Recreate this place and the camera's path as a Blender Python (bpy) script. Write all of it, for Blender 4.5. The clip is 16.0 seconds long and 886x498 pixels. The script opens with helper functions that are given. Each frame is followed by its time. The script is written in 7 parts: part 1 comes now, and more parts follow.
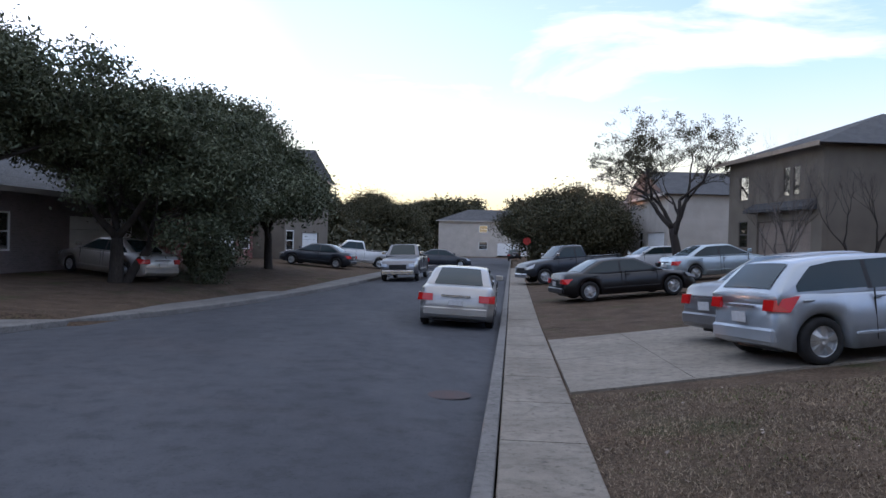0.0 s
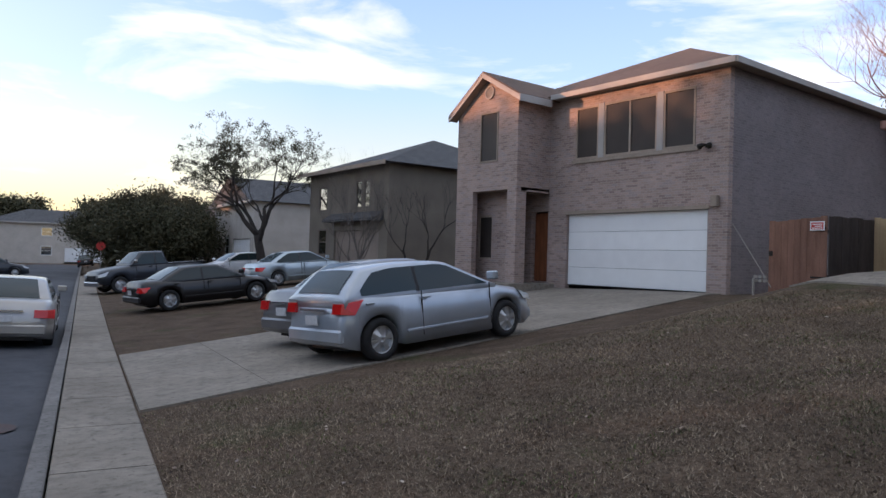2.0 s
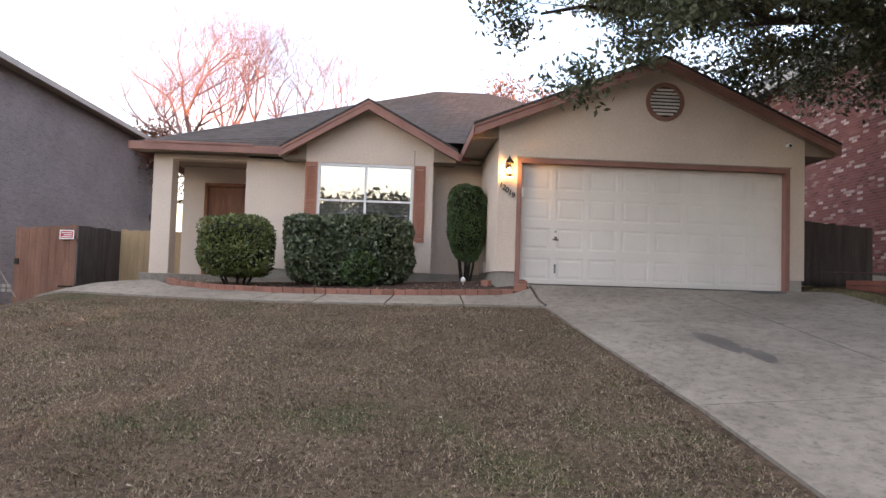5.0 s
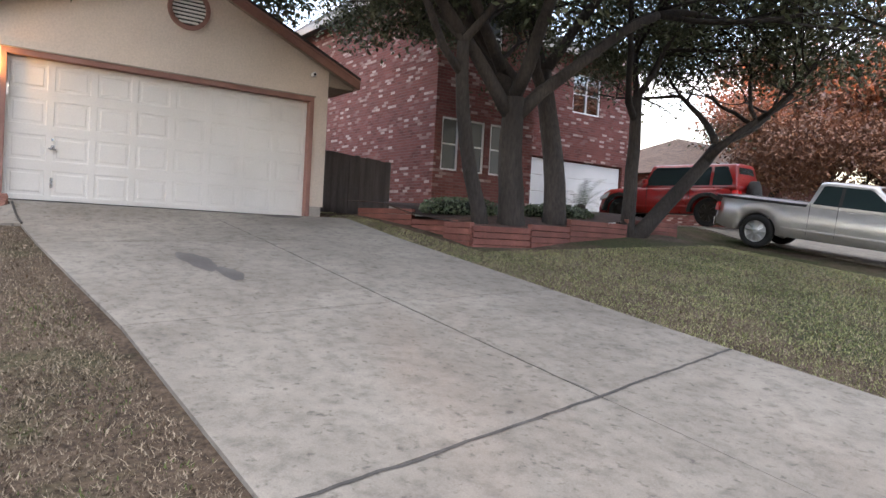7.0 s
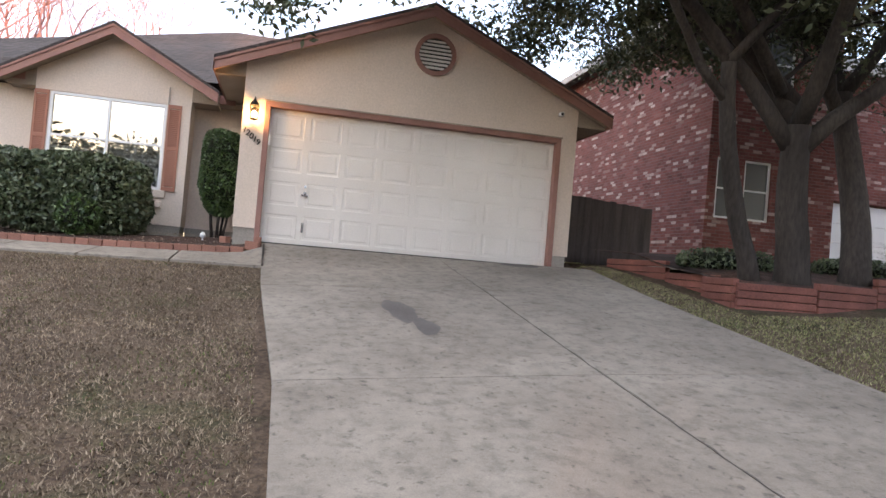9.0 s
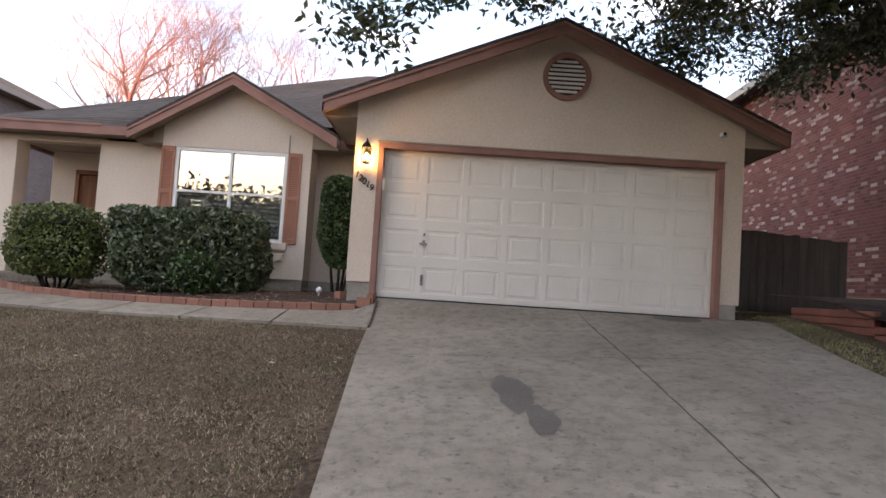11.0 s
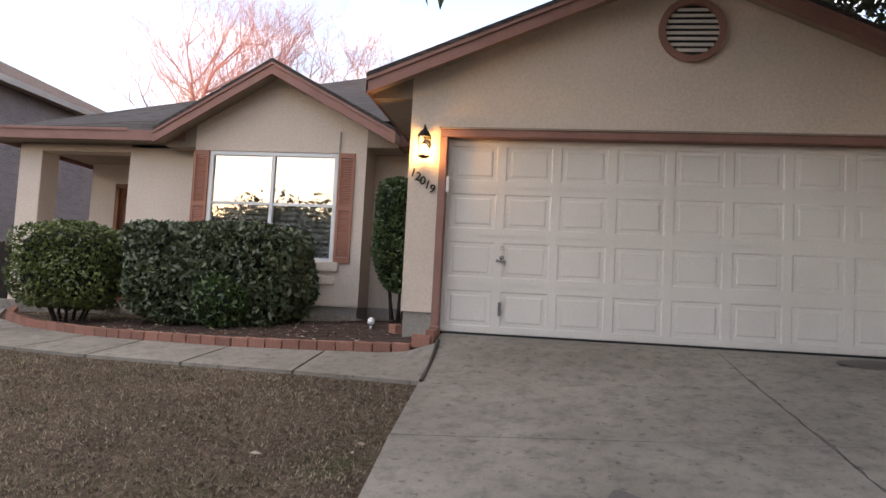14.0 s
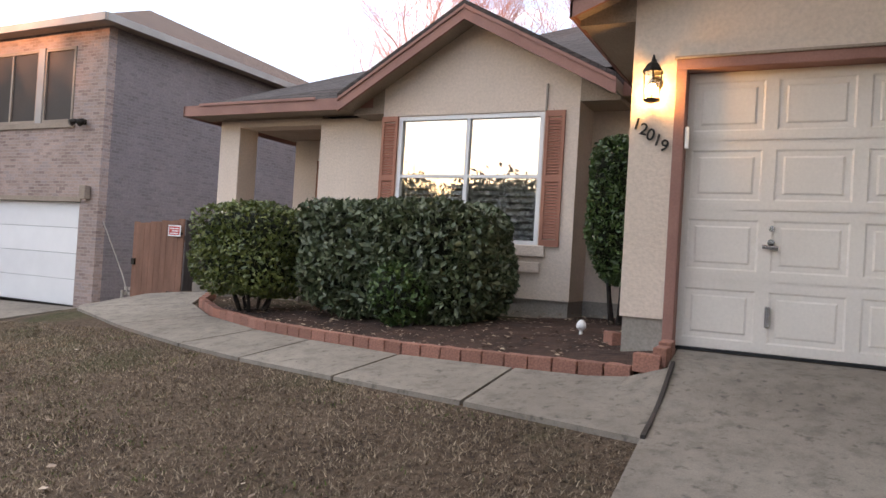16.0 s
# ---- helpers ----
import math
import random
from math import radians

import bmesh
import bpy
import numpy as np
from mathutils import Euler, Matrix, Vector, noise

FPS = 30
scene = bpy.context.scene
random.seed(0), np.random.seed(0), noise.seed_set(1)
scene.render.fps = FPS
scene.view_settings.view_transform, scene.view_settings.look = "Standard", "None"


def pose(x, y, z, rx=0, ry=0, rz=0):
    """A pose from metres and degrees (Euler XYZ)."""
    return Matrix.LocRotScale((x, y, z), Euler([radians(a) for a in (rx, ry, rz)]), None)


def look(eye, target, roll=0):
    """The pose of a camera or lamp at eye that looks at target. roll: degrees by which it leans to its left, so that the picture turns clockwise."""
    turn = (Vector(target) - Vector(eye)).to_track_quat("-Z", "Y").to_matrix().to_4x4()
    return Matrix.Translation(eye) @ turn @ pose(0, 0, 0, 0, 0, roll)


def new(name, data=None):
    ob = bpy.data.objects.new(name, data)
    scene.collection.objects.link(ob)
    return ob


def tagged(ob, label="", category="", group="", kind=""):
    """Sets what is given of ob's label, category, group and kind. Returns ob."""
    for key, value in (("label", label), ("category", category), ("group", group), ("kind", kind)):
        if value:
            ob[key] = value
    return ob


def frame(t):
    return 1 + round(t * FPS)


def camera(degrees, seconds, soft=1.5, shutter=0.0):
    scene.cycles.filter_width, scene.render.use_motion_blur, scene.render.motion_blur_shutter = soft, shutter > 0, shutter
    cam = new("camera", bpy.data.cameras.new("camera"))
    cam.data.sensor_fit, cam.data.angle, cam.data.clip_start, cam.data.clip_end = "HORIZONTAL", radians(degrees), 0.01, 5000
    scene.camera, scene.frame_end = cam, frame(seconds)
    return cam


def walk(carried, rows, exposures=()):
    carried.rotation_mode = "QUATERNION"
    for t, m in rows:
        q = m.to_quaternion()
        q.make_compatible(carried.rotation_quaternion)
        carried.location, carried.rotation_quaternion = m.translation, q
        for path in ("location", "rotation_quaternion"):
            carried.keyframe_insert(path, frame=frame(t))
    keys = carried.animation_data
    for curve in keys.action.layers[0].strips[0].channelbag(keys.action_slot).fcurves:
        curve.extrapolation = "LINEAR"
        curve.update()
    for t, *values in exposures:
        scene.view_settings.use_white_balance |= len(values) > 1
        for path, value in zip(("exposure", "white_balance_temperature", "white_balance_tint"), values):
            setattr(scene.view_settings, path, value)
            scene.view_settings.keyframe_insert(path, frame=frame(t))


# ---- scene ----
cam = camera(63.5, 16.0, soft=1.5, shutter=0.0)
PATH = [
    (0, (-0.311, -0.59, 1.768), (-0.102, 1.399, 1.75), 1.4),
    (0.5, (-0.285, -0.482, 1.645), (0.16, 1.468, 1.672), 1.3),
    (1, (-0.231, -0.599, 1.718), (0.433, 1.287, 1.751), 2.3),
    (1.5, (-0.189, -0.602, 1.74), (0.716, 1.181, 1.775), 2.0),
    (2, (-0.191, -0.641, 1.805), (1.043, 0.932, 1.833), 1.6),
    (2.5, (-0.175, -0.529, 1.756), (1.318, 0.801, 1.789), 1.3),
    (3, (-0.196, -0.638, 1.792), (1.489, 0.44, 1.826), 0.9),
    (3.5, (-0.146, -0.759, 1.83), (1.691, 0.029, 1.878), 0.7),
    (4, (-0.159, -0.772, 1.882), (1.78, -0.288, 1.952), 1.2),
    (4.5, (-0.149, -0.727, 1.881), (1.84, -0.534, 1.976), 1.7),
    (5, (-0.119, -0.726, 1.932), (1.876, -0.835, 2.031), 1.8),
    (5.2, (-0.153, -0.78, 1.936), (1.831, -1.011, 2.038), 1.8),
    (7.3, (0.024, -2.267, 1.811), (1.641, -3.443, 1.76), 3.2),
    (7.5, (0.049, -2.37, 1.813), (1.682, -3.523, 1.758), 3.1),
    (8, (0.151, -2.641, 1.849), (1.909, -3.594, 1.842), 3.8),
    (8.5, (0.448, -3.016, 1.795), (2.343, -3.657, 1.818), 4.4),
    (9, (0.787, -3.208, 1.87), (2.739, -3.639, 1.915), 4.9),
    (9.5, (1.178, -3.288, 1.968), (3.176, -3.374, 1.993), 4.2),
    (10, (1.498, -3.567, 2.116), (3.497, -3.562, 2.157), 4.3),
    (12.3, (3.294, -3.882, 2.164), (5.284, -3.885, 2.356), 2.5),
    (12.5, (3.449, -3.875, 2.164), (5.442, -3.861, 2.329), 2.8),
    (13, (3.863, -3.864, 2.223), (5.857, -3.838, 2.376), 3.2),
    (13.5, (4.323, -3.965, 2.32), (6.318, -3.881, 2.431), 2.6),
    (14, (4.758, -3.923, 2.372), (6.733, -3.642, 2.507), 3.0),
    (14.5, (5.194, -3.832, 2.438), (7.132, -3.37, 2.612), 4.5),
    (15, (5.694, -3.803, 2.492), (7.58, -3.162, 2.677), 4.8),
    (15.5, (6.214, -3.702, 2.527), (8.006, -2.818, 2.607), 4.0),
    (16, (6.757, -3.655, 2.567), (8.547, -2.763, 2.596), 3.5),
]
walk(cam, [(t, look(eye, target, roll)) for t, eye, target, roll in PATH],
     exposures=[(0.0, 0.1, 5900, 13), (1.5, -0.2, 6050, 12), (2.5, 0.3, 6400, 10), (3.5, 0.95, 6950, 12), (5.0, 1.03, 7000, 14), (7.5, 1.58, 6800, 12), (8.5, 1.52, 6900, 13), (10.0, 1.1, 7100, 14), (12.5, 0.72, 7150, 14), (13.5, 0.86, 7200, 14), (14.0, 0.85, 7150, 14), (15.0, 0.62, 7100, 14), (16.0, 1.0, 7150, 14)])

# ---------- sky and sun ----------
SUN_AZ, SUN_EL = 152.0, 2.8
world = bpy.data.worlds.new("sky")
scene.world = world
world.use_nodes = True
wn = world.node_tree
wbg = wn.nodes["Background"]
sky = wn.nodes.new("ShaderNodeTexSky")
sky.sky_type, sky.sun_disc = "NISHITA", False
sky.sun_elevation, sky.sun_rotation = radians(SUN_EL), radians(90.0 - SUN_AZ)
sky.air_density, sky.dust_density, sky.ozone_density = 1.0, 0.6, 2.0
wbg.inputs["Strength"].default_value = 0.15
wtc = wn.nodes.new("ShaderNodeTexCoord")
wmap = wn.nodes.new("ShaderNodeMapping")
wmap.inputs["Scale"].default_value = (1.0, 1.0, 4.2)
wn.links.new(wtc.outputs["Generated"], wmap.inputs[0])
wcl = wn.nodes.new("ShaderNodeTexNoise")
wcl.inputs["Scale"].default_value, wcl.inputs["Detail"].default_value, wcl.inputs["Roughness"].default_value = 2.6, 7, 0.55
wcl.inputs["Distortion"].default_value = 0.4
wn.links.new(wmap.outputs[0], wcl.inputs["Vector"])
wr = wn.nodes.new("ShaderNodeValToRGB")
wr.color_ramp.elements[0].position, wr.color_ramp.elements[1].position = 0.52, 0.66
wn.links.new(wcl.outputs["Fac"], wr.inputs[0])
# a bright thin veil over the evening sky: warm toward the sunset, blue overhead
wsep = wn.nodes.new("ShaderNodeSeparateXYZ")
wn.links.new(wtc.outputs["Generated"], wsep.inputs[0])
wel = wn.nodes.new("ShaderNodeValToRGB")
for p_, c_ in ((0.0, (0.62, 0.56, 0.50)), (0.03, (0.90, 0.70, 0.42)), (0.10, (0.88, 0.82, 0.68)), (0.22, (0.56, 0.70, 0.95)), (0.45, (0.32, 0.47, 0.80)), (1.0, (0.28, 0.40, 0.68))):
    e_ = wel.color_ramp.elements.new(p_)
    e_.color = (*c_, 1)
wel.color_ramp.elements.remove(wel.color_ramp.elements[0])
wel.color_ramp.elements.remove(wel.color_ramp.elements[-1])
wn.links.new(wsep.outputs["Z"], wel.inputs[0])
wdot = wn.nodes.new("ShaderNodeVectorMath")
wdot.operation = "DOT_PRODUCT"
wn.links.new(wtc.outputs["Generated"], wdot.inputs[0])
wdot.inputs[1].default_value = (math.cos(radians(118)), math.sin(radians(118)), 0.03)
wglow = wn.nodes.new("ShaderNodeValToRGB")
for p_, c_ in ((0.55, (0.0, 0.0, 0.0)), (0.9, (0.25, 0.20, 0.08)), (1.0, (0.55, 0.38, 0.12))):
    e_ = wglow.color_ramp.elements.new(p_)
    e_.color = (*c_, 1)
wglow.color_ramp.elements.remove(wglow.color_ramp.elements[0])
wglow.color_ramp.elements.remove(wglow.color_ramp.elements[-1])
wn.links.new(wdot.outputs["Value"], wglow.inputs[0])


def sky_mix(kind, fac, a, b):
    n_ = wn.nodes.new("ShaderNodeMix")
    n_.data_type, n_.blend_type, n_.clamp_factor = "RGBA", kind, True
    for s_, v_ in ((0, fac), (6, a), (7, b)):
        if isinstance(v_, (float, tuple)):
            n_.inputs[s_].default_value = v_
        else:
            wn.links.new(v_, n_.inputs[s_])
    return n_.outputs[2]


veil = sky_mix("ADD", 1.0, wel.outputs[0], wglow.outputs[0])
veil = sky_mix("MIX", wr.outputs[0], veil, (1.25, 1.12, 1.12, 1.0))
veil = sky_mix("MULTIPLY", 1.0, veil, (7.0, 7.0, 7.0, 1.0))
wn.links.new(sky_mix("ADD", 1.0, veil, sky.outputs[0]), wbg.inputs["Color"])

sun = new("sun", bpy.data.lights.new("sun", "SUN"))
sun.data.energy, sun.data.angle, sun.data.color = 4.8, radians(0.5), (1.0, 0.46, 0.25)
sx, sy = math.cos(radians(SUN_AZ)), math.sin(radians(SUN_AZ))
sun.matrix_basis = look((sx * 50, sy * 50, 50 * math.tan(radians(SUN_EL))), (0, 0, 0))

# ---------- tools ----------
def rot(v, a):
    c, s = math.cos(a), math.sin(a)
    return (v[0] * c - v[1] * s, v[0] * s + v[1] * c)


def principled(name, color=(0.5, 0.5, 0.5), rough=0.7, metal=0.0, spec=0.5):
    m = bpy.data.materials.new(name)
    m.use_nodes = True
    b = m.node_tree.nodes["Principled BSDF"]
    b.inputs["Base Color"].default_value = (*color, 1)
    b.inputs["Roughness"].default_value = rough
    b.inputs["Metallic"].default_value = metal
    b.inputs["Specular IOR Level"].default_value = spec
    return m, m.node_tree, b


def node(nt, kind, **values):
    n = nt.nodes.new(kind)
    for k, v in values.items():
        if k in n.inputs:
            n.inputs[k].default_value = v
    return n


def ramp(nt, fac, stops):
    r = nt.nodes.new("ShaderNodeValToRGB")
    els = r.color_ramp.elements
    els[0].position, els[0].color = stops[0][0], (*stops[0][1], 1)
    els[1].position, els[1].color = stops[-1][0], (*stops[-1][1], 1)
    for p, c in stops[1:-1]:
        e = els.new(p)
        e.color = (*c, 1)
    nt.links.new(fac, r.inputs[0])
    return r.outputs[0]


def mixc(nt, fac, a, b, blend="MIX"):
    m = nt.nodes.new("ShaderNodeMix")
    m.data_type, m.blend_type = "RGBA", blend
    for sock, v in ((0, fac), (6, a), (7, b)):
        if isinstance(v, (int, float)):
            m.inputs[sock].default_value = v
        elif isinstance(v, tuple):
            m.inputs[sock].default_value = (*v, 1)
        else:
            nt.links.new(v, m.inputs[sock])
    return m.outputs[2]


def rough_noise(nt, scale, detail=4.0, coord="Object", stretch=(1, 1, 1), rough=0.55):
    tc = nt.nodes.new("ShaderNodeTexCoord")
    mp = nt.nodes.new("ShaderNodeMapping")
    mp.inputs["Scale"].default_value = stretch
    nt.links.new(tc.outputs[coord], mp.inputs[0])
    n = node(nt, "ShaderNodeTexNoise", Scale=scale, Detail=detail, Roughness=rough)
    nt.links.new(mp.outputs[0], n.inputs["Vector"])
    return n.outputs["Fac"]


def bump(nt, b, height, strength=0.3, dist=0.01, after=None):
    bp = node(nt, "ShaderNodeBump", Strength=strength, Distance=dist)
    nt.links.new(height, bp.inputs["Height"])
    if after:
        nt.links.new(after, bp.inputs["Normal"])
    nt.links.new(bp.outputs[0], b.inputs["Normal"])
    return bp.outputs[0]


def mottled(name, dark, light, scale=6.0, fine=90.0, rough=0.85, bumps=0.3, metal=0.0, spec=0.4, vary=0.12, stretch=(1, 1, 1), big=0.7):
    """A matt surface whose colour wanders at two scales, with fine relief."""
    m, nt, b = principled(name, light, rough, metal, spec)
    n1 = rough_noise(nt, scale * big, 5, stretch=stretch)
    n2 = rough_noise(nt, fine, 3, stretch=stretch)
    c = ramp(nt, n1, [(0.3, dark), (0.7, light)])
    c2 = mixc(nt, 1.0, c, ramp(nt, n2, [(0.25, (1 - vary * 2,) * 3), (0.75, (1 + vary,) * 3)]), "MULTIPLY")
    info = nt.nodes.new("ShaderNodeObjectInfo")
    c3 = mixc(nt, 1.0, c2, ramp(nt, info.outputs["Random"], [(0.0, (1 - vary,) * 3), (1.0, (1 + vary * 0.6,) * 3)]), "MULTIPLY")
    nt.links.new(c3, b.inputs["Base Color"])
    if bumps:
        bump(nt, b, n2, bumps, 0.006)
    return m


def mesh_of(name, verts, faces, material=None, smooth=False):
    me = bpy.data.meshes.new(name)
    me.from_pydata([tuple(v) for v in verts], [], [tuple(f) for f in faces])
    me.update()
    if smooth:
        me.polygons.foreach_set("use_smooth", [True] * len(me.polygons))
    if material:
        me.materials.append(material)
    return me


def link_mesh(name, me, parent=None, label=""):
    ob = new(name, me)
    if parent is not None:
        ob.parent = parent
    return tagged(ob, label)


def part(name, bm, material, parent=None, label="", smooth=False):
    """One mesh object out of a bmesh, under a thing or a part."""
    me = bpy.data.meshes.new(name)
    if name in ("wall", "panel"):
        bmesh.ops.remove_doubles(bm, verts=bm.verts[:], dist=0.0005)
    bmesh.ops.recalc_face_normals(bm, faces=bm.faces[:])
    bm.to_mesh(me)
    bm.free()
    me.materials.append(material)
    if smooth:
        me.polygons.foreach_set("use_smooth", [True] * len(me.polygons))
    return link_mesh(name, me, parent, label)


def thing(name, x=0, y=0, z=0, rz=0, label="", category="", group="", kind=""):
    ob = new(name)
    ob.empty_display_size = 0.2
    ob.matrix_basis = pose(x, y, z, 0, 0, rz)
    return tagged(ob, label, category, group, kind)


def add_box(bm, x0, x1, y0, y1, z0, z1, bev=0.0):
    vs = [bm.verts.new((x, y, z)) for x in (x0, x1) for y in (y0, y1) for z in (z0, z1)]
    fs = [bm.faces.new([vs[i] for i in q]) for q in ((0, 1, 3, 2), (4, 6, 7, 5), (0, 4, 5, 1), (2, 3, 7, 6), (0, 2, 6, 4), (1, 5, 7, 3))]
    if bev:
        es = list({e for f in fs for e in f.edges})
        bmesh.ops.bevel(bm, geom=es, offset=bev, segments=1, affect="EDGES", profile=0.5)


def box(name, x0, x1, y0, y1, z0, z1, material, parent=None, label="", bev=0.0):
    bm = bmesh.new()
    add_box(bm, min(x0, x1), max(x0, x1), min(y0, y1), max(y0, y1), min(z0, z1), max(z0, z1), bev)
    return part(name, bm, material, parent, label)


def add_prism(bm, outline, a, b):
    """Closed solid between two copies of an outline; a and b map an outline point to 3D."""
    va = [bm.verts.new(a(p)) for p in outline]
    vb = [bm.verts.new(b(p)) for p in outline]
    n = len(outline)
    bm.faces.new(va)
    bm.faces.new(vb[::-1])
    for i in range(n):
        bm.faces.new((va[i], va[(i + 1) % n], vb[(i + 1) % n], vb[i]))


def add_tube(bm, pts, radii, sides=8):
    """A tapered tube along points."""
    rings = []
    for i, p in enumerate(pts):
        a = Vector(pts[max(i - 1, 0)])
        b = Vector(pts[min(i + 1, len(pts) - 1)])
        d = (b - a).normalized() if (b - a).length > 1e-6 else Vector((0, 0, 1))
        s = d.cross(Vector((0.31, 0.17, 0.93))).normalized()
        t = d.cross(s)
        rings.append([bm.verts.new(Vector(p) + radii[i] * (math.cos(k * 2 * math.pi / sides) * s + math.sin(k * 2 * math.pi / sides) * t)) for k in range(sides)])
    for r0, r1 in zip(rings, rings[1:]):
        for k in range(sides):
            bm.faces.new((r0[k], r0[(k + 1) % sides], r1[(k + 1) % sides], r1[k]))
    bm.faces.new(rings[0][::-1])
    bm.faces.new(rings[-1])


def wall_panels(bm, y0, y1, z0, z1, x0, x1, holes, top=None):
    """A wall in the plane x, thick from x0 to x1, with rectangular holes (ya, yb, za, zb). top(y): height of its upper edge."""
    ys = sorted({y0, y1, *(h[0] for h in holes), *(h[1] for h in holes)})
    if top:
        ys = sorted({*ys, *top[1]})
    ys = [y for y in ys if y0 <= y <= y1]
    for a, b in zip(ys, ys[1:]):
        cut = sorted([(h[2], h[3]) for h in holes if h[0] <= a + 1e-6 and h[1] >= b - 1e-6])
        lo = z0
        for c, d in cut + [(None, None)]:
            if c is None:
                ta, tb = (top[0](a), top[0](b)) if top else (z1, z1)
                add_prism(bm, [(a, lo), (b, lo), (b, tb), (a, ta)], lambda p: (x0, p[0], p[1]), lambda p: (x1, p[0], p[1]))
            elif c > lo + 1e-4:
                add_prism(bm, [(a, lo), (b, lo), (b, c), (a, c)], lambda p: (x0, p[0], p[1]), lambda p: (x1, p[0], p[1]))
            if d is not None:
                lo = d
    return bm


# ---------- lie of the land ----------
STREET = math.radians(11.5)
OX, OY = -0.55, -0.55


def uv_of(x, y):
    """Metres to the right of the kerb line and along it."""
    dx, dy = x - OX, y - OY
    return dx * math.cos(STREET) - dy * math.sin(STREET), dx * math.sin(STREET) + dy * math.cos(STREET)


def xy_of(u, v):
    return OX + u * math.cos(STREET) + v * math.sin(STREET), OY - u * math.sin(STREET) + v * math.cos(STREET)


def smooth01(a, b, x):
    t = min(max((x - a) / (b - a), 0.0), 1.0)
    return t * t * (3 - 2 * t)


V_KEYS, S_KEYS = (-90, -40, -3, 6, 18, 40, 120, 400), (1.9, 1.1, 0.22, 0.02, -0.18, -0.12, -0.5, -0.8)


def street_z(v):
    return float(np.interp(v, V_KEYS, S_KEYS))


def slope_right(u, v):
    y = xy_of(u, v)[1]
    return 0.139 - 0.049 * smooth01(5.0, 8.6, y) - 0.02 * smooth01(25, 45, v)


def lawn_z(u, v):
    """Height of the ground beside the road."""
    s = street_z(v)
    if u >= 0:
        z = s + slope_right(u, v) * (min(max(u - 1.05, 0), 13.2)) + 0.01 * max(u - 14.2, 0)
        x, y = xy_of(u, v)
        if 11.2 < x < 13.2 and -8.8 < y < -2.3:
            t = smooth01(11.2, 12.45, x) * smooth01(-8.8, -8.2, y) * (1 - smooth01(-2.85, -2.5, y))
            z += (1.955 - z) * t
        z -= 0.33 * smooth01(-14.0, -17.0, y) * (1 - smooth01(10.3, 12.3, x)) * smooth01(3.0, 7.0, x)
        return z
    far = max(-u - 8.5, 0)
    return s - 0.02 + 0.065 * min(far, 8)


def ground_z(x, y):
    return lawn_z(*uv_of(x, y))

# ---------- materials ----------
M = {}
def weathered(name, dark, light, blotch, speck, bumps=0.4, streak=(1, 1, 1)):
    """Concrete or asphalt: broad blotches, worn patches, dark specks and a fine grain."""
    m, nt, b = principled(name, light, 0.9, 0.0, 0.3)
    c = ramp(nt, rough_noise(nt, blotch, 6, stretch=streak, rough=0.65), [(0.32, dark), (0.66, light)])
    c = mixc(nt, 1.0, c, ramp(nt, rough_noise(nt, blotch * 9, 6, rough=0.7), [(0.34, (0.72,) * 3), (0.5, (1.0,) * 3), (0.72, (1.14,) * 3)]), "MULTIPLY")
    c = mixc(nt, 1.0, c, ramp(nt, rough_noise(nt, speck, 4, rough=0.6), [(0.30, (0.55,) * 3), (0.42, (1.0,) * 3)]), "MULTIPLY")
    grain = rough_noise(nt, 120, 3)
    c = mixc(nt, 1.0, c, ramp(nt, grain, [(0.2, (0.8,) * 3), (0.8, (1.15,) * 3)]), "MULTIPLY")
    nt.links.new(c, b.inputs["Base Color"])
    bump(nt, b, grain, bumps, 0.004)
    return m


M["concrete"] = weathered("concrete", (0.178, 0.155, 0.128), (0.262, 0.232, 0.194), 0.75, 14, 0.3)
M["kerb"] = weathered("kerb_concrete", (0.125, 0.118, 0.11), (0.20, 0.19, 0.18), 1.5, 20)
M["asphalt"] = weathered("asphalt", (0.042, 0.044, 0.052), (0.078, 0.080, 0.090), 0.28, 30, 0.6, streak=(1.2, 0.35, 1))
M["stain"] = mottled("oil_stain", (0.085, 0.074, 0.068), (0.12, 0.107, 0.098), 3, 40, 0.7, 0.1)
M["joint"] = mottled("joint", (0.05, 0.045, 0.04), (0.10, 0.09, 0.08), 8, 60, 0.95, 0.2)
M["stucco"] = mottled("stucco", (0.62, 0.515, 0.425), (0.73, 0.615, 0.515), 0.8, 32, 0.92, 1.0, vary=0.06)
M["stem"] = mottled("concrete_stem_wall", (0.29, 0.26, 0.225), (0.39, 0.355, 0.31), 2, 40, 0.9, 0.3)
M["trim"] = mottled("brown_painted_trim", (0.25, 0.125, 0.10), (0.33, 0.17, 0.135), 3, 60, 0.6, 0.15, vary=0.06)
M["shutter"] = mottled("shutter_paint", (0.33, 0.14, 0.09), (0.40, 0.18, 0.12), 3, 60, 0.6, 0.1, vary=0.06)
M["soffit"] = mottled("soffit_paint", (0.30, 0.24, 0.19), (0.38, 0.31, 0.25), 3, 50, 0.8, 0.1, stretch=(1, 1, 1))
M["garage_white"] = mottled("cream_garage_door", (0.66, 0.61, 0.55), (0.74, 0.69, 0.63), 1.2, 40, 0.5, 0.05, vary=0.03)
M["white"] = mottled("white_paint", (0.74, 0.74, 0.73), (0.82, 0.82, 0.81), 2, 60, 0.5, 0.05, vary=0.03)
M["front_door"] = mottled("varnished_wood", (0.16, 0.055, 0.025), (0.30, 0.11, 0.05), 2, 30, 0.4, 0.1, stretch=(6, 6, 1))
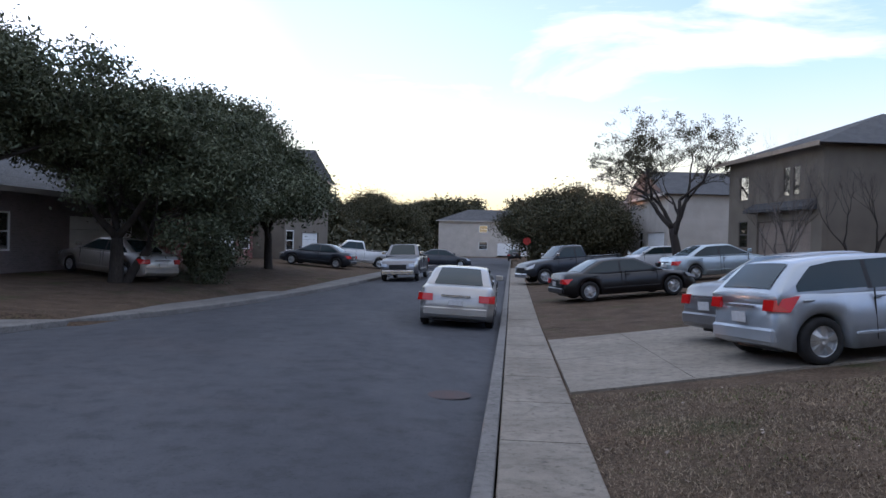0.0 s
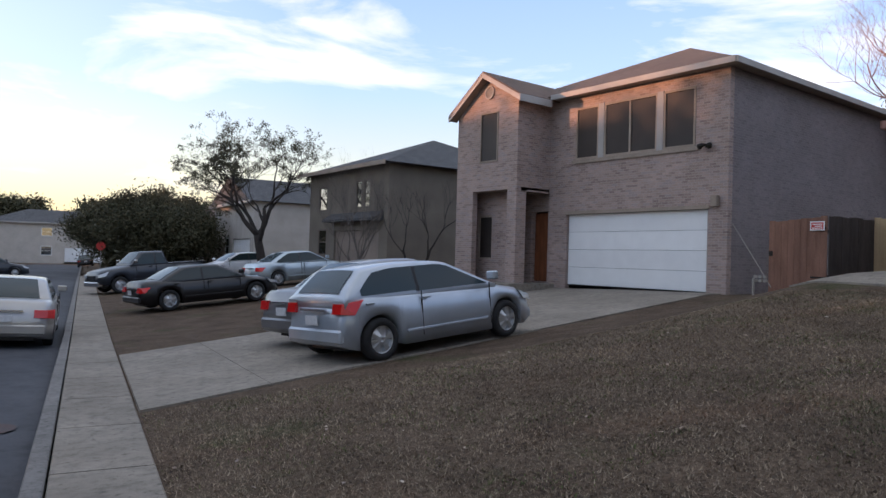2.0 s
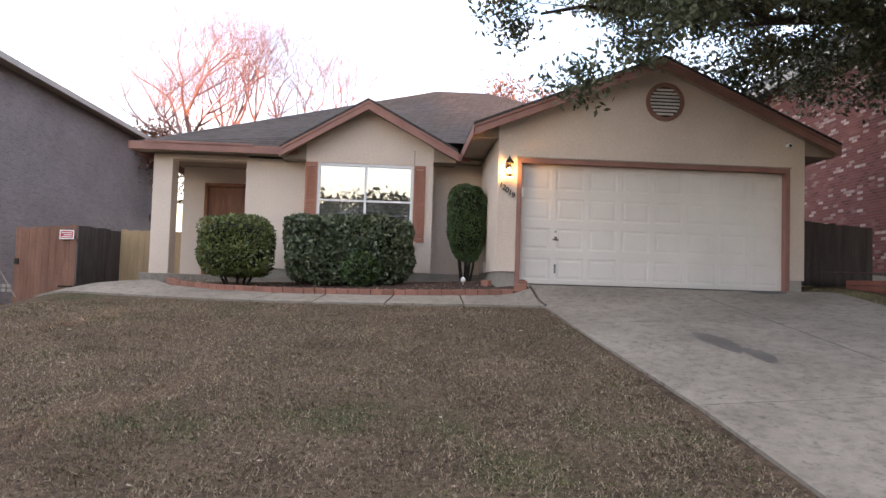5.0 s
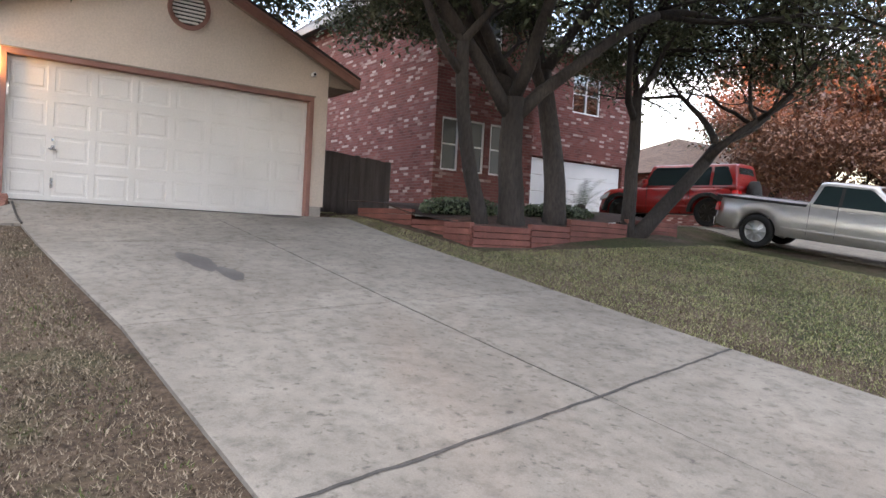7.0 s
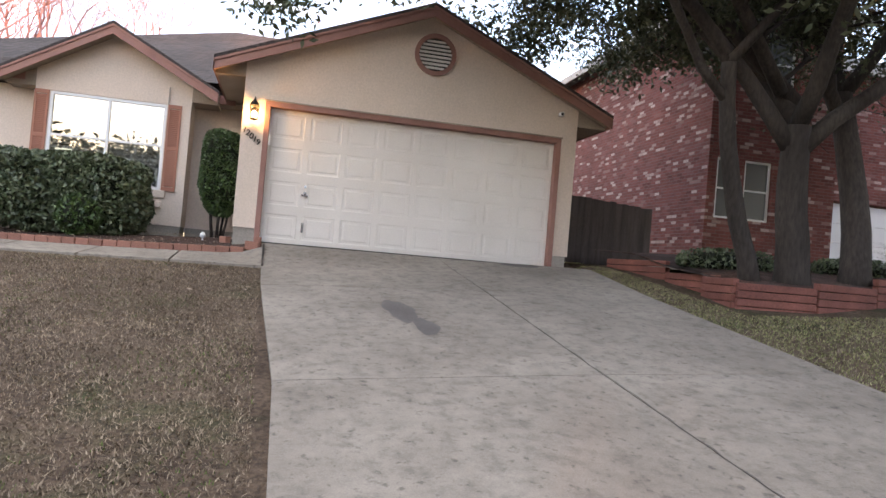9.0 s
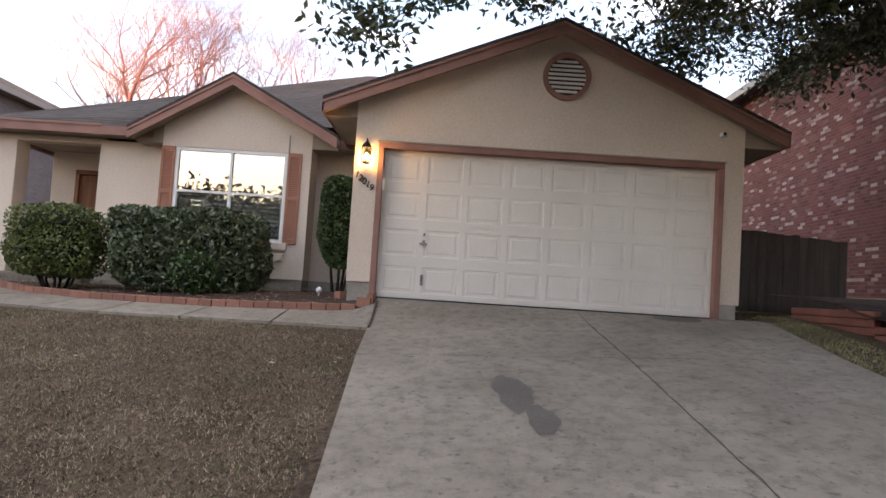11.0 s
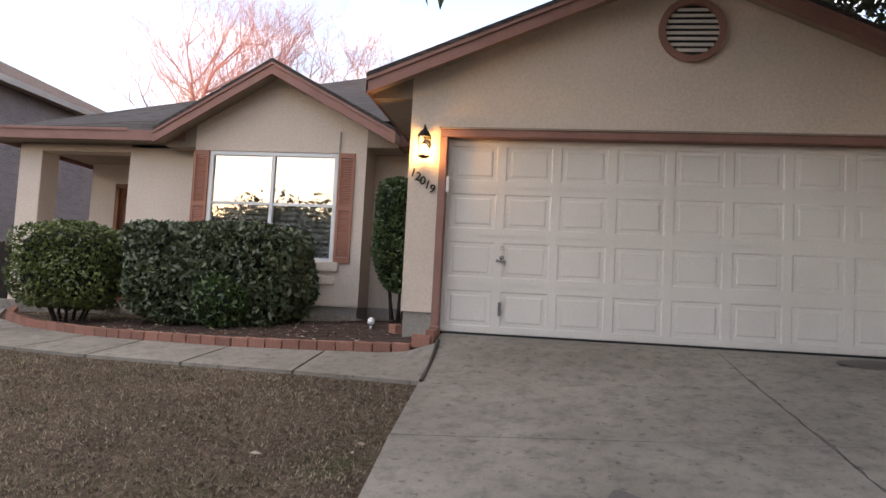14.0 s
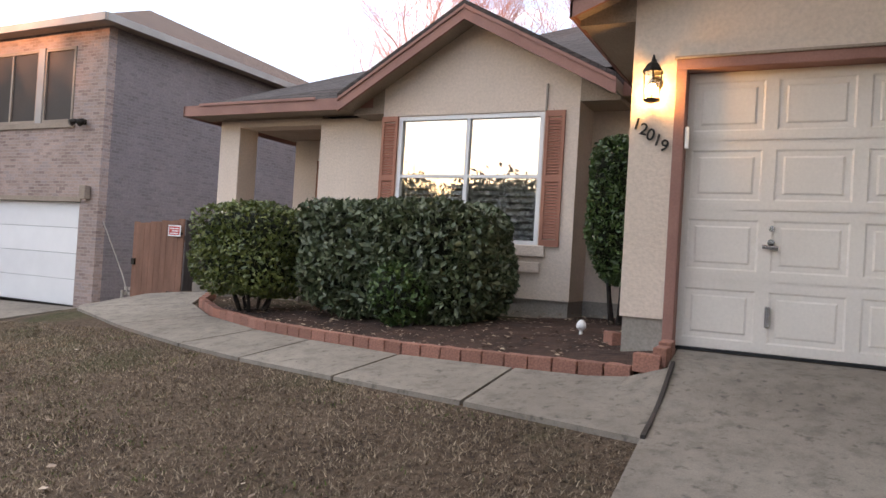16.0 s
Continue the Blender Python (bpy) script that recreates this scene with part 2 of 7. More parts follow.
M["fascia_white"] = mottled("white_fascia", (0.33, 0.31, 0.29), (0.42, 0.40, 0.38), 2, 60, 0.6, 0.1, vary=0.04)
M["bark"] = mottled("bark", (0.030, 0.024, 0.021), (0.072, 0.06, 0.052), 3, 30, 0.95, 1.0, vary=0.25, stretch=(1, 1, 0.25))
M["bark_grey"] = mottled("pale_bark", (0.10, 0.085, 0.075), (0.20, 0.17, 0.15), 3, 30, 0.95, 0.8, stretch=(1, 1, 0.3))
# pale bark with the pink of the low sun put into its colour
M["bark_sunset"] = mottled("sunset_tinted_bark", (0.34, 0.19, 0.18), (0.50, 0.30, 0.28), 3, 30, 0.9, 0.6, stretch=(1, 1, 0.3))
M["fence"] = mottled("weathered_fence", (0.14, 0.10, 0.075), (0.24, 0.18, 0.14), 2, 25, 0.9, 0.5, stretch=(5, 5, 0.6), vary=0.18)
M["fence_new"] = mottled("new_fence", (0.36, 0.25, 0.14), (0.46, 0.34, 0.20), 2, 25, 0.85, 0.4, stretch=(5, 5, 0.6), vary=0.1)
M["fence_red"] = mottled("stained_gate_wood", (0.17, 0.085, 0.055), (0.27, 0.14, 0.095), 2, 25, 0.8, 0.4, stretch=(5, 5, 0.6), vary=0.12)
M["fence_dark"] = mottled("dark_fence", (0.055, 0.045, 0.042), (0.10, 0.085, 0.08), 2, 25, 0.9, 0.4, stretch=(5, 5, 0.6), vary=0.15)
M["edging"] = mottled("edging_brick", (0.27, 0.125, 0.09), (0.38, 0.19, 0.14), 5, 60, 0.9, 0.4, vary=0.2)
M["planter"] = mottled("red_timber", (0.13, 0.048, 0.038), (0.23, 0.088, 0.066), 3, 40, 0.85, 0.4, vary=0.15)
M["soil"] = mottled("mulch", (0.035, 0.02, 0.014), (0.10, 0.055, 0.04), 9, 70, 1.0, 1.0, vary=0.3)
M["metal_dark"] = mottled("black_iron", (0.02, 0.018, 0.015), (0.04, 0.035, 0.03), 8, 60, 0.45, 0.1, metal=0.6)
M["chrome"] = mottled("chrome", (0.55, 0.55, 0.56), (0.7, 0.7, 0.71), 8, 60, 0.22, 0.0, metal=1.0, vary=0.03)
M["rim"] = mottled("alloy", (0.42, 0.43, 0.44), (0.55, 0.56, 0.57), 8, 60, 0.35, 0.0, metal=0.8, vary=0.05)
M["rim_black"] = M["metal_dark"]
M["tyre"] = mottled("tyre_rubber", (0.012, 0.012, 0.013), (0.028, 0.027, 0.027), 8, 60, 0.85, 0.2)
M["black_plastic"] = mottled("black_plastic", (0.014, 0.014, 0.015), (0.024, 0.024, 0.025), 8, 60, 0.55, 0.1)
M["plate"] = mottled("number_plate", (0.5, 0.5, 0.5), (0.62, 0.62, 0.63), 20, 60, 0.5, 0.0, vary=0.03)
M["tan_siding"] = mottled("tan_siding", (0.15, 0.125, 0.10), (0.20, 0.17, 0.135), 1.2, 40, 0.85, 0.3, vary=0.06)
M["tan_brick"] = mottled("tan_wall", (0.20, 0.16, 0.13), (0.28, 0.225, 0.185), 1.2, 20, 0.9, 0.5)
M["cream_siding"] = mottled("cream_siding", (0.42, 0.38, 0.33), (0.52, 0.47, 0.42), 1.2, 40, 0.85, 0.2)
M["dark_opening"] = mottled("dark_screen", (0.018, 0.015, 0.013), (0.03, 0.026, 0.023), 3, 300, 0.6, 0.2)
M["blind"] = mottled("white_blind", (0.5, 0.5, 0.49), (0.6, 0.6, 0.58), 3, 60, 0.6, 0.0, vary=0.03)
M["trim_dark"] = mottled("dark_window_trim", (0.10, 0.08, 0.065), (0.15, 0.12, 0.10), 3, 60, 0.6, 0.1, vary=0.06)
M["screen"] = mottled("sun_screen", (0.028, 0.022, 0.02), (0.05, 0.04, 0.035), 0.7, 250, 0.6, 0.2, vary=0.05)
m_, nt_, b_ = principled("turf", (0.15, 0.11, 0.07), 1.0, 0.0, 0.2)
straw = ramp(nt_, rough_noise(nt_, 1.6, 6), [(0.3, (0.068, 0.048, 0.034)), (0.7, (0.125, 0.092, 0.066))])
clump = ramp(nt_, rough_noise(nt_, 22, 5), [(0.3, (0.45, 0.43, 0.42)), (0.62, (1.25, 1.22, 1.18))])
straw = mixc(nt_, 1.0, straw, clump, "MULTIPLY")
sep_ = nt_.nodes.new("ShaderNodeSeparateXYZ")
tc_ = nt_.nodes.new("ShaderNodeTexCoord")
nt_.links.new(tc_.outputs["Object"], sep_.inputs[0])
mr_ = node(nt_, "ShaderNodeMapRange")
mr_.inputs["From Min"].default_value, mr_.inputs["From Max"].default_value = -11.5, -7.6
mr_.inputs["To Min"].default_value, mr_.inputs["To Max"].default_value = 0.16, 0.0
nt_.links.new(sep_.outputs["Y"], mr_.inputs["Value"])
ad_ = nt_.nodes.new("ShaderNodeMath")
nt_.links.new(rough_noise(nt_, 0.55, 6, rough=0.65), ad_.inputs[0])
nt_.links.new(mr_.outputs[0], ad_.inputs[1])
green = ramp(nt_, ad_.outputs[0], [(0.55, (0, 0, 0)), (0.70, (0.75, 0.75, 0.75))])
nt_.links.new(mixc(nt_, green, straw, mixc(nt_, 1.0, (0.045, 0.062, 0.02), clump, "MULTIPLY")), b_.inputs["Base Color"])
bump(nt_, b_, rough_noise(nt_, 35, 5), 1.0, 0.04)
M["grass_dry"] = m_
M["sign_red"] = mottled("red_sign", (0.45, 0.04, 0.03), (0.55, 0.06, 0.05), 8, 60, 0.5, 0.0, vary=0.03)


def paint_mat(name, color, metal=0.5, rough=0.32):
    m, nt, b = principled(name, color, rough, metal, 0.5)
    b.inputs["Coat Weight"].default_value, b.inputs["Coat Roughness"].default_value = (0.6 if max(color) > 0.1 else 0.15), 0.08
    n = rough_noise(nt, 2.0, 3)
    nt.links.new(mixc(nt, 1.0, color, ramp(nt, n, [(0.3, (0.9,) * 3), (0.7, (1.06,) * 3)]), "MULTIPLY"), b.inputs["Base Color"])
    nt.links.new(ramp(nt, rough_noise(nt, 5.0, 4), [(0.3, (rough * 0.9,) * 3), (0.8, (rough * 1.3,) * 3)]), b.inputs["Roughness"])
    return m


M["paint_silver_blue"] = paint_mat("paint_silver_blue", (0.38, 0.42, 0.47))
M["paint_grey"] = paint_mat("paint_grey", (0.17, 0.17, 0.18))
M["paint_silver"] = paint_mat("paint_silver", (0.56, 0.54, 0.52))
M["paint_pewter"] = paint_mat("paint_pewter", (0.36, 0.35, 0.34))
M["paint_black"] = paint_mat("paint_black", (0.008, 0.008, 0.010), 0.0, 0.35)
M["paint_white"] = paint_mat("paint_white", (0.62, 0.62, 0.62), 0.0, 0.35)
M["paint_beige"] = paint_mat("paint_beige", (0.42, 0.39, 0.36))
M["paint_lightblue"] = paint_mat("paint_lightblue", (0.40, 0.47, 0.52))
M["paint_red"] = paint_mat("paint_red", (0.30, 0.010, 0.010), 0.0, 0.3)
M["paint_darkblue"] = paint_mat("paint_darkblue", (0.02, 0.025, 0.035), 0.0, 0.3)

m, nt, b = principled("screened_pane", (0.07, 0.075, 0.075), 0.35, 0.0, 0.4)
M["pane_screen"] = m
m, nt, b = principled("car_glass", (0.022, 0.034, 0.036), 0.08, 0.0, 0.35)
M["car_glass"] = m
m, nt, b = principled("tail_lamp_red", (0.5, 0.012, 0.012), 0.15, 0.0, 0.6)
M["tail_lamp"] = m
m, nt, b = principled("head_lamp_clear", (0.5, 0.52, 0.54), 0.12, 0.3, 0.6)
M["head_lamp"] = m
m, nt, b = principled("window_pane", (0.010, 0.012, 0.013), 0.03, 0.0, 1.0)
b.inputs["IOR"].default_value = 2.2
M["pane_dark"] = m


def glass(name, tint=(0.9, 0.93, 0.93), mirror=0.35):
    m = bpy.data.materials.new(name)
    m.use_nodes = True
    nt = m.node_tree
    nt.nodes.remove(nt.nodes["Principled BSDF"])
    out = nt.nodes["Material Output"]
    g = node(nt, "ShaderNodeBsdfGlossy", Roughness=0.015)
    t = nt.nodes.new("ShaderNodeBsdfTransparent")
    t.inputs[0].default_value = (*tint, 1)
    mx = nt.nodes.new("ShaderNodeMixShader")
    mx.inputs[0].default_value = mirror
    nt.links.new(t.outputs[0], mx.inputs[1])
    nt.links.new(g.outputs[0], mx.inputs[2])
    nt.links.new(mx.outputs[0], out.inputs[0])
    return m


M["glass"] = glass("house_glass", (0.95, 0.96, 0.96), 0.42)
M["lantern_glass"] = glass("lantern_glass", (0.95, 0.93, 0.88), 0.12)


def emitter(name, color, strength):
    m, nt, b = principled(name, color, 0.5)
    b.inputs["Emission Color"].default_value = (*color, 1)
    b.inputs["Emission Strength"].default_value = strength
    return m


M["bulb"] = emitter("lit_bulb", (1.0, 0.55, 0.18), 60.0)


def leaf_mat(name, a, b_, c, rough=0.42, spec=0.5):
    m, nt, b = principled(name, a, rough, 0.0, spec)
    gn = nt.nodes.new("ShaderNodeNewGeometry")
    col = ramp(nt, gn.outputs["Random Per Island"], [(0.0, a), (0.55, b_), (1.0, c)])
    big = ramp(nt, rough_noise(nt, 0.9, 3), [(0.3, (0.75,) * 3), (0.7, (1.2,) * 3)])
    nt.links.new(mixc(nt, 1.0, col, big, "MULTIPLY"), b.inputs["Base Color"])
    return m


M["leaf_oak"] = leaf_mat("live_oak_leaf", (0.046, 0.056, 0.030), (0.080, 0.093, 0.050), (0.13, 0.14, 0.085), 0.6, 0.3)
M["leaf_far"] = leaf_mat("far_leaf", (0.040, 0.042, 0.024), (0.062, 0.060, 0.033), (0.095, 0.082, 0.045), 0.7, 0.2)
M["leaf_hedge"] = leaf_mat("hedge_leaf", (0.036, 0.055, 0.024), (0.070, 0.098, 0.045), (0.16, 0.185, 0.11))
M["leaf_yellow"] = leaf_mat("yellow_green_leaf", (0.05, 0.075, 0.018), (0.10, 0.13, 0.03), (0.17, 0.19, 0.05))
M["leaf_spire"] = leaf_mat("spire_leaf", (0.025, 0.055, 0.012), (0.05, 0.095, 0.025), (0.09, 0.14, 0.04))
M["leaf_rust"] = leaf_mat("rust_leaf", (0.12, 0.05, 0.03), (0.20, 0.09, 0.05), (0.28, 0.14, 0.08))
M["road_mark"] = mottled("faded_road_mark", (0.065, 0.055, 0.055), (0.095, 0.06, 0.058), 6, 40, 0.9, 0.3)
M["leaf_litter"] = leaf_mat("leaf_litter", (0.12, 0.07, 0.04), (0.24, 0.16, 0.10), (0.45, 0.36, 0.26))
M["leaf_core_shade"] = mottled("leaf_core_shade", (0.006, 0.008, 0.004), (0.014, 0.018, 0.008), 9, 60, 1.0, 0.5)
M["grass_mix"] = leaf_mat("mixed_grass_blade", (0.19, 0.215, 0.08), (0.31, 0.32, 0.14), (0.44, 0.40, 0.23), 0.9, 0.1)
M["grass_pale"] = leaf_mat("pale_grass_blade", (0.16, 0.123, 0.085), (0.22, 0.175, 0.122), (0.29, 0.235, 0.17), 0.9, 0.1)
M["grass_blade"] = leaf_mat("dry_grass_blade", (0.15, 0.113, 0.080), (0.235, 0.182, 0.13), (0.36, 0.29, 0.21), 0.9, 0.1)
M["grass_green"] = leaf_mat("green_grass_blade", (0.055, 0.085, 0.022), (0.085, 0.12, 0.034), (0.13, 0.15, 0.055), 0.9, 0.1)


def bricks(name, tones, mortar, axis_y=True, scale=1.0, rough=0.9):
    """Running-bond brick, 200 x 67 mm with its joints, on walls that stand along x or along y."""
    m, nt, b = principled(name, tones[0], rough, 0.0, 0.3)
    tc = nt.nodes.new("ShaderNodeTexCoord")
    sp = nt.nodes.new("ShaderNodeSeparateXYZ")
    nt.links.new(tc.outputs["Object"], sp.inputs[0])
    add = nt.nodes.new("ShaderNodeMath")
    nt.links.new(sp.outputs["X"], add.inputs[0])
    nt.links.new(sp.outputs["Y"], add.inputs[1])
    cb = nt.nodes.new("ShaderNodeCombineXYZ")
    nt.links.new(add.outputs[0], cb.inputs["X"])
    nt.links.new(sp.outputs["Z"], cb.inputs["Y"])
    br = nt.nodes.new("ShaderNodeTexBrick")
    nt.links.new(cb.outputs[0], br.inputs["Vector"])
    for k, v in (("Scale", 1.0), ("Mortar Size", 0.006), ("Mortar Smooth", 0.2), ("Bias", 0.0), ("Brick Width", 0.203 * scale), ("Row Height", 0.068 * scale)):
        br.inputs[k].default_value = v
    br.inputs["Color1"].default_value = (0, 0, 0, 1)
    br.inputs["Color2"].default_value = (1, 1, 1, 1)
    br.inputs["Mortar"].default_value = (0.5, 0.5, 0.5, 1)
    n = len(tones)
    col = ramp(nt, br.outputs["Color"], [(i / (n - 1), t) for i, t in enumerate(tones)])
    fine = rough_noise(nt, 30, 4)
    col = mixc(nt, 1.0, col, ramp(nt, fine, [(0.25, (0.72,) * 3), (0.75, (1.18,) * 3)]), "MULTIPLY")
    col = mixc(nt, 1.0, col, ramp(nt, rough_noise(nt, 0.8, 3), [(0.3, (0.85,) * 3), (0.7, (1.1,) * 3)]), "MULTIPLY")
    col = mixc(nt, br.outputs["Fac"], col, mortar)
    nt.links.new(col, b.inputs["Base Color"])
    inv = nt.nodes.new("ShaderNodeMath")
    inv.operation = "SUBTRACT"
    inv.inputs[0].default_value = 1.0
    nt.links.new(br.outputs["Fac"], inv.inputs[1])
    h = nt.nodes.new("ShaderNodeMath")
    h.operation = "MULTIPLY_ADD"
    nt.links.new(fine, h.inputs[0])
    h.inputs[1].default_value = 0.35
    nt.links.new(inv.outputs[0], h.inputs[2])
    bump(nt, b, h.outputs[0], 0.7, 0.01)
    return m


M["brick_grey"] = bricks("grey_pink_brick", [(0.27, 0.20, 0.18), (0.36, 0.27, 0.235), (0.42, 0.31, 0.27), (0.33, 0.27, 0.26)], (0.38, 0.33, 0.30))
# copy of the grey-pink brick, its darker, greyer tones painting in the side's shade
M["brick_side"] = bricks("shaded_side_brick", [(0.19, 0.165, 0.165), (0.24, 0.205, 0.205), (0.22, 0.19, 0.195)], (0.24, 0.215, 0.21))
M["shingle"] = bricks("asphalt_shingle", [(0.055, 0.046, 0.044), (0.085, 0.072, 0.068), (0.07, 0.056, 0.052)], (0.03, 0.026, 0.025), scale=0.9)
M["shingle_brown"] = bricks("brown_shingle", [(0.13, 0.09, 0.07), (0.19, 0.13, 0.10), (0.16, 0.11, 0.085)], (0.08, 0.055, 0.045), scale=0.9)
M["shingle_grey"] = bricks("grey_shingle", [(0.07, 0.07, 0.075), (0.11, 0.11, 0.115), (0.09, 0.088, 0.09)], (0.045, 0.045, 0.045), scale=0.9)
M["brick_red"] = bricks("red_mixed_brick", [(0.14, 0.048, 0.042), (0.21, 0.072, 0.06), (0.16, 0.06, 0.054), (0.23, 0.085, 0.072), (0.18, 0.06, 0.052), (0.50, 0.38, 0.34)], (0.19, 0.13, 0.115), scale=1.15)


# ---------- ground, road, pavement ----------
def ground_top(x, y):
    u, v = uv_of(x, y)
    if float(np.interp(v, LEFT_V, LEFT_U)) < u < 0:
        return road_z(u, v)
    return ground_z(x, y) + 0.02


def road_z(u, v):
    left = float(np.interp(v, LEFT_V, LEFT_U))
    mid = 0.5 * left
    k = 1 - ((u - mid) / mid) ** 2
    return street_z(v) - 0.15 + 0.10 * max(k, 0)


LEFT_V, LEFT_U = (-90, 3, 14.5, 21, 28, 38, 60, 140), (-12.0, -11.4, -9.6, -8.1, -7.2, -6.7, -6.6, -6.6)
END_V = 118.0


def surface(name, us, vs, height, material, label="", kind="structure", skirt=0.0):
    """A sheet over the street's own grid."""
    nu, nv = len(us), len(vs)
    verts = [(*xy_of(u, v), height(u, v)) for v in vs for u in us]
    faces = [(j * nu + i, j * nu + i + 1, (j + 1) * nu + i + 1, (j + 1) * nu + i) for j in range(nv - 1) for i in range(nu - 1)]
    ob = link_mesh(name, mesh_of(name, verts, faces, material, True), None, label)
    return tagged(ob, kind=kind)


V_ALL = sorted({*[float(v) for v in np.arange(-30, 40, 0.6)], *[float(v) for v in np.arange(40, 140, 3.0)], *[float(v) for v in np.linspace(140, 1500, 16)], *[float(v) for v in np.linspace(-1200, -30, 18)]})
U_ALL = sorted({0.9, 1.02, *[float(v) for v in np.arange(0, 22, 0.5)], -0.02, -12.6, *[float(v) for v in np.arange(-12, 0, 2.0)], *[float(v) for v in np.arange(22, 60, 3.0)], *[float(v) for v in np.arange(-60, -12.6, 3.0)], *[float(v) for v in np.linspace(60, 1500, 12)], *[float(v) for v in np.linspace(-1500, -63, 12)]})


def land(u, v):
    left = float(np.interp(v, LEFT_V, LEFT_U))
    if left - 0.5 < u < 0.02 and v < END_V:
        return street_z(v) - 0.45
    z = lawn_z(u, v)
    if 0.02 <= u < 0.95:
        z -= 0.07
    x, y = xy_of(u, v)
    for x0, x1, y0, y1 in UNDER:
        if x0 < x < x1 and y0 < y < y1:
            z -= 0.12
    return z


UNDER = []
surface("ground", U_ALL, V_ALL, land, M["grass_dry"], "brown winter turf over sloping front yards")
vs_road = [float(v) for v in [-90, -60, -40, -30, *np.arange(-24, 44, 2.0), *np.arange(44, 119, 5.0), 122, 132]]
road_vs = vs_road


def road_sheet():
    verts, faces = [], []
    k = 13
    for v in road_vs:
        left = float(np.interp(v, LEFT_V, LEFT_U))
        for i in range(k):
            u = left * (1 - i / (k - 1))
            verts.append((*xy_of(u, v), road_z(u, v)))
    for j in range(len(road_vs) - 1):
        for i in range(k - 1):
            faces.append((j * k + i, j * k + i + 1, (j + 1) * k + i + 1, (j + 1) * k + i))
    tagged(link_mesh("road", mesh_of("road", verts, faces, M["asphalt"], True), None, "grey worn asphalt street between concrete kerbs"), kind="structure")


road_sheet()


def strip(name, u0, u1, v0, v1, top, thick, material, parent=None, label="", n=2, bev=0.012):
    """A slab between two u and two v that follows the land."""
    bm = bmesh.new()
    us = [u0, u0 + bev, u1 - bev, u1]
    rows = []
    for i in range(n + 1):
        v = v0 + (v1 - v0) * i / n
        r = [bm.verts.new((*xy_of(u0, v), top(u0, v) - thick))]
        r += [bm.verts.new((*xy_of(u, v), top(u, v) - (bev if u in (u0, u1) else 0))) for u in us]
        r.append(bm.verts.new((*xy_of(u1, v), top(u1, v) - thick)))
        rows.append(r)
    for a, b in zip(rows, rows[1:]):
        for i in range(len(a) - 1):
            bm.faces.new((a[i], a[i + 1], b[i + 1], b[i]))
    bm.faces.new(rows[0][::-1])
    bm.faces.new(rows[-1])
    return part(name, bm, material, parent, label)


pavement = thing("pavement", label="narrow concrete pavement with a kerb beside the street", kind="structure")
v = -30.1
while v < 60:
    strip("slab", 0.175, 0.965, v + 0.012, v + 1.728, lambda u, w: street_z(w), 0.12, M["concrete"], pavement)
    v += 1.74
v = -30.0
while v < 110:
    step = 3.0
    strip("kerb", 0.0, 0.155, v + 0.004, v + step - 0.004, lambda u, w: street_z(w) - 0.002, 0.22, M["kerb"], pavement)
    v += step
far_side = thing("far_pavement", label="concrete kerb on the far side of the street", kind="structure")
v = -24.0
while v < 110:
    bm = bmesh.new()
    a, b_ = float(np.interp(v, LEFT_V, LEFT_U)), float(np.interp(v + 3, LEFT_V, LEFT_U))
    out = []
    for w, l in ((v + 0.004, a), (v + 2.996, b_)):
        out.append([bm.verts.new((*xy_of(l + du, w), street_z(w) + dz)) for du, dz in ((-1.25, -0.3), (-1.25, -0.015), (-0.02, -0.012), (0.0, -0.03), (0.02, -0.3))])
    for i in range(4):
        bm.faces.new((out[0][i], out[0][i + 1], out[1][i + 1], out[1][i]))
    bm.faces.new(out[0][::-1])
    bm.faces.new(out[1])
    part("kerb", bm, M["kerb"], far_side)
    v += 3.0


def slab_quad(name, corners, material, parent, n=6, lift=0.03, thick=0.14, gap=0.008, label=""):
    """A slab over four corners (x, y), laid on the land."""
    bm = bmesh.new()
    c = [Vector((*p, 0)) for p in corners]
    mid = sum(c, Vector()) / 4
    c = [p + (mid - p).normalized() * gap for p in c]
    grid = []
    for i in range(n + 1):
        row = []
        for j in range(n + 1):
            s, t = i / n, j / n
            p = (c[0] * (1 - s) + c[1] * s) * (1 - t) + (c[3] * (1 - s) + c[2] * s) * t
            row.append(bm.verts.new((p.x, p.y, ground_z(p.x, p.y) + lift)))
        grid.append(row)
    for i in range(n):
        for j in range(n):
            bm.faces.new((grid[i][j], grid[i + 1][j], grid[i + 1][j + 1], grid[i][j + 1]))
    ring = [grid[i][0] for i in range(n + 1)] + [grid[n][j] for j in range(1, n + 1)] + [grid[i][n] for i in range(n - 1, -1, -1)] + [grid[0][j] for j in range(n - 1, 0, -1)]
    low = [bm.verts.new((p.co.x, p.co.y, p.co.z - thick)) for p in ring]
    for i in range(len(ring)):
        k = (i + 1) % len(ring)
        bm.faces.new((ring[i], ring[k], low[k], low[i]))
    return part(name, bm, material, parent, label)


def edge_x(y):
    """Where the pavement's inner edge lies at y."""
    return OX + 0.985 / math.cos(STREET) + (y - OY) * math.tan(STREET)


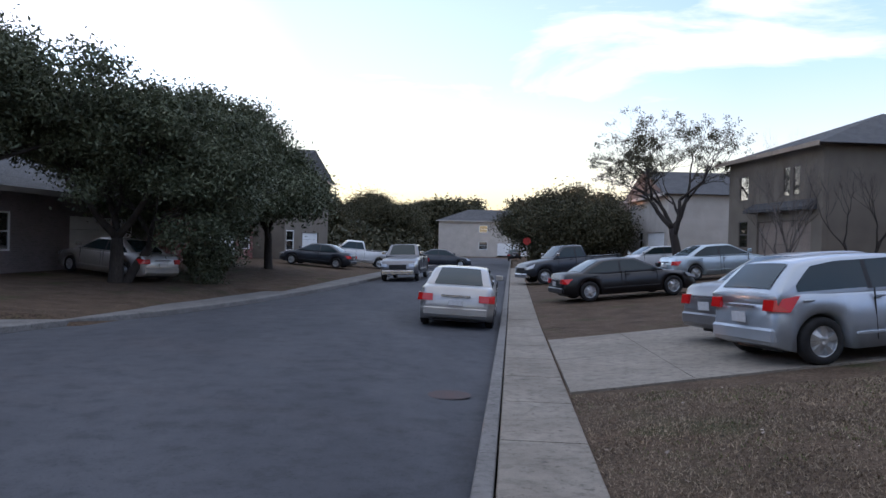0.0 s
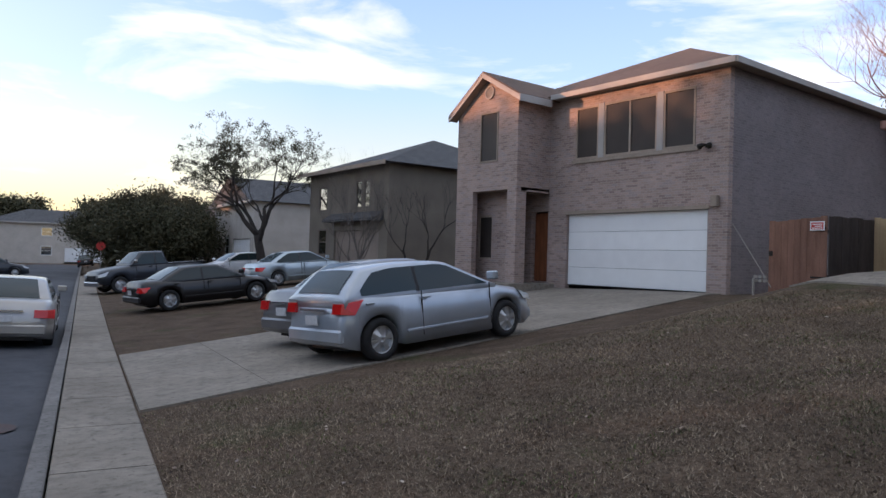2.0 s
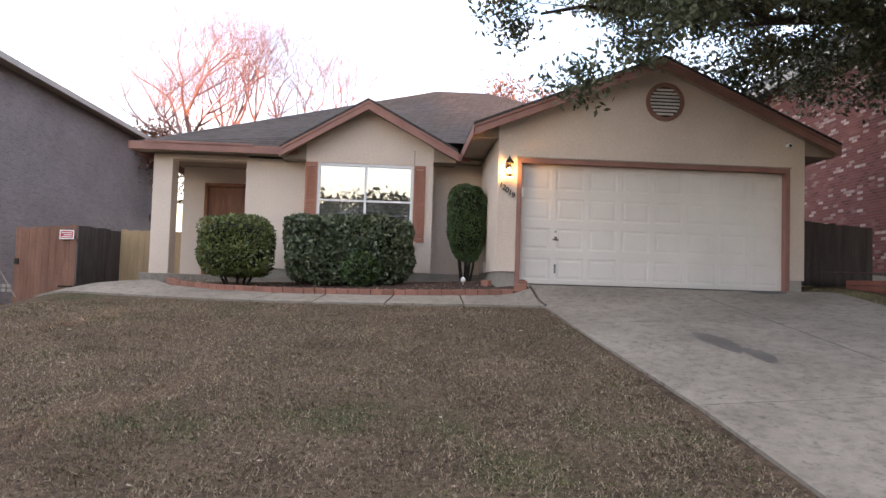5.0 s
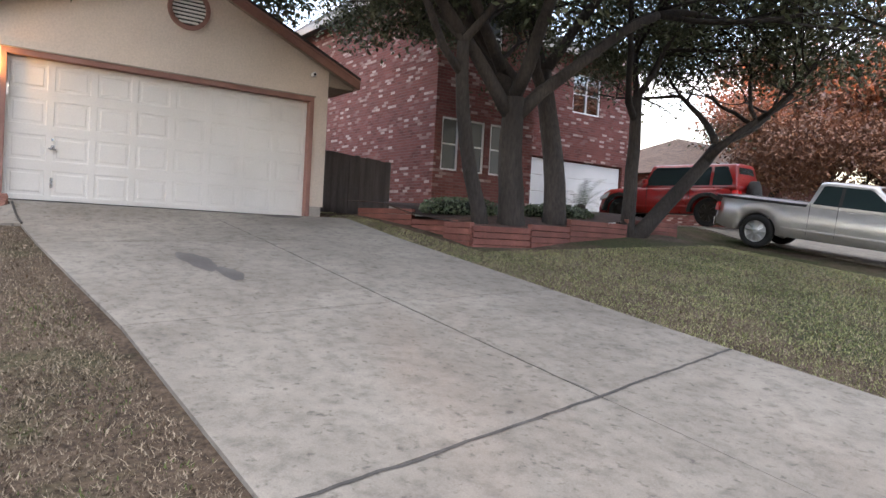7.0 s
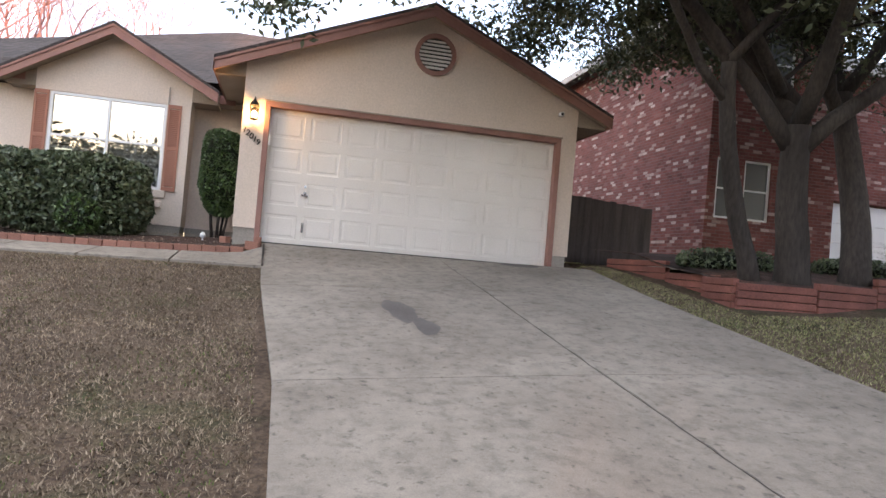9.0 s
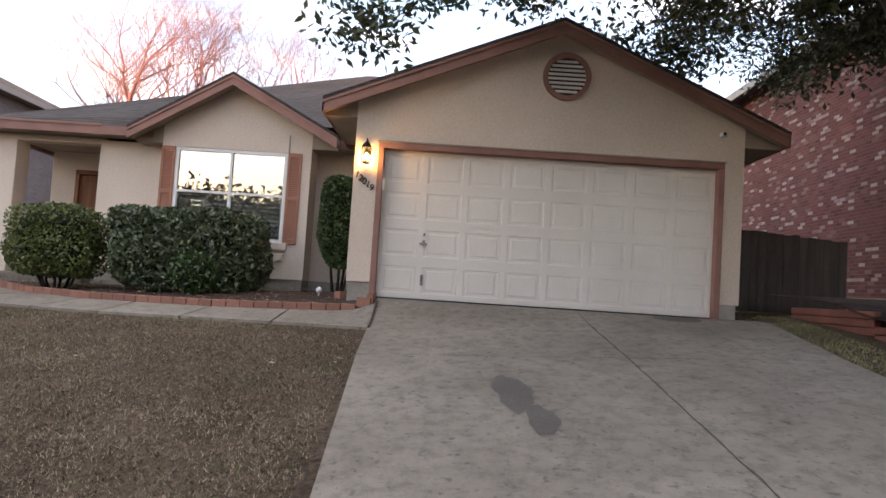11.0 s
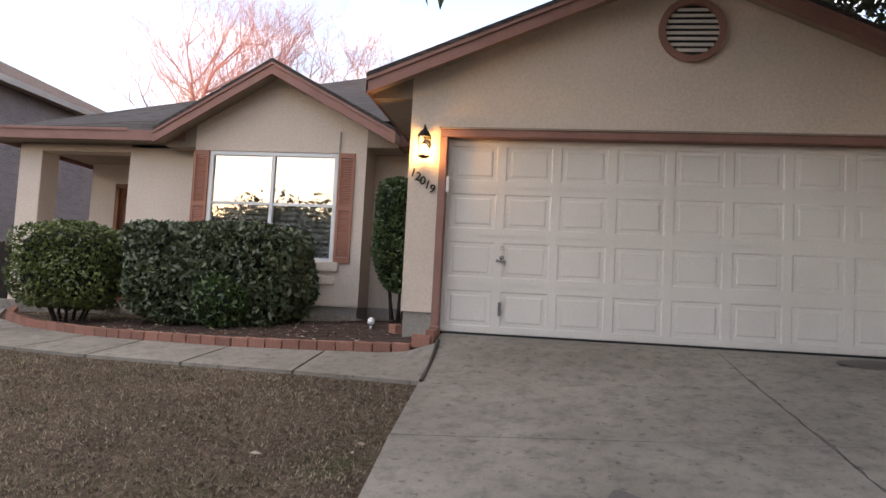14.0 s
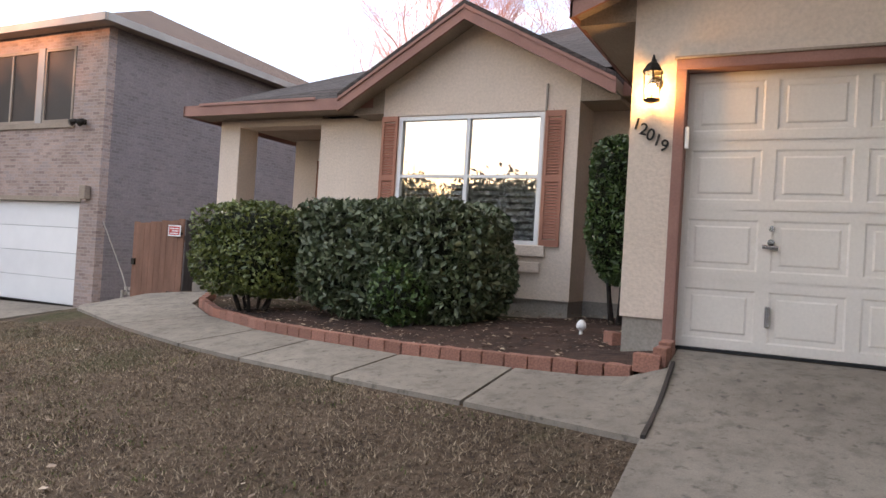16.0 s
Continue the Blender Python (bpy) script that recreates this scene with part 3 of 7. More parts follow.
# our driveway: three bays deep, two bays across
drive = thing("driveway", label="sloping concrete driveway with cracks and an oil stain", kind="structure")
for k_ in (0, 1):
    rows = [((edge_x(-3.4), -3.4), (edge_x(-5.72), -5.72), (edge_x(-7.85), -7.85)), ((2.83, -3.24), (3.25, -5.70), (3.63, -7.76)), ((5.75, -3.2), (5.88, -5.67), (5.9, -7.78)), ((9.4, -2.97), (9.4, -5.67), (9.4, -7.85)), ((12.56, -2.84), (12.56, -5.62), (12.56, -8.12))]
    for a, b_ in zip(rows, rows[1:]):
        slab_quad("slab", [a[k_], b_[k_], b_[k_ + 1], a[k_ + 1]], M["concrete"], drive)

# ---------- the house with the lamp ----------
FLOOR = 1.95
GX = 12.6


def eave_heights(z0):
    return z0 if isinstance(z0, tuple) else (z0, z0)


def gable_roof(parent, y0, y1, z0, z1, x0, x1, material, thick=0.05, name="roof", ridge=None):
    """Two slopes with the ridge along x; eaves at y0 and y1, height z0, ridge z1."""
    ym = (y0 + y1) / 2 if ridge is None else ridge
    for ya, z0 in zip((y0, y1), eave_heights(z0)):
        bm = bmesh.new()
        add_prism(bm, [(ya, z0), (ym, z1), (ym, z1 + thick), (ya, z0 + thick)], lambda p: (x0, p[0], p[1]), lambda p: (x1, p[0], p[1]))
        part(name, bm, material, parent)


def rake_boards(parent, y0, y1, z0, z1, x, material, ridge=None, depth=0.18, thick=0.035, name="fascia"):
    ym = (y0 + y1) / 2 if ridge is None else ridge
    for ya, z0 in zip((y0, y1), eave_heights(z0)):
        bm = bmesh.new()
        add_prism(bm, [(ya, z0 - depth), (ym, z1 - depth), (ym, z1 - 0.003), (ya, z0 - 0.003)], lambda p: (x + 0.02, p[0], p[1]), lambda p: (x + 0.02 + thick, p[0], p[1]))
        part(name, bm, material, parent)
        # thin drip strip under the shingles, a little proud of the board
        bm = bmesh.new()
        add_prism(bm, [(ya, z0 - 0.045), (ym, z1 - 0.045), (ym, z1 - 0.003), (ya, z0 - 0.003)], lambda p: (x + 0.002, p[0], p[1]), lambda p: (x + 0.018, p[0], p[1]))
        part("drip_strip", bm, material, parent)


def soffits(parent, y0, y1, z0, z1, x0, x1, material, ridge=None):
    ym = (y0 + y1) / 2 if ridge is None else ridge
    for ya, z0 in zip((y0, y1), eave_heights(z0)):
        bm = bmesh.new()
        add_prism(bm, [(ya, z0 - 0.13), (ym, z1 - 0.13), (ym, z1 - 0.004), (ya, z0 - 0.004)], lambda p: (x0 + 0.06, p[0], p[1]), lambda p: (x1, p[0], p[1]))
        part("soffit", bm, material, parent)


def sash_window(parent, x, y0, y1, z0, z1, frame_mat, pane_mat, rails=(), mullions=(), depth=0.06, w=0.05, screen=None):
    """A framed window in a wall plane at x that faces -x."""
    win = thing("window", x, 0, 0)
    win.parent = parent
    bm = bmesh.new()
    add_box(bm, -0.01, depth, y0, y1, z1 - w, z1)
    add_box(bm, -0.01, depth, y0, y1, z0, z0 + w)
    add_box(bm, -0.01, depth, y0, y0 + w, z0 + w, z1 - w)
    add_box(bm, -0.01, depth, y1 - w, y1, z0 + w, z1 - w)
    for m_ in mullions:
        add_box(bm, -0.008, depth, m_ - w * 0.5, m_ + w * 0.5, z0 + w, z1 - w)
    part("window_frame", bm, frame_mat, win)
    ys = [y0 + w, *[q for m_ in sorted(mullions) for q in (m_ - w * 0.5, m_ + w * 0.5)], y1 - w]
    for a, b_ in zip(ys[::2], ys[1::2]):
        zs = [z0 + w, *[q for r in sorted(rails) for q in (r - 0.02, r + 0.02)], z1 - w]
        for c, d in zip(zs[::2], zs[1::2]):
            box("pane", depth * 0.45, depth * 0.55, a, b_, c, d, pane_mat, win)
        for r in rails:
            box("sash_rail", 0.0, depth, a, b_, r - 0.02, r + 0.02, frame_mat, win)
    return win


def vent_round(parent, x, y, z, r, ring_mat, slat_mat):
    vent = thing("gable_vent", x, y, z)
    vent.parent = parent
    bm = bmesh.new()
    n = 40
    prof = [(r, 0.0), (r, -0.045), (r * 0.80, -0.045), (r * 0.78, 0.0)]
    vs = [[bm.verts.new((d, q * math.cos(k * 2 * math.pi / n), q * math.sin(k * 2 * math.pi / n))) for q, d in prof] for k in range(n)]
    for k in range(n):
        for i in range(3):
            bm.faces.new((vs[k][i], vs[(k + 1) % n][i], vs[(k + 1) % n][i + 1], vs[k][i + 1]))
    part("ring", bm, ring_mat, vent)
    bm = bmesh.new()
    bm.faces.new([bm.verts.new((-0.003, r * 0.79 * math.cos(k * 2 * math.pi / n), r * 0.79 * math.sin(k * 2 * math.pi / n))) for k in range(n)])
    part("backing", bm, M["dark_opening"], vent)
    rows = 8
    for k in range(rows):
        zz = -r * 0.72 + (k + 0.5) * r * 1.44 / rows
        half = math.sqrt(max((r * 0.78) ** 2 - zz**2, 0.001))
        bm = bmesh.new()
        add_prism(bm, [(-0.008, zz + 0.022), (-0.036, zz - 0.018), (-0.030, zz - 0.024), (-0.004, zz + 0.014)], lambda p: (p[0], -half, p[1]), lambda p: (p[0], half, p[1]))
        part("slat", bm, slat_mat, vent)
    return vent


house = thing("house", label="cream stucco bungalow with brown trim and attached garage", category="house")

# garage front with its gable
G_L, G_R, G_RIDGE, G_TOP = -2.37, -8.05, -5.30, 6.14
GZ_L, GZ_R = 4.77, 4.67
EAVE_L, EAVE_R = -1.885, -8.60
GAR_X = 12.34


def gable_line(y):
    run, fall = (EAVE_L - G_RIDGE, G_TOP - GZ_L) if y > G_RIDGE else (G_RIDGE - EAVE_R, G_TOP - GZ_R)
    return G_TOP - 0.03 - abs(y - G_RIDGE) * fall / run


bm = bmesh.new()
wall_panels(bm, G_R, G_L, 2.20, 0, GX, GX + 0.18, [(-7.72, -2.76, 1.0, 4.22)], (gable_line, [G_RIDGE]))
part("wall", bm, M["stucco"], house)
bm = bmesh.new()
add_box(bm, GX + 0.18, 20.0, G_L - 0.18, G_L, 2.20, 4.62)
part("wall", bm, M["stucco"], house)
bm = bmesh.new()
add_box(bm, GX + 0.18, 22.0, G_R, G_R + 0.18, 1.7, 4.62)
part("wall", bm, M["stucco"], house)
box("stem_wall", GX + 0.3, 20.0, G_L - 0.15, G_L - 0.03, 1.3, 2.20, M["stem"], house, "bare concrete stem wall")
for ya, yb in ((-2.74, G_L - 0.02), (G_R + 0.03, -7.74)):
    box("stem_wall", GX + 0.03, GX + 0.3, ya, yb, 1.3, 2.198, M["stem"], house, "bare concrete stem wall")
GZ0 = (GZ_L, GZ_R)
gable_roof(house, EAVE_L, EAVE_R, GZ0, G_TOP, GAR_X, 21.0, M["shingle"], ridge=G_RIDGE)
rake_boards(house, EAVE_L, EAVE_R, GZ0, G_TOP, GAR_X, M["trim"], ridge=G_RIDGE)
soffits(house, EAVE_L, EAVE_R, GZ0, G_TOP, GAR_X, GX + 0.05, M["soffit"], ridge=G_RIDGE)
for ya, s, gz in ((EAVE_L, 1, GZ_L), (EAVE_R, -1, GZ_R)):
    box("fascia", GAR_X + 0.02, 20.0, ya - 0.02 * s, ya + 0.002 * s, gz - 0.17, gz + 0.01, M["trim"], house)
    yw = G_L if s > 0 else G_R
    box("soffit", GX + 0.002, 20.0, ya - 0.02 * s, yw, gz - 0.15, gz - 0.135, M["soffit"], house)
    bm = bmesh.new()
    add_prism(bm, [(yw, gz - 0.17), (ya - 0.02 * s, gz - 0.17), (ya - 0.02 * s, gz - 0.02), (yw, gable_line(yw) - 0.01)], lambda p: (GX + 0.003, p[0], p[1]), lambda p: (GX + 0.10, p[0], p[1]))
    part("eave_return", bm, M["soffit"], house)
vent_round(house, GX - 0.001, -5.40, 5.39, 0.355, M["trim"], M["garage_white"])

# garage door
def garage_door(parent, x, y0, y1, z0, z1, cols, rows, material, panels=True, hardware=True):
    door = thing("garage_door", x, 0, 0)
    door.parent = parent
    cw, rh = (y1 - y0) / cols, (z1 - z0) / rows
    for r in range(rows):
        bm = bmesh.new()
        za, zb = z0 + r * rh + 0.004, z0 + (r + 1) * rh - 0.004
        if not panels:
            add_box(bm, 0, 0.05, y0, y1, za, zb, 0.006)
        else:
            for c in range(cols):
                a, b_ = y0 + c * cw, y0 + (c + 1) * cw
                i0, i1, k0, k1 = a + cw * 0.075, b_ - cw * 0.075, za + rh * 0.13, zb - rh * 0.13
                lv = [(a, b_, za, zb, 0.0), (i0, i1, k0, k1, 0.0), (i0 + 0.014, i1 - 0.014, k0 + 0.014, k1 - 0.014, 0.008), (i0 + 0.055, i1 - 0.055, k0 + 0.05, k1 - 0.05, 0.008), (i0 + 0.07, i1 - 0.07, k0 + 0.064, k1 - 0.064, 0.001)]
                rings = [[bm.verts.new((d, yy, zz)) for yy, zz in ((p, r0), (q, r0), (q, r1), (p, r1))] for p, q, r0, r1, d in lv]
                for m0, m1 in zip(rings, rings[1:]):
                    for i in range(4):
                        bm.faces.new((m0[i], m0[(i + 1) % 4], m1[(i + 1) % 4], m1[i]))
                bm.faces.new(rings[-1])
        bmesh.ops.remove_doubles(bm, verts=bm.verts[:], dist=0.0005)
        part("panel", bm, material, door)
    if panels:
        box("backing", 0.012, 0.05, y0, y1, z0, z1, material, door)
    box("seal", -0.01, 0.05, y0, y1, z0 - 0.022, z0 - 0.002, M["black_plastic"], door)
    if hardware:
        yh = y1 - (y1 - y0) * 0.1345
        bm = bmesh.new()
        add_tube(bm, [(-0.02, yh, z0 + 0.84), (-0.05, yh, z0 + 0.84)], [0.03, 0.026], 12)
        add_tube(bm, [(-0.05, yh - 0.05, z0 + 0.80), (-0.055, yh + 0.06, z0 + 0.81)], [0.018, 0.015], 8)
        add_tube(bm, [(0.0, yh, z0 + 0.82), (-0.05, yh, z0 + 0.82)], [0.03, 0.02], 10)
        part("handle", bm, M["chrome"], door, "chrome T handle")
        bm = bmesh.new()
        add_tube(bm, [(0.0, yh, z0 + 0.95), (-0.025, yh, z0 + 0.95)], [0.024, 0.022], 12)
        part("lock", bm, M["chrome"], door)
        bm = bmesh.new()
        add_box(bm, -0.03, 0.0, yh - 0.02, yh + 0.02, z0 + 0.20, z0 + 0.36, 0.006)
        part("pull", bm, M["chrome"], door, "small steel pull")
    return door


garage_door(house, GX + 0.11, -7.68, -2.80, 2.0, 4.17, 8, 4, M["garage_white"])
bm = bmesh.new()
for a, b_, c, d in ((-2.80, -2.715, 1.80, 4.17), (-7.765, -7.68, 1.80, 4.17)):
    add_box(bm, GX - 0.03, GX + 0.17, a, b_, c, d, 0.006)
add_box(bm, GX - 0.03, GX + 0.17, -7.765, -2.715, 4.17, 4.255, 0.006)
part("door_casing", bm, M["trim"], house, "brown painted garage door casing")
box("casing_cap", GX - 0.045, GX, -7.78, -2.70, 4.255, 4.275, M["soffit"], house)
box("inner_wall", GX + 0.5, GX + 0.6, -7.9, -2.5, 1.6, 4.4, M["dark_opening"], house)

# bay with the window
BX, B_L, B_R, B_RIDGE = 14.84, 1.37, -1.29, 0.10
BTOP, BE_L, BE_R, BAY_X = 5.66, 1.87, -1.78, 14.46
BZ0 = (4.61, 4.66)
bz = lambda y: BTOP - 0.03 - abs(y - B_RIDGE) * ((BTOP - BZ0[0]) / (BE_L - B_RIDGE) if y > B_RIDGE else (BTOP - BZ0[1]) / (B_RIDGE - BE_R))
bm = bmesh.new()
wall_panels(bm, B_R, B_L, 2.16, 0, BX, BX + 0.16, [(-0.87, 1.11, 2.80, 4.39)], (bz, [B_RIDGE]))
add_box(bm, BX + 0.16, 15.5, B_R, B_R + 0.16, 2.16, 4.6)
add_box(bm, BX + 0.16, 15.5, B_L - 0.16, B_L, 2.16, 4.6)
part("wall", bm, M["stucco"], house)
box("stem_wall", BX + 0.03, 15.5, B_R + 0.02, B_L - 0.02, 1.4, 2.16, M["stem"], house)
gable_roof(house, BE_L, BE_R, BZ0, BTOP, BAY_X, 18.5, M["shingle"], ridge=B_RIDGE)
rake_boards(house, BE_L, BE_R, BZ0, BTOP, BAY_X, M["trim"], ridge=B_RIDGE)
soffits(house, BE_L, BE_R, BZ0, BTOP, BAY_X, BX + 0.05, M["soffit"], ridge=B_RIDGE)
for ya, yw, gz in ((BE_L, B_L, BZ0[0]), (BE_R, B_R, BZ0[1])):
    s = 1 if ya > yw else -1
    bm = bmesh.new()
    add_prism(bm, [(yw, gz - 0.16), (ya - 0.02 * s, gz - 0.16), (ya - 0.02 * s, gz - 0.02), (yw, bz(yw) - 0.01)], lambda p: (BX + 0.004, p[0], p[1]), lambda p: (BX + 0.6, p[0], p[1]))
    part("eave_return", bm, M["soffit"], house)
win = sash_window(house, BX, -0.87, 1.11, 2.80, 4.39, M["white"], M["glass"], rails=(3.62,), mullions=(0.12,))
box("sill", BX - 0.05, BX + 0.02, -0.97, 1.21, 2.66, 2.80, M["stucco"], house, bev=0.01)
box("apron", BX - 0.035, BX + 0.02, -0.92, 1.16, 2.47, 2.60, M["stucco"], house, bev=0.01)
box("lintel", BX - 0.02, BX + 0.0, -0.98, 1.15, 4.40, 4.43, M["stucco"], house)
box("conduit", BX - 0.03, BX, -0.90, -0.88, 4.40, 4.72, M["stem"], house)
# plantation shutters and the room behind the pane
box("room_wall", 17.4, 17.45, B_R, B_L, 2.1, 4.6, M["blind"], house)
for y0, y1 in ((-0.80, -0.36), (-0.34, 0.08), (0.16, 0.58), (0.60, 1.04)):
    sh = thing("plantation_shutter", BX + 0.09, 0, 0, label="white louvred plantation shutter behind the window", category="shutter", group="shutters inside the window")
    bm = bmesh.new()
    for a, b_, c, d in ((y0, y0 + 0.04, 2.85, 3.60), (y1 - 0.04, y1, 2.85, 3.60), (y0, y1, 2.85, 2.90), (y0, y1, 3.55, 3.60)):
        add_box(bm, 0, 0.03, a, b_, c, d)
    part("frame", bm, M["white"], sh)
    for k in range(8):
        zz = 2.94 + k * 0.08
        bm = bmesh.new()
        add_prism(bm, [(-0.01, zz - 0.02), (0.045, zz + 0.035), (0.048, zz + 0.03), (-0.006, zz - 0.026)], lambda p: (p[0], y0 + 0.04, p[1]), lambda p: (p[0], y1 - 0.04, p[1]))
        part("slat", bm, M["white"], sh)
for ya, yb in ((-1.13, -0.89), (1.13, 1.37)):
    s = thing("window_shutter", BX - 0.03, 0, 0, label="terracotta painted louvred shutter beside the window", category="shutter", group="shutters beside the window")
    bm = bmesh.new()
    for a, b_, c, d in ((ya, ya + 0.04, 2.79, 4.40), (yb - 0.04, yb, 2.79, 4.40), (ya + 0.04, yb - 0.04, 2.79, 2.87), (ya + 0.04, yb - 0.04, 4.33, 4.40), (ya + 0.04, yb - 0.04, 3.56, 3.62)):
        add_box(bm, 0, 0.028, a, b_, c, d)
    part("frame", bm, M["shutter"], s)
    bm = bmesh.new()
    zz = 2.885
    while zz < 4.32:
        add_prism(bm, [(0.004, zz), (0.022, zz + 0.03), (0.026, zz + 0.028), (0.01, zz - 0.004)], lambda p: (p[0], ya + 0.04, p[1]), lambda p: (p[0], yb - 0.04, p[1]))
        zz += 0.035
    part("louvres", bm, M["shutter"], s)

# recess between bay and garage
box("wall", 15.45, 15.6, G_L, B_R, 2.16, 4.6, M["stucco"], house)
box("stem_wall", 15.43, 15.6, G_L, B_R, 1.4, 2.16, M["stem"], house)
# front wall beside the porch, and the porch
PX = 15.25
box("wall", PX, PX + 0.16, B_L, 2.68, 2.16, 4.5, M["stucco"], house)
box("wall", PX + 0.16, 17.2, 2.52, 2.68, 2.0, 4.5, M["stucco"], house)
box("stem_wall", PX + 0.02, PX + 0.16, B_L, 2.66, 1.4, 2.16, M["stem"], house)
box("post", PX, PX + 0.42, 4.22, 4.62, 1.98, 4.52, M["stucco"], house, "square stucco porch post", bev=0.01)
box("beam", PX, PX + 0.3, 2.68, 4.22, 4.42, 4.52, M["stucco"], house)
box("porch_ceiling", PX + 0.02, 19.0, 2.68, 4.62, 4.52, 4.56, M["soffit"], house)
box("porch_floor", 14.95, 17.2, 2.66, 4.72, 1.5, 1.985, M["concrete"], house, "raised concrete porch floor", bev=0.01)
bm = bmesh.new()
wall_panels(bm, 2.68, 4.51, 1.98, 4.52, 17.0, 17.16, [(3.01, 3.98, 1.98, 4.12)])
part("wall", bm, M["stucco"], house)
box("wall", 17.16, 22.0, 4.35, 4.51, 1.4, 4.52, M["stucco"], house)
fd = thing("door", 17.05, 0, 0, label="brown varnished panelled front door")
fd.parent = house
bm = bmesh.new()
add_box(bm, 0, 0.045, 3.05, 3.94, 2.0, 4.08, 0.004)
for ya, yb in ((3.14, 3.45), (3.54, 3.85)):
    for za, zb in ((2.15, 2.85), (2.98, 3.9)):
        add_box(bm, -0.012, 0.0, ya, yb, za, zb, 0.006)
part("panel", bm, M["front_door"], fd)
bm = bmesh.new()
add_tube(bm, [(0, 3.12, 2.95), (-0.06, 3.12, 2.95)], [0.02, 0.03], 10)
part("handle", bm, M["chrome"], fd)
bm = bmesh.new()
for a, b_, c, d in ((2.98, 3.05, 1.98, 4.14), (3.94, 4.01, 1.98, 4.14), (2.98, 4.01, 4.08, 4.16)):
    add_box(bm, -0.07, 0.02, a, b_, c, d)
part("door_frame", bm, M["front_door"], fd)

# main hip roof
bm = bmesh.new()
E0, E1, EX, EZ = 4.98, -8.3, 14.87, 4.67
SL = (7.47 - EZ) / (20.2 - EX)
A, A2, A3, B = (EX, E0, EZ), (EX, 1.6, EZ), (15.3, 1.6, EZ + SL * 0.65), (15.3, E1, EZ + SL * 0.65)
C_, D_ = (26.0, E1, EZ), (26.0, E0, EZ)
R1, R2 = (20.2, -1.5, 7.47), (20.2, -3.0, 7.47)
vs = [bm.verts.new(p) for p in (A, A2, A3, B, C_, D_, R1, R2)]
for f in ((0, 1, 2, 3, 7, 6), (3, 4, 7), (4, 5, 6, 7), (5, 0, 6)):
    bm.faces.new([vs[i] for i in f])
part("roof", bm, M["shingle"], house)
box("fascia", EX - 0.035, EX, 1.55, E0 + 0.02, EZ - 0.135, EZ + 0.025, M["trim"], house)
box("fascia", EX - 0.035, EX, G_L + 0.3, BE_R, EZ - 0.135, EZ + 0.025, M["trim"], house)
box("gutter_board", EX - 0.055, EX - 0.035, 2.5, E0 - 0.3, EZ + 0.012, EZ + 0.05, M["trim"], house)
box("fascia", EX - 0.035, 26.0, E0, E0 + 0.035, EZ - 0.135, EZ + 0.025, M["trim"], house)
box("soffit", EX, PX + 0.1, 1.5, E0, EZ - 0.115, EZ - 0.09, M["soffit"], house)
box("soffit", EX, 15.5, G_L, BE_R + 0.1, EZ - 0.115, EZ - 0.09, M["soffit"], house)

# ---------- the two-storey brick neighbour ----------
nb = thing("brick_house", label="two-storey grey and pink brick house with white garage door", category="house")
NX, N_R, N_J = 16.66, 9.19, 14.85   # front plane, its right corner, the corner where the wing steps forward
WX, W_R, W_L = 15.2, 15.38, 18.3
NB = 0.6
NTOP = 6.98
WZ = (6.87, 6.63)
bm = bmesh.new()
wall_panels(bm, N_R, W_R, NB, NTOP, NX, NX + 0.2, [(9.75, 14.63, 1.0, 3.37), (10.15, 14.3, 4.98, 6.58)])
part("wall", bm, M["brick_grey"], nb)
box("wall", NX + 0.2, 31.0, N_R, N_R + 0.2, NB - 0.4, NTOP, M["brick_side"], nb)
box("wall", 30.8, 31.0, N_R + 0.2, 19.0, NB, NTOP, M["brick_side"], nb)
bm = bmesh.new()
wall_panels(bm, W_R, W_L, NB, 0, WX, WX + 0.2, [(15.38 + 0.42, 17.45, 1.12, 4.05), (16.28, 17.15, 4.98, 6.6)], (lambda y: 7.79 - abs(y - 16.75) * (0.71 if y > 16.75 else 0.565), [16.75]))
add_box(bm, WX + 0.2, WX + 0.42, W_R, W_R + 0.42, NB, 4.05)
part("wall", bm, M["brick_grey"], nb)
bm = bmesh.new()
add_box(bm, WX + 0.2, NX, W_R, W_R + 0.2, 4.0, NTOP)
add_box(bm, WX + 0.2, NX, W_L - 0.2, W_L, NB, NTOP)
part("wall", bm, M["brick_grey"], nb)
bm = bmesh.new()
wall_panels(bm, W_R, W_L, NB, 4.3, NX + 0.15, NX + 0.4, [(15.55, 16.3, 1.16, 3.45)])
part("wall", bm, M["brick_grey"], nb)
box("porch_ceiling", WX + 0.2, NX + 0.3, W_R, W_L - 0.2, 4.05, 4.12, M["soffit"], nb)
box("porch_floor", WX - 0.5, NX + 0.3, W_R - 0.3, W_L - 0.1, NB - 0.2, 1.12, M["concrete"], nb, bev=0.02)
d = thing("door", NX + 0.3, 0, 0, label="brown wooden front door")
d.parent = nb
box("panel", 0, 0.05, 15.6, 16.25, 1.18, 3.4, M["front_door"], d)
box("door_frame", -0.03, 0.02, 15.52, 15.6, 1.14, 3.46, M["trim"], d)
bm = bmesh.new()
wall_panels(bm, 16.15, W_L - 0.2, 1.12, 4.05, WX + 0.6, WX + 0.75, [(17.12, 17.82, 1.85, 3.3)])
part("wall", bm, M["brick_grey"], nb)
sash_window(nb, WX + 0.63, 17.12, 17.82, 1.85, 3.3, M["soffit"], M["screen"])
sash_window(nb, WX - 0.01, 16.28, 17.15, 4.98, 6.6, M["soffit"], M["screen"])
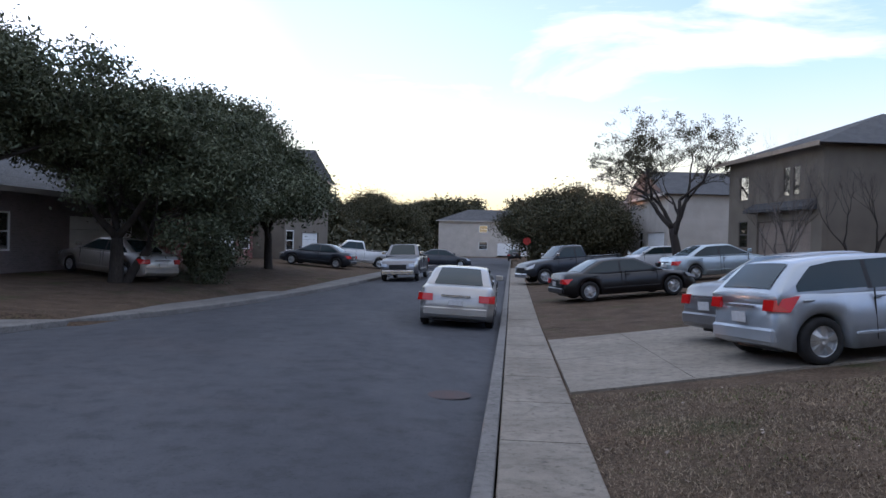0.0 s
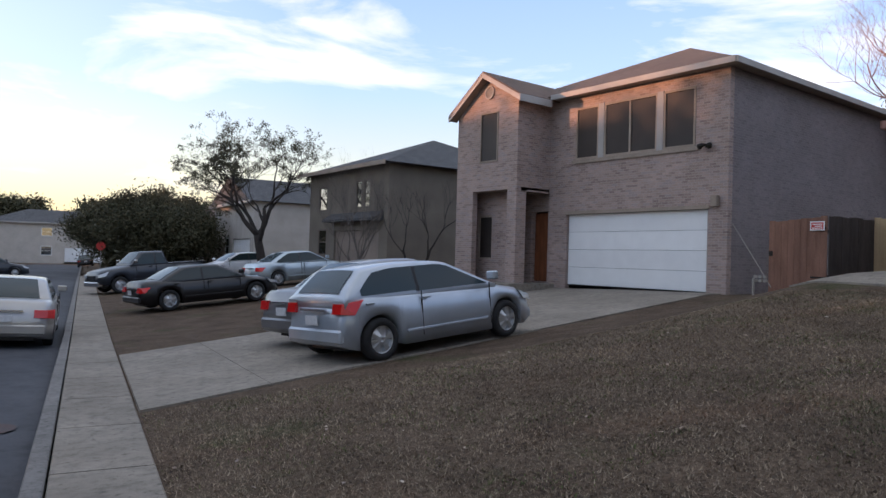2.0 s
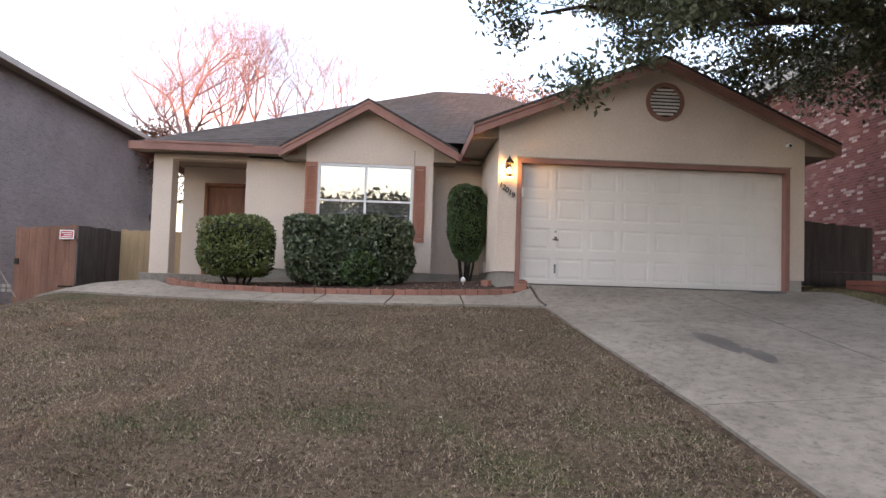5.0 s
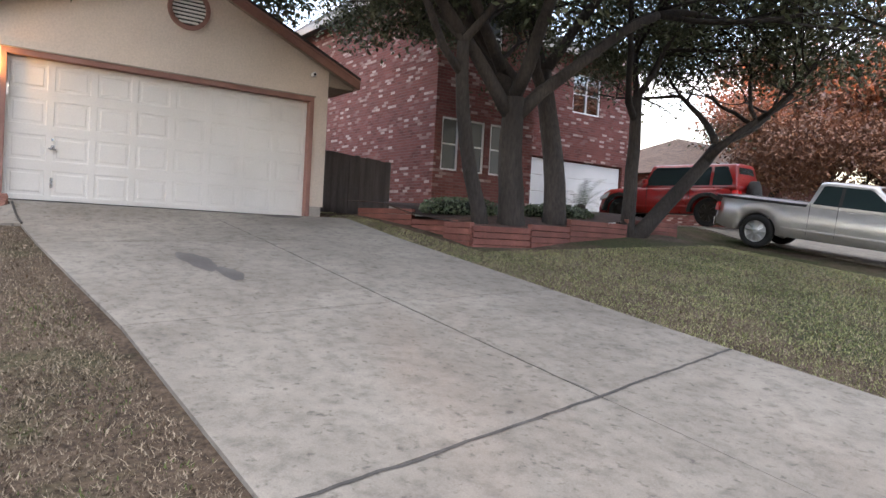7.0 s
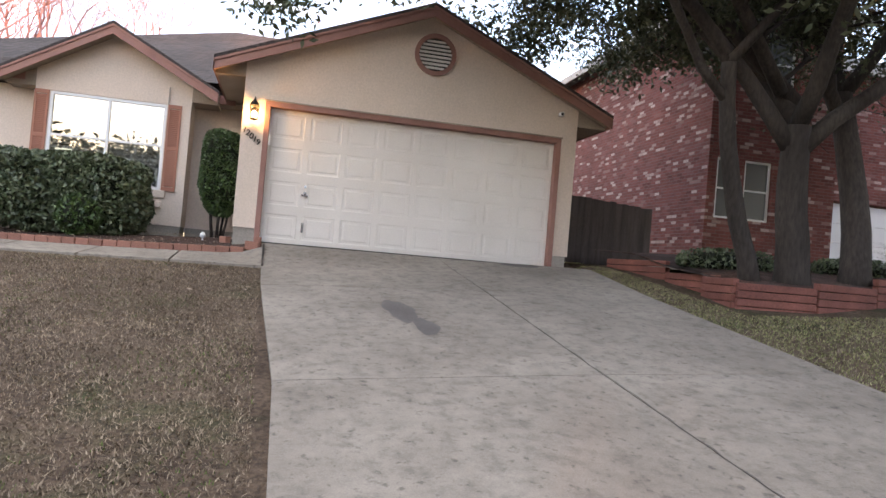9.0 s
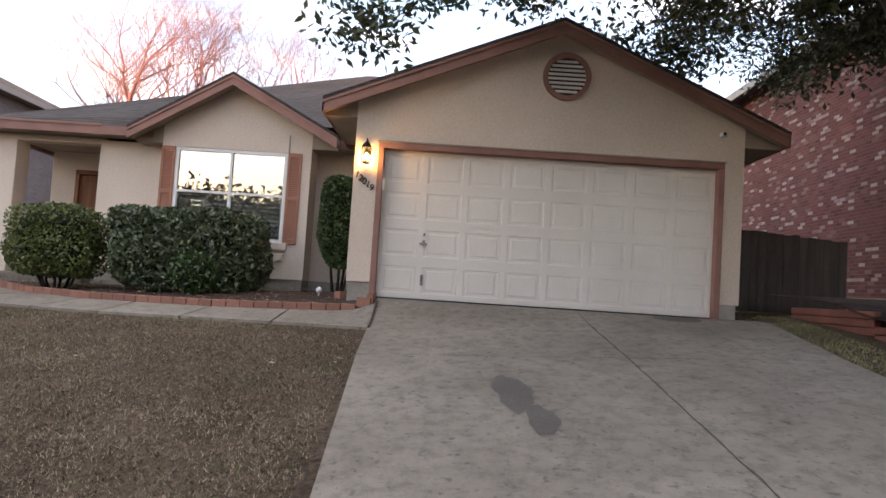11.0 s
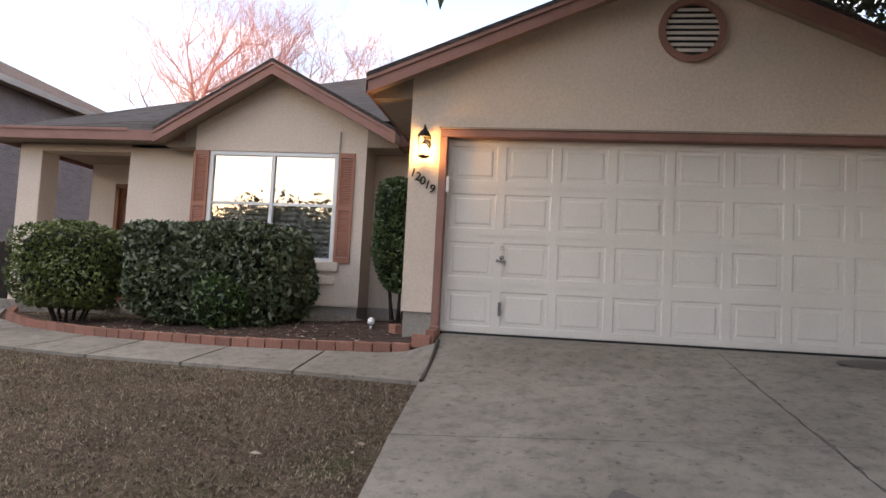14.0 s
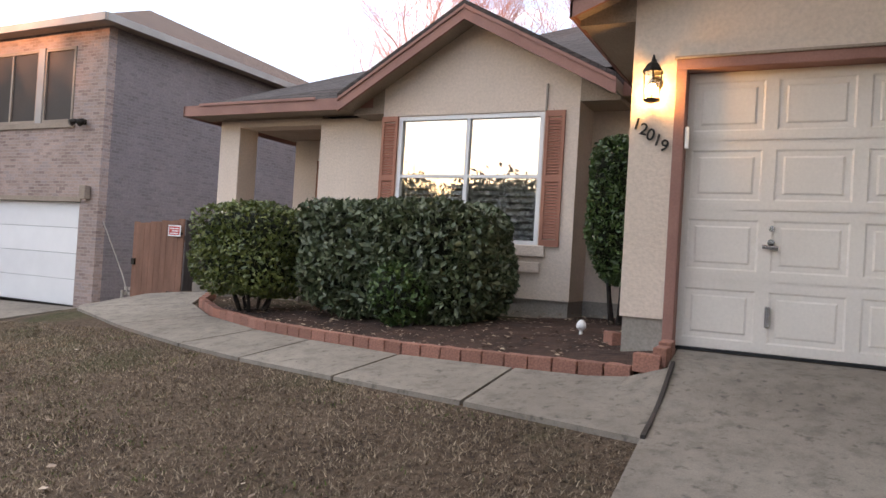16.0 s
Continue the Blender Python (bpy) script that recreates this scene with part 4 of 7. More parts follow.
for a, b_ in ((10.15, 11.14), (11.34, 13.2), (13.4, 14.3)):
    sash_window(nb, NX - 0.01, a, b_, 4.98, 6.58, M["soffit"], M["screen"], mullions=((12.27,) if b_ - a > 1.5 else ()), w=0.06)
for a, b_ in ((11.14, 11.34), (13.2, 13.4)):
    box("mullion", NX - 0.04, NX + 0.15, a, b_, 4.94, 6.6, M["fascia_white"], nb)
box("sill", NX - 0.05, NX, 10.05, 14.4, 4.86, 4.97, M["soffit"], nb)
garage_door(nb, NX + 0.1, 9.8, 14.6, 1.13, 3.3, 1, 4, M["white"], panels=False, hardware=False)
box("lintel", NX - 0.03, NX + 0.1, 9.7, 14.7, 3.3, 3.4, M["soffit"], nb)
box("inner_wall", NX + 0.6, NX + 0.7, N_R + 0.3, W_L - 0.3, NB, 6.8, M["dark_opening"], nb)
lamp2 = thing("wall_lamp", NX - 0.02, 9.5, 3.35, label="small square outdoor wall lamp on brick", category="lamp")
box("housing", -0.14, 0, -0.09, 0.09, 0.0, 0.28, M["soffit"], lamp2, bev=0.01)
fl = thing("floodlight", NX - 0.02, 9.75, 4.95, label="twin black security floodlight on brick", category="lamp")
for k in (-1, 1):
    bm = bmesh.new()
    add_tube(bm, [(-0.03, 0.03 * k, 0), (-0.12, 0.11 * k, 0.01), (-0.22, 0.14 * k, -0.05)], [0.03, 0.05, 0.08], 10)
    part("lamp_head", bm, M["metal_dark"], fl, smooth=True)
box("back_box", -0.04, 0.0, -0.07, 0.07, -0.05, 0.05, M["metal_dark"], fl)
# roof: hip with a front gable over the wing
bm = bmesh.new()
e0, e1, ex, ez, bx = 8.84, 18.9, 16.3, 7.03, 31.5
vs = [bm.verts.new(p) for p in ((ex, e0, ez), (ex, e1, ez), (bx, e1, ez), (bx, e0, ez), (21.0, 13.2, 9.13), (26.0, 13.8, 9.13))]
for f in ((0, 4, 5, 1), (1, 5, 2), (2, 5, 4, 3), (3, 4, 0), (0, 1, 2, 3)):
    bm.faces.new([vs[i] for i in f])
part("roof", bm, M["shingle_brown"], nb)
for a, b_, c, d_ in ((ex - 0.04, ex, e0, 15.05), (ex, bx, e0 - 0.04, e0), (ex - 0.04, ex, 18.45, e1)):
    box("fascia", a, b_, c, d_, ez - 0.13, ez + 0.025, M["fascia_white"], nb)
box("soffit", ex, NX, e0, W_R, ez - 0.10, ez - 0.07, M["soffit"], nb)
box("soffit", NX, bx, e0, N_R, ez - 0.10, ez - 0.07, M["soffit"], nb)
gable_roof(nb, 15.03, 18.46, WZ, 7.84, 14.88, 20.0, M["shingle_brown"], ridge=16.75)
rake_boards(nb, 15.03, 18.46, WZ, 7.84, 14.86, M["fascia_white"], ridge=16.75, depth=0.17)
soffits(nb, 15.03, 18.46, WZ, 7.84, 14.86, WX + 0.05, M["soffit"], ridge=16.75)
box("fascia", 14.88, 16.3, 15.0, 15.03, 6.68, 6.90, M["fascia_white"], nb)
vent_round(nb, WX - 0.002, 16.72, 7.24, 0.22, M["fascia_white"], M["fascia_white"])
conduit = thing("utility_pipe", label="grey pipe and wire against the brick wall", category="pipe")
bm = bmesh.new()
add_tube(bm, [(16.75, 9.1, 2.9), (16.7, 8.4, 1.9), (16.6, 8.0, 1.35)], [0.012, 0.012, 0.012], 5)
part("wire", bm, M["stem"], conduit)
bm = bmesh.new()
add_tube(bm, [(16.9, 8.6, 1.0), (16.9, 8.6, 1.55)], [0.03, 0.03], 8)
part("pipe", bm, M["stem"], conduit)
bm = bmesh.new()
for i in range(3):
    for j in range(2):
        add_box(bm, 16.95, 17.0, 8.3 + i * 0.12, 8.38 + i * 0.12, 1.45 + j * 0.1, 1.52 + j * 0.1)
part("block", bm, M["stem"], conduit)
# neighbour's driveway
drive2 = thing("neighbour_driveway", label="pale concrete driveway with dark joints", kind="structure")


def drive_between(parent, near, far, front_x, cuts=(0.0, 0.28, 0.52, 0.76, 1.0)):
    """A driveway from the pavement at v (near, far) to a garage front at x, y (front_x, y0, y1)."""
    x, y0, y1 = front_x
    a0, a1 = xy_of(0.985, near), xy_of(0.985, far)
    mid0, mid1 = Vector(a0).lerp(Vector(a1), 0.5), Vector((x, y0)).lerp(Vector((x, y1)), 0.5)
    for s0, s1 in zip(cuts, cuts[1:]):
        for (c0, d0), (c1, d1) in (((Vector(a0), Vector((x, y0))), (mid0, mid1)), ((mid0, mid1), (Vector(a1), Vector((x, y1))))):
            p = [c0.lerp(d0, s0), c0.lerp(d0, s1), c1.lerp(d1, s1), c1.lerp(d1, s0)]
            slab_quad("slab", [tuple(q) for q in p], M["concrete"], parent)


drive_between(drive2, 8.73, 14.15, (16.64, 9.3, 15.3), (0.0, 0.115, 0.42, 0.72, 1.0))

# ---------- fence between the houses ----------
def fence_run(name, p0, p1, z_base, z_top, board, material, label, category="fence", gap=0.006, jitter=0.02, group=""):
    a, b_ = Vector(p0), Vector(p1)
    length = (b_ - a).length
    f = thing(name, a.x, a.y, 0, math.degrees(math.atan2(b_.y - a.y, b_.x - a.x)), label, category, group)
    rng = random.Random(int(a.x * 100 + a.y * 10))
    n = max(1, int(length / board))
    for i in range(n):
        s = i * length / n
        zb, zt = z_base(s / length), z_top(s / length)
        box("plank", s + gap / 2, s + length / n - gap / 2, -0.01 + rng.uniform(-0.004, 0.004), 0.01, zb, zt + rng.uniform(-jitter, jitter), material, f)
    for k in (0.2, 0.8):
        zb, zt = z_base(0.5), z_top(0.5)
        box("rail", 0, length, 0.012, 0.05, zb + (zt - zb) * k - 0.04, zb + (zt - zb) * k + 0.04, material, f)
    return f


gate = fence_run("gate", (16.67, 8.1), (16.67, 6.75), lambda s: 1.12 + 0.25 * s, lambda s: 2.93 + 0.1 * s, 0.14, M["fence_red"], "reddish stained wooden gate with black hinges", "gate")
for zz in (2.75, 1.62):
    bm = bmesh.new()
    add_box(bm, 1.0, 1.33, -0.03, -0.012, zz - 0.02, zz + 0.02)
    part("hinge", bm, M["metal_dark"], gate)
box("latch", 0.02, 0.10, -0.05, -0.012, 2.1, 2.22, M["metal_dark"], gate)
sign = thing("gate_sign", 16.62, 6.95, 2.80, label="small red and white warning sign on the gate", category="sign")
box("board", -0.008, 0, -0.16, 0.16, -0.105, 0.105, M["white"], sign)
box("print", -0.012, -0.0085, -0.135, 0.135, -0.08, 0.08, M["sign_red"], sign)
for k in range(3):
    box("line_of_print", -0.0145, -0.0125, -0.11, 0.11 - 0.05 * (k % 2), 0.03 - 0.045 * k, 0.05 - 0.045 * k, M["white"], sign)
fence_run("fence", (16.67, 6.72), (18.3, 6.4), lambda s: 1.3, lambda s: 3.02, 0.14, M["fence_dark"], "dark weathered picket fence by the house")
fence_run("fence", (18.3, 6.4), (18.3, 4.45), lambda s: 1.3, lambda s: 3.05, 0.14, M["fence_new"], "newer pale yellow plank fence")
fence_run("fence", (14.2, -8.3), (14.6, -10.7), lambda s: 1.6, lambda s: 3.52 - 0.1 * s, 0.15, M["fence_dark"], "dark weathered plank fence beside the garage")

# ---------- red brick neighbour ----------
rb = thing("red_brick_house", label="two-storey mixed red brick house with white window frames", category="house")


def frame_at(x, y, rz, parent):
    f = thing("wing", x, y, 0, rz)
    f.parent = parent
    return f


RX, RY = 15.5, -12.5
HOLES = [(-13.28, -12.73, 3.5, 4.9), (-14.15, -13.45, 3.5, 4.9), (-15.05, -14.35, 3.5, 4.9), (-14.6, -13.6, 6.6, 7.9)]
bm = bmesh.new()
wall_panels(bm, -15.9, RY, 2.55, 8.5, RX, RX + 0.2, HOLES)
part("wall", bm, M["brick_red"], rb)
box("wall", RX + 0.2, 28.0, RY - 0.2, RY, 2.55, 8.5, M["brick_red"], rb)
box("stem_wall", RX - 0.02, 28.0, RY - 0.2, RY + 0.02, 1.2, 2.55, M["stem"], rb)
box("stem_wall", RX - 0.02, RX + 0.2, -15.9, RY - 0.2, 1.2, 2.55, M["stem"], rb)
box("wall", RX + 0.2, RX + 2.0, -15.9, -15.7, 1.5, 8.5, M["brick_red"], rb)
for a, b_, c, d_ in HOLES:
    sash_window(rb, RX + 0.04, a, b_, c, d_, M["white"], M["pane_screen"], rails=((c + d_) / 2,))
bm = bmesh.new()
wall_panels(bm, -22.2, -15.9, 1.5, 8.0, RX + 1.8, RX + 2.0, [(-21.8, -17.0, 1.9, 4.5), (-20.5, -19.2, 6.1, 7.4)])
part("wall", bm, M["brick_red"], rb)
box("wall", RX + 2.0, 28.0, -22.2, -22.0, 1.5, 8.0, M["brick_red"], rb)
sash_window(rb, RX + 1.84, -20.5, -19.2, 6.1, 7.4, M["white"], M["pane_dark"], rails=(6.75,), mullions=(-19.85,))
garage_door(rb, RX + 1.92, -21.78, -17.02, 2.3, 4.45, 1, 4, M["white"], panels=False, hardware=False)
bm = bmesh.new()
ex, e0, ez, bx = RX - 0.5, RY + 0.5, 8.5, 28.5
vs = [bm.verts.new(p) for p in ((ex, e0, ez), (ex, -16.4, ez), (bx, -16.4, ez), (bx, e0, ez), (20.5, -14.2, 10.3), (24, -14.2, 10.3))]
for f in ((0, 1, 4), (1, 2, 5, 4), (2, 3, 5), (3, 0, 4, 5), (3, 2, 1, 0)):
    bm.faces.new([vs[i] for i in f])
part("roof", bm, M["shingle_grey"], rb)
bm = bmesh.new()
vs = [bm.verts.new(p) for p in ((ex + 1.8, -15.5, 8.0), (ex + 1.8, -22.7, 8.0), (bx, -22.7, 8.0), (bx, -15.5, 8.0), (21.5, -19, 10.2), (24, -19, 10.2))]
for f in ((0, 1, 4), (1, 2, 5, 4), (2, 3, 5), (3, 0, 4, 5), (3, 2, 1, 0)):
    bm.faces.new([vs[i] for i in f])
part("roof", bm, M["shingle_grey"], rb)
box("fascia", ex - 0.04, ex, -16.4, e0, ez - 0.16, ez + 0.05, M["fascia_white"], rb)
box("fascia", ex, bx, e0, e0 + 0.04, ez - 0.16, ez + 0.05, M["fascia_white"], rb)
box("fascia", ex + 1.76, ex + 1.8, -22.7, -16.4, 7.84, 8.05, M["fascia_white"], rb)
# second red house further on
rb2 = thing("far_red_house", label="further red brick house lit by low sun", category="house")
box("wall", 17.0, 27, -38, -28, 1.5, 5.0, M["brick_red"], rb2)
bm = bmesh.new()
vs = [bm.verts.new(p) for p in ((16.5, -27.5, 5.0), (16.5, -38.5, 5.0), (27.5, -38.5, 5.0), (27.5, -27.5, 5.0), (22, -31, 7.0), (22, -35, 7.0))]
for f in ((0, 1, 5, 4), (1, 2, 5), (2, 3, 4, 5), (3, 0, 4), (3, 2, 1, 0)):
    bm.faces.new([vs[i] for i in f])
part("roof", bm, M["shingle_brown"], rb2)

drive3 = thing("further_driveway", label="concrete driveway below the parked truck", kind="structure")
drive_between(drive3, -17.4, -23.5, (17.2, -19.3, -24.4))


# ---------- cars ----------
CAR = {}


def loft(bm, rings, close=True, caps=True):
    vs = [[bm.verts.new(p) for p in r] for r in rings]
    n = len(vs[0])
    for a, b in zip(vs, vs[1:]):
        for i in range(n if close else n - 1):
            bm.faces.new((a[i], a[(i + 1) % n], b[(i + 1) % n], b[i]))
    if caps:
        bm.faces.new(vs[0][::-1])
        bm.faces.new(vs[-1])


def build_wheel(parent, x, y, r, w, side, rims):
    wheel = thing("wheel")
    wheel.parent = parent
    wheel.matrix_basis = pose(x, y, r)
    bm = bmesh.new()
    prof = [(r * 0.64, -w / 2), (r * 0.86, -w / 2), (r * 0.97, -w * 0.4), (r, -w * 0.25), (r, w * 0.25), (r * 0.97, w * 0.4), (r * 0.86, w / 2), (r * 0.64, w / 2)]
    n = 28
    vs = [[bm.verts.new((q * math.cos(k * 2 * math.pi / n), d, q * math.sin(k * 2 * math.pi / n))) for q, d in prof] for k in range(n)]
    for k in range(n):
        for i in range(len(prof)):
            bm.faces.new((vs[k][i], vs[(k + 1) % n][i], vs[(k + 1) % n][(i + 1) % len(prof)], vs[k][(i + 1) % len(prof)]))
    part("tyre", bm, M["tyre"], wheel, smooth=True)
    bm = bmesh.new()
    o = side * w * 0.42
    c = bm.verts.new((0, o, 0))
    ring = []
    m = 40
    for k in range(m):
        a = k * 2 * math.pi / m
        spoke = (k % 8) < 4
        q = [(0.12, o + side * 0.012), (0.20, o + side * 0.006), (0.5, o - side * (0.0 if spoke else 0.05)), (0.60, o - side * (0.0 if spoke else 0.05)), (0.62, o), (0.66, o + side * 0.008), (0.66, o - side * 0.08)]
        ring.append([bm.verts.new((r * e * math.cos(a), f, r * e * math.sin(a))) for e, f in q])
    for k in range(m):
        a, b = ring[k], ring[(k + 1) % m]
        bm.faces.new((c, a[0], b[0]))
        for i in range(len(a) - 1):
            bm.faces.new((a[i], a[i + 1], b[i + 1], b[i]))
    part("rim", bm, M[rims], wheel)
    return wheel


def build_car(name, paint, label, kind="sedan", length=4.6, width=1.78, height=1.45, wheel_r=0.32, rims="rim", category="car"):
    """A car that heads along +x, its origin on the ground at its middle."""
    L, W, H = length, width / 2, height
    root = thing(name, label=label, category=category)
    fw, rw = L / 2 - 0.17 * L - 0.05, -L / 2 + 0.19 * L
    # nodes of the top line: bonnet, belt, boot, as (x share, height share)
    tops = {
        "sedan": [(-0.5, 0.42), (-0.495, 0.62), (-0.46, 0.685), (-0.33, 0.70), (-0.2, 0.66), (0.2, 0.655), (0.24, 0.655), (0.40, 0.575), (0.47, 0.50), (0.5, 0.38)],
        "hatch": [(-0.5, 0.38), (-0.495, 0.56), (-0.48, 0.69), (-0.42, 0.69), (-0.3, 0.67), (0.2, 0.635), (0.28, 0.635), (0.40, 0.575), (0.47, 0.48), (0.5, 0.36)],
        "suv": [(-0.5, 0.38), (-0.495, 0.6), (-0.48, 0.62), (-0.3, 0.62), (0.18, 0.62), (0.24, 0.62), (0.42, 0.585), (0.48, 0.52), (0.5, 0.36)],
        "pickup": [(-0.5, 0.40), (-0.497, 0.60), (-0.49, 0.66), (-0.13, 0.66), (-0.12, 0.67), (0.18, 0.66), (0.22, 0.65), (0.42, 0.58), (0.48, 0.53), (0.5, 0.36)],
    }[kind]
    cabin = {  # base rear, top rear, top front, base front
        "sedan": (-0.36, -0.20, 0.06, 0.245), "hatch": (-0.488, -0.385, 0.03, 0.275), "suv": (-0.488, -0.465, 0.10, 0.17), "pickup": (-0.125, -0.095, 0.10, 0.22),
    }[kind]
    tx, tz = [p[0] * L for p in tops], [p[1] * H for p in tops]
    if kind == "hatch":
        rw = -L / 2 + 0.155 * L
    sill = 0.19 if kind in ("sedan", "hatch") else 0.36
    arch = wheel_r + 0.055

    xs = sorted({*[round(float(v), 4) for v in np.linspace(-L / 2, L / 2, 46)], *[round(w + arch * math.cos(a), 4) for w in (fw, rw) for a in np.linspace(0, math.pi, 17)]})
    rings = []
    for x in xs:
        e = abs(x) / (L / 2)
        w = W * (1 - 0.17 * max(0, (e - 0.72) / 0.28) ** 2.2)
        top = float(np.interp(x, tx, tz))
        zb = sill + 0.10 * max(0, (e - 0.86) / 0.14)
        for wx in (fw, rw):
            if abs(x - wx) < arch:
                zb = max(zb, wheel_r + math.sqrt(max(arch**2 - (x - wx) ** 2, 0)))
        zs = min(max(top - 0.07, zb + 0.02), top)
        mid = zb + (zs - zb) * 0.55
        inner = W * 0.62
        rings.append([
            (x, -inner, max(zb, sill)), (x, -w * 0.985, zb), (x, -w, mid), (x, -w * 0.965, zs), (x, -w * 0.86, top), (x, -w * 0.4, top + 0.018), (x, w * 0.4, top + 0.018),
            (x, w * 0.86, top), (x, w * 0.965, zs), (x, w, mid), (x, w * 0.985, zb), (x, inner, max(zb, sill))])
    bm = bmesh.new()
    loft(bm, rings)
    body = part("body", bm, paint, root, smooth=True)
    md = body.data
    # underside
    box("chassis", -L / 2 + 0.25, L / 2 - 0.25, -W * 0.6, W * 0.6, sill - 0.02, sill + 0.25, M["black_plastic"], root)
    # cabin: a painted shell, with each pane lying just proud of it
    b0, t0, t1, b1 = [c * L for c in cabin]
    zt = H - 0.02
    wb, wt = W * 0.91, W * 0.72
    lo = float(np.interp(0.0, tx, tz)) + 0.01
    crown = 0.09 if kind == "hatch" else 0.05 if kind == "sedan" else 0.015

    def rise(x):
        """Share of the cabin's height at x, 0 at its foot and 1 at the highest roof."""
        if x <= b0 or x >= b1:
            return 0.0
        ends = 1 - crown * 1.6 * (max(0.0, (0.5 * (t0 + t1) - x)) / max(0.5 * (t1 - t0), 0.1)) ** 2 if x < 0.5 * (t0 + t1) else 1 - crown * ((x - 0.5 * (t0 + t1)) / max(0.5 * (t1 - t0), 0.1)) ** 2
        if x < t0:
            s_ = (x - b0) / max(t0 - b0, 0.01)
            return (1 - crown * 1.6) * (s_ ** 0.8 if kind in ("sedan", "hatch") else s_ ** 0.9)
        if x > t1:
            s_ = (b1 - x) / max(b1 - t1, 0.01)
            return (1 - crown) * (0.93 * s_ + 0.07 * math.sin(s_ * math.pi / 2))
        return ends

    def shell(x, y_share, out=0.0):
        g = rise(x)
        ww = wb + (wt - wb) * g
        return (x, y_share * ww * 0.92, lo + (zt - lo) * g + 0.022 * (1 - y_share ** 2) + out)

    def flank(x, g, side, out=0.007):
        return (x, side * (wb + (wt - wb) * g + out), lo + (zt - lo) * g)

    stations = sorted({*[float(v) for v in np.linspace(b0, t0, 7)], *[float(v) for v in np.linspace(t0, t1, 15)], *[float(v) for v in np.linspace(t1, b1, 9)]})
    bm = bmesh.new()
    rings = []
    for x in stations:
        g = max(rise(x), 0.01)
        z = lo + (zt - lo) * g
        ww = wb + (wt - wb) * g
        drop = min(0.045, 0.6 * (z - lo))
        half = [(x, -wb, lo - 0.12), (x, -wb, lo), (x, -(wb + (wt - wb) * (z - drop - lo) / (zt - lo)), z - drop), (x, -ww * 0.93, z - drop * 0.25), (x, -ww * 0.6, z + 0.012)]
        rings.append(half + [(x, -p[1], p[2]) for p in half[::-1]])
    loft(bm, rings)
    part("roof", bm, paint, root, smooth=True)

    def pane(xs_, low, high, side):
        bm = bmesh.new()
        rows = []
        for x in xs_:
            hi = max(min(high(x), 0.86), low + 0.005)
            rows.append([bm.verts.new(flank(x, low, side)), bm.verts.new(flank(x, 0.5 * (low + hi), side)), bm.verts.new(flank(x, hi, side))])
        for a, b in zip(rows, rows[1:]):
            for i in (0, 1):
                bm.faces.new((a[i], b[i], b[i + 1], a[i + 1]))
        part("window", bm, M["car_glass"], root, "tinted side window", smooth=True)

    post = (t0 + t1) / 2 + {"hatch": 0.12, "pickup": -0.05}.get(kind, 0.0)
    back = b0 + {"hatch": 0.30, "sedan": 0.20, "suv": 0.12, "pickup": 0.10}[kind] * (1 if kind != "sedan" else 1.2)
    for side in (-1, 1):
        top_f = lambda x: min(rise(x + 0.07), rise(x - 0.07)) - 0.09
        top_r = lambda x: min(rise(x - (0.16 if kind == "hatch" else 0.09)), rise(x + 0.05)) - (0.10 if kind == "hatch" else 0.09)
        pane(np.linspace(post + 0.035, b1 - 0.20, 12), 0.05, top_f, side)
        if kind == "suv":
            mid_ = 0.5 * (back + post)
            pane(np.linspace(mid_ + 0.04, post - 0.035, 4), 0.05, top_r, side)
            pane(np.linspace(back, mid_ - 0.04, 4), 0.05, top_r, side)
        else:
            pane(np.linspace(back, post - 0.035, 12), 0.05 if kind != "hatch" else 0.08, top_r, side)
            bm = bmesh.new()
            add_prism(bm, [(post - 0.035, 0.04), (post + 0.035, 0.04), (post + 0.035, min(top_f(post), 0.86)), (post - 0.035, min(top_f(post), 0.86))], lambda p: flank(p[0], p[1], side, -0.01), lambda p: flank(p[0], p[1], side, 0.008))
            part("pillar", bm, M["black_plastic"], root, "black door pillar")
    for name_, xa, xb, share, kind_of in (("windshield", b1 - 0.05, t1 + 0.04, 0.86, "tinted windshield"), ("rear_window", b0 + 0.05, t0 - 0.02, 0.80, "tinted rear window")):
        if kind == "pickup" and name_ == "rear_window":
            xa, xb = b0 + 0.02, t0 - 0.02
        bm = bmesh.new()
        rows = [[bm.verts.new(Vector(shell(x, y_, 0.006)) + Vector((0.006 if xa > 0 else -0.006, 0, 0))) for y_ in np.linspace(-share, share, 9)] for x in np.linspace(xa, xb, 7)]
        for a, b in zip(rows, rows[1:]):
            for i in range(8):
                bm.faces.new((a[i], a[i + 1], b[i + 1], b[i]))
        part(name_, bm, M["car_glass"], root, kind_of, smooth=True)
    for side in (-1, 1):
        # mirror
        bm = bmesh.new()
        add_box(bm, b1 - 0.24, b1 - 0.13, side * (wb + 0.02), side * (wb + 0.22), lo + 0.08, lo + 0.22, 0.02)
        part("mirror", bm, paint if kind != "pickup" else M["chrome"], root)
        # door seams and handles
        for dx in (post, b1 - 0.22, b0 + (0.32 * L if kind != "pickup" else 0.08)):
            if (kind == "pickup" and dx < b0) or (kind == "hatch" and dx == b0 + 0.32 * L):
                continue
            box("door_seam", dx - 0.003, dx + 0.003, side * (W - 0.02), side * (W + 0.003), sill + 0.1, lo + 0.03, M["black_plastic"], root)
        for dx in ((t0 + t1) / 2 + 0.12, (t0 + t1) / 2 - 0.95):
            box("door_handle", dx, dx + 0.16, side * (W - 0.01), side * (W + 0.028), lo - 0.09, lo - 0.06, paint, root, bev=0.008)
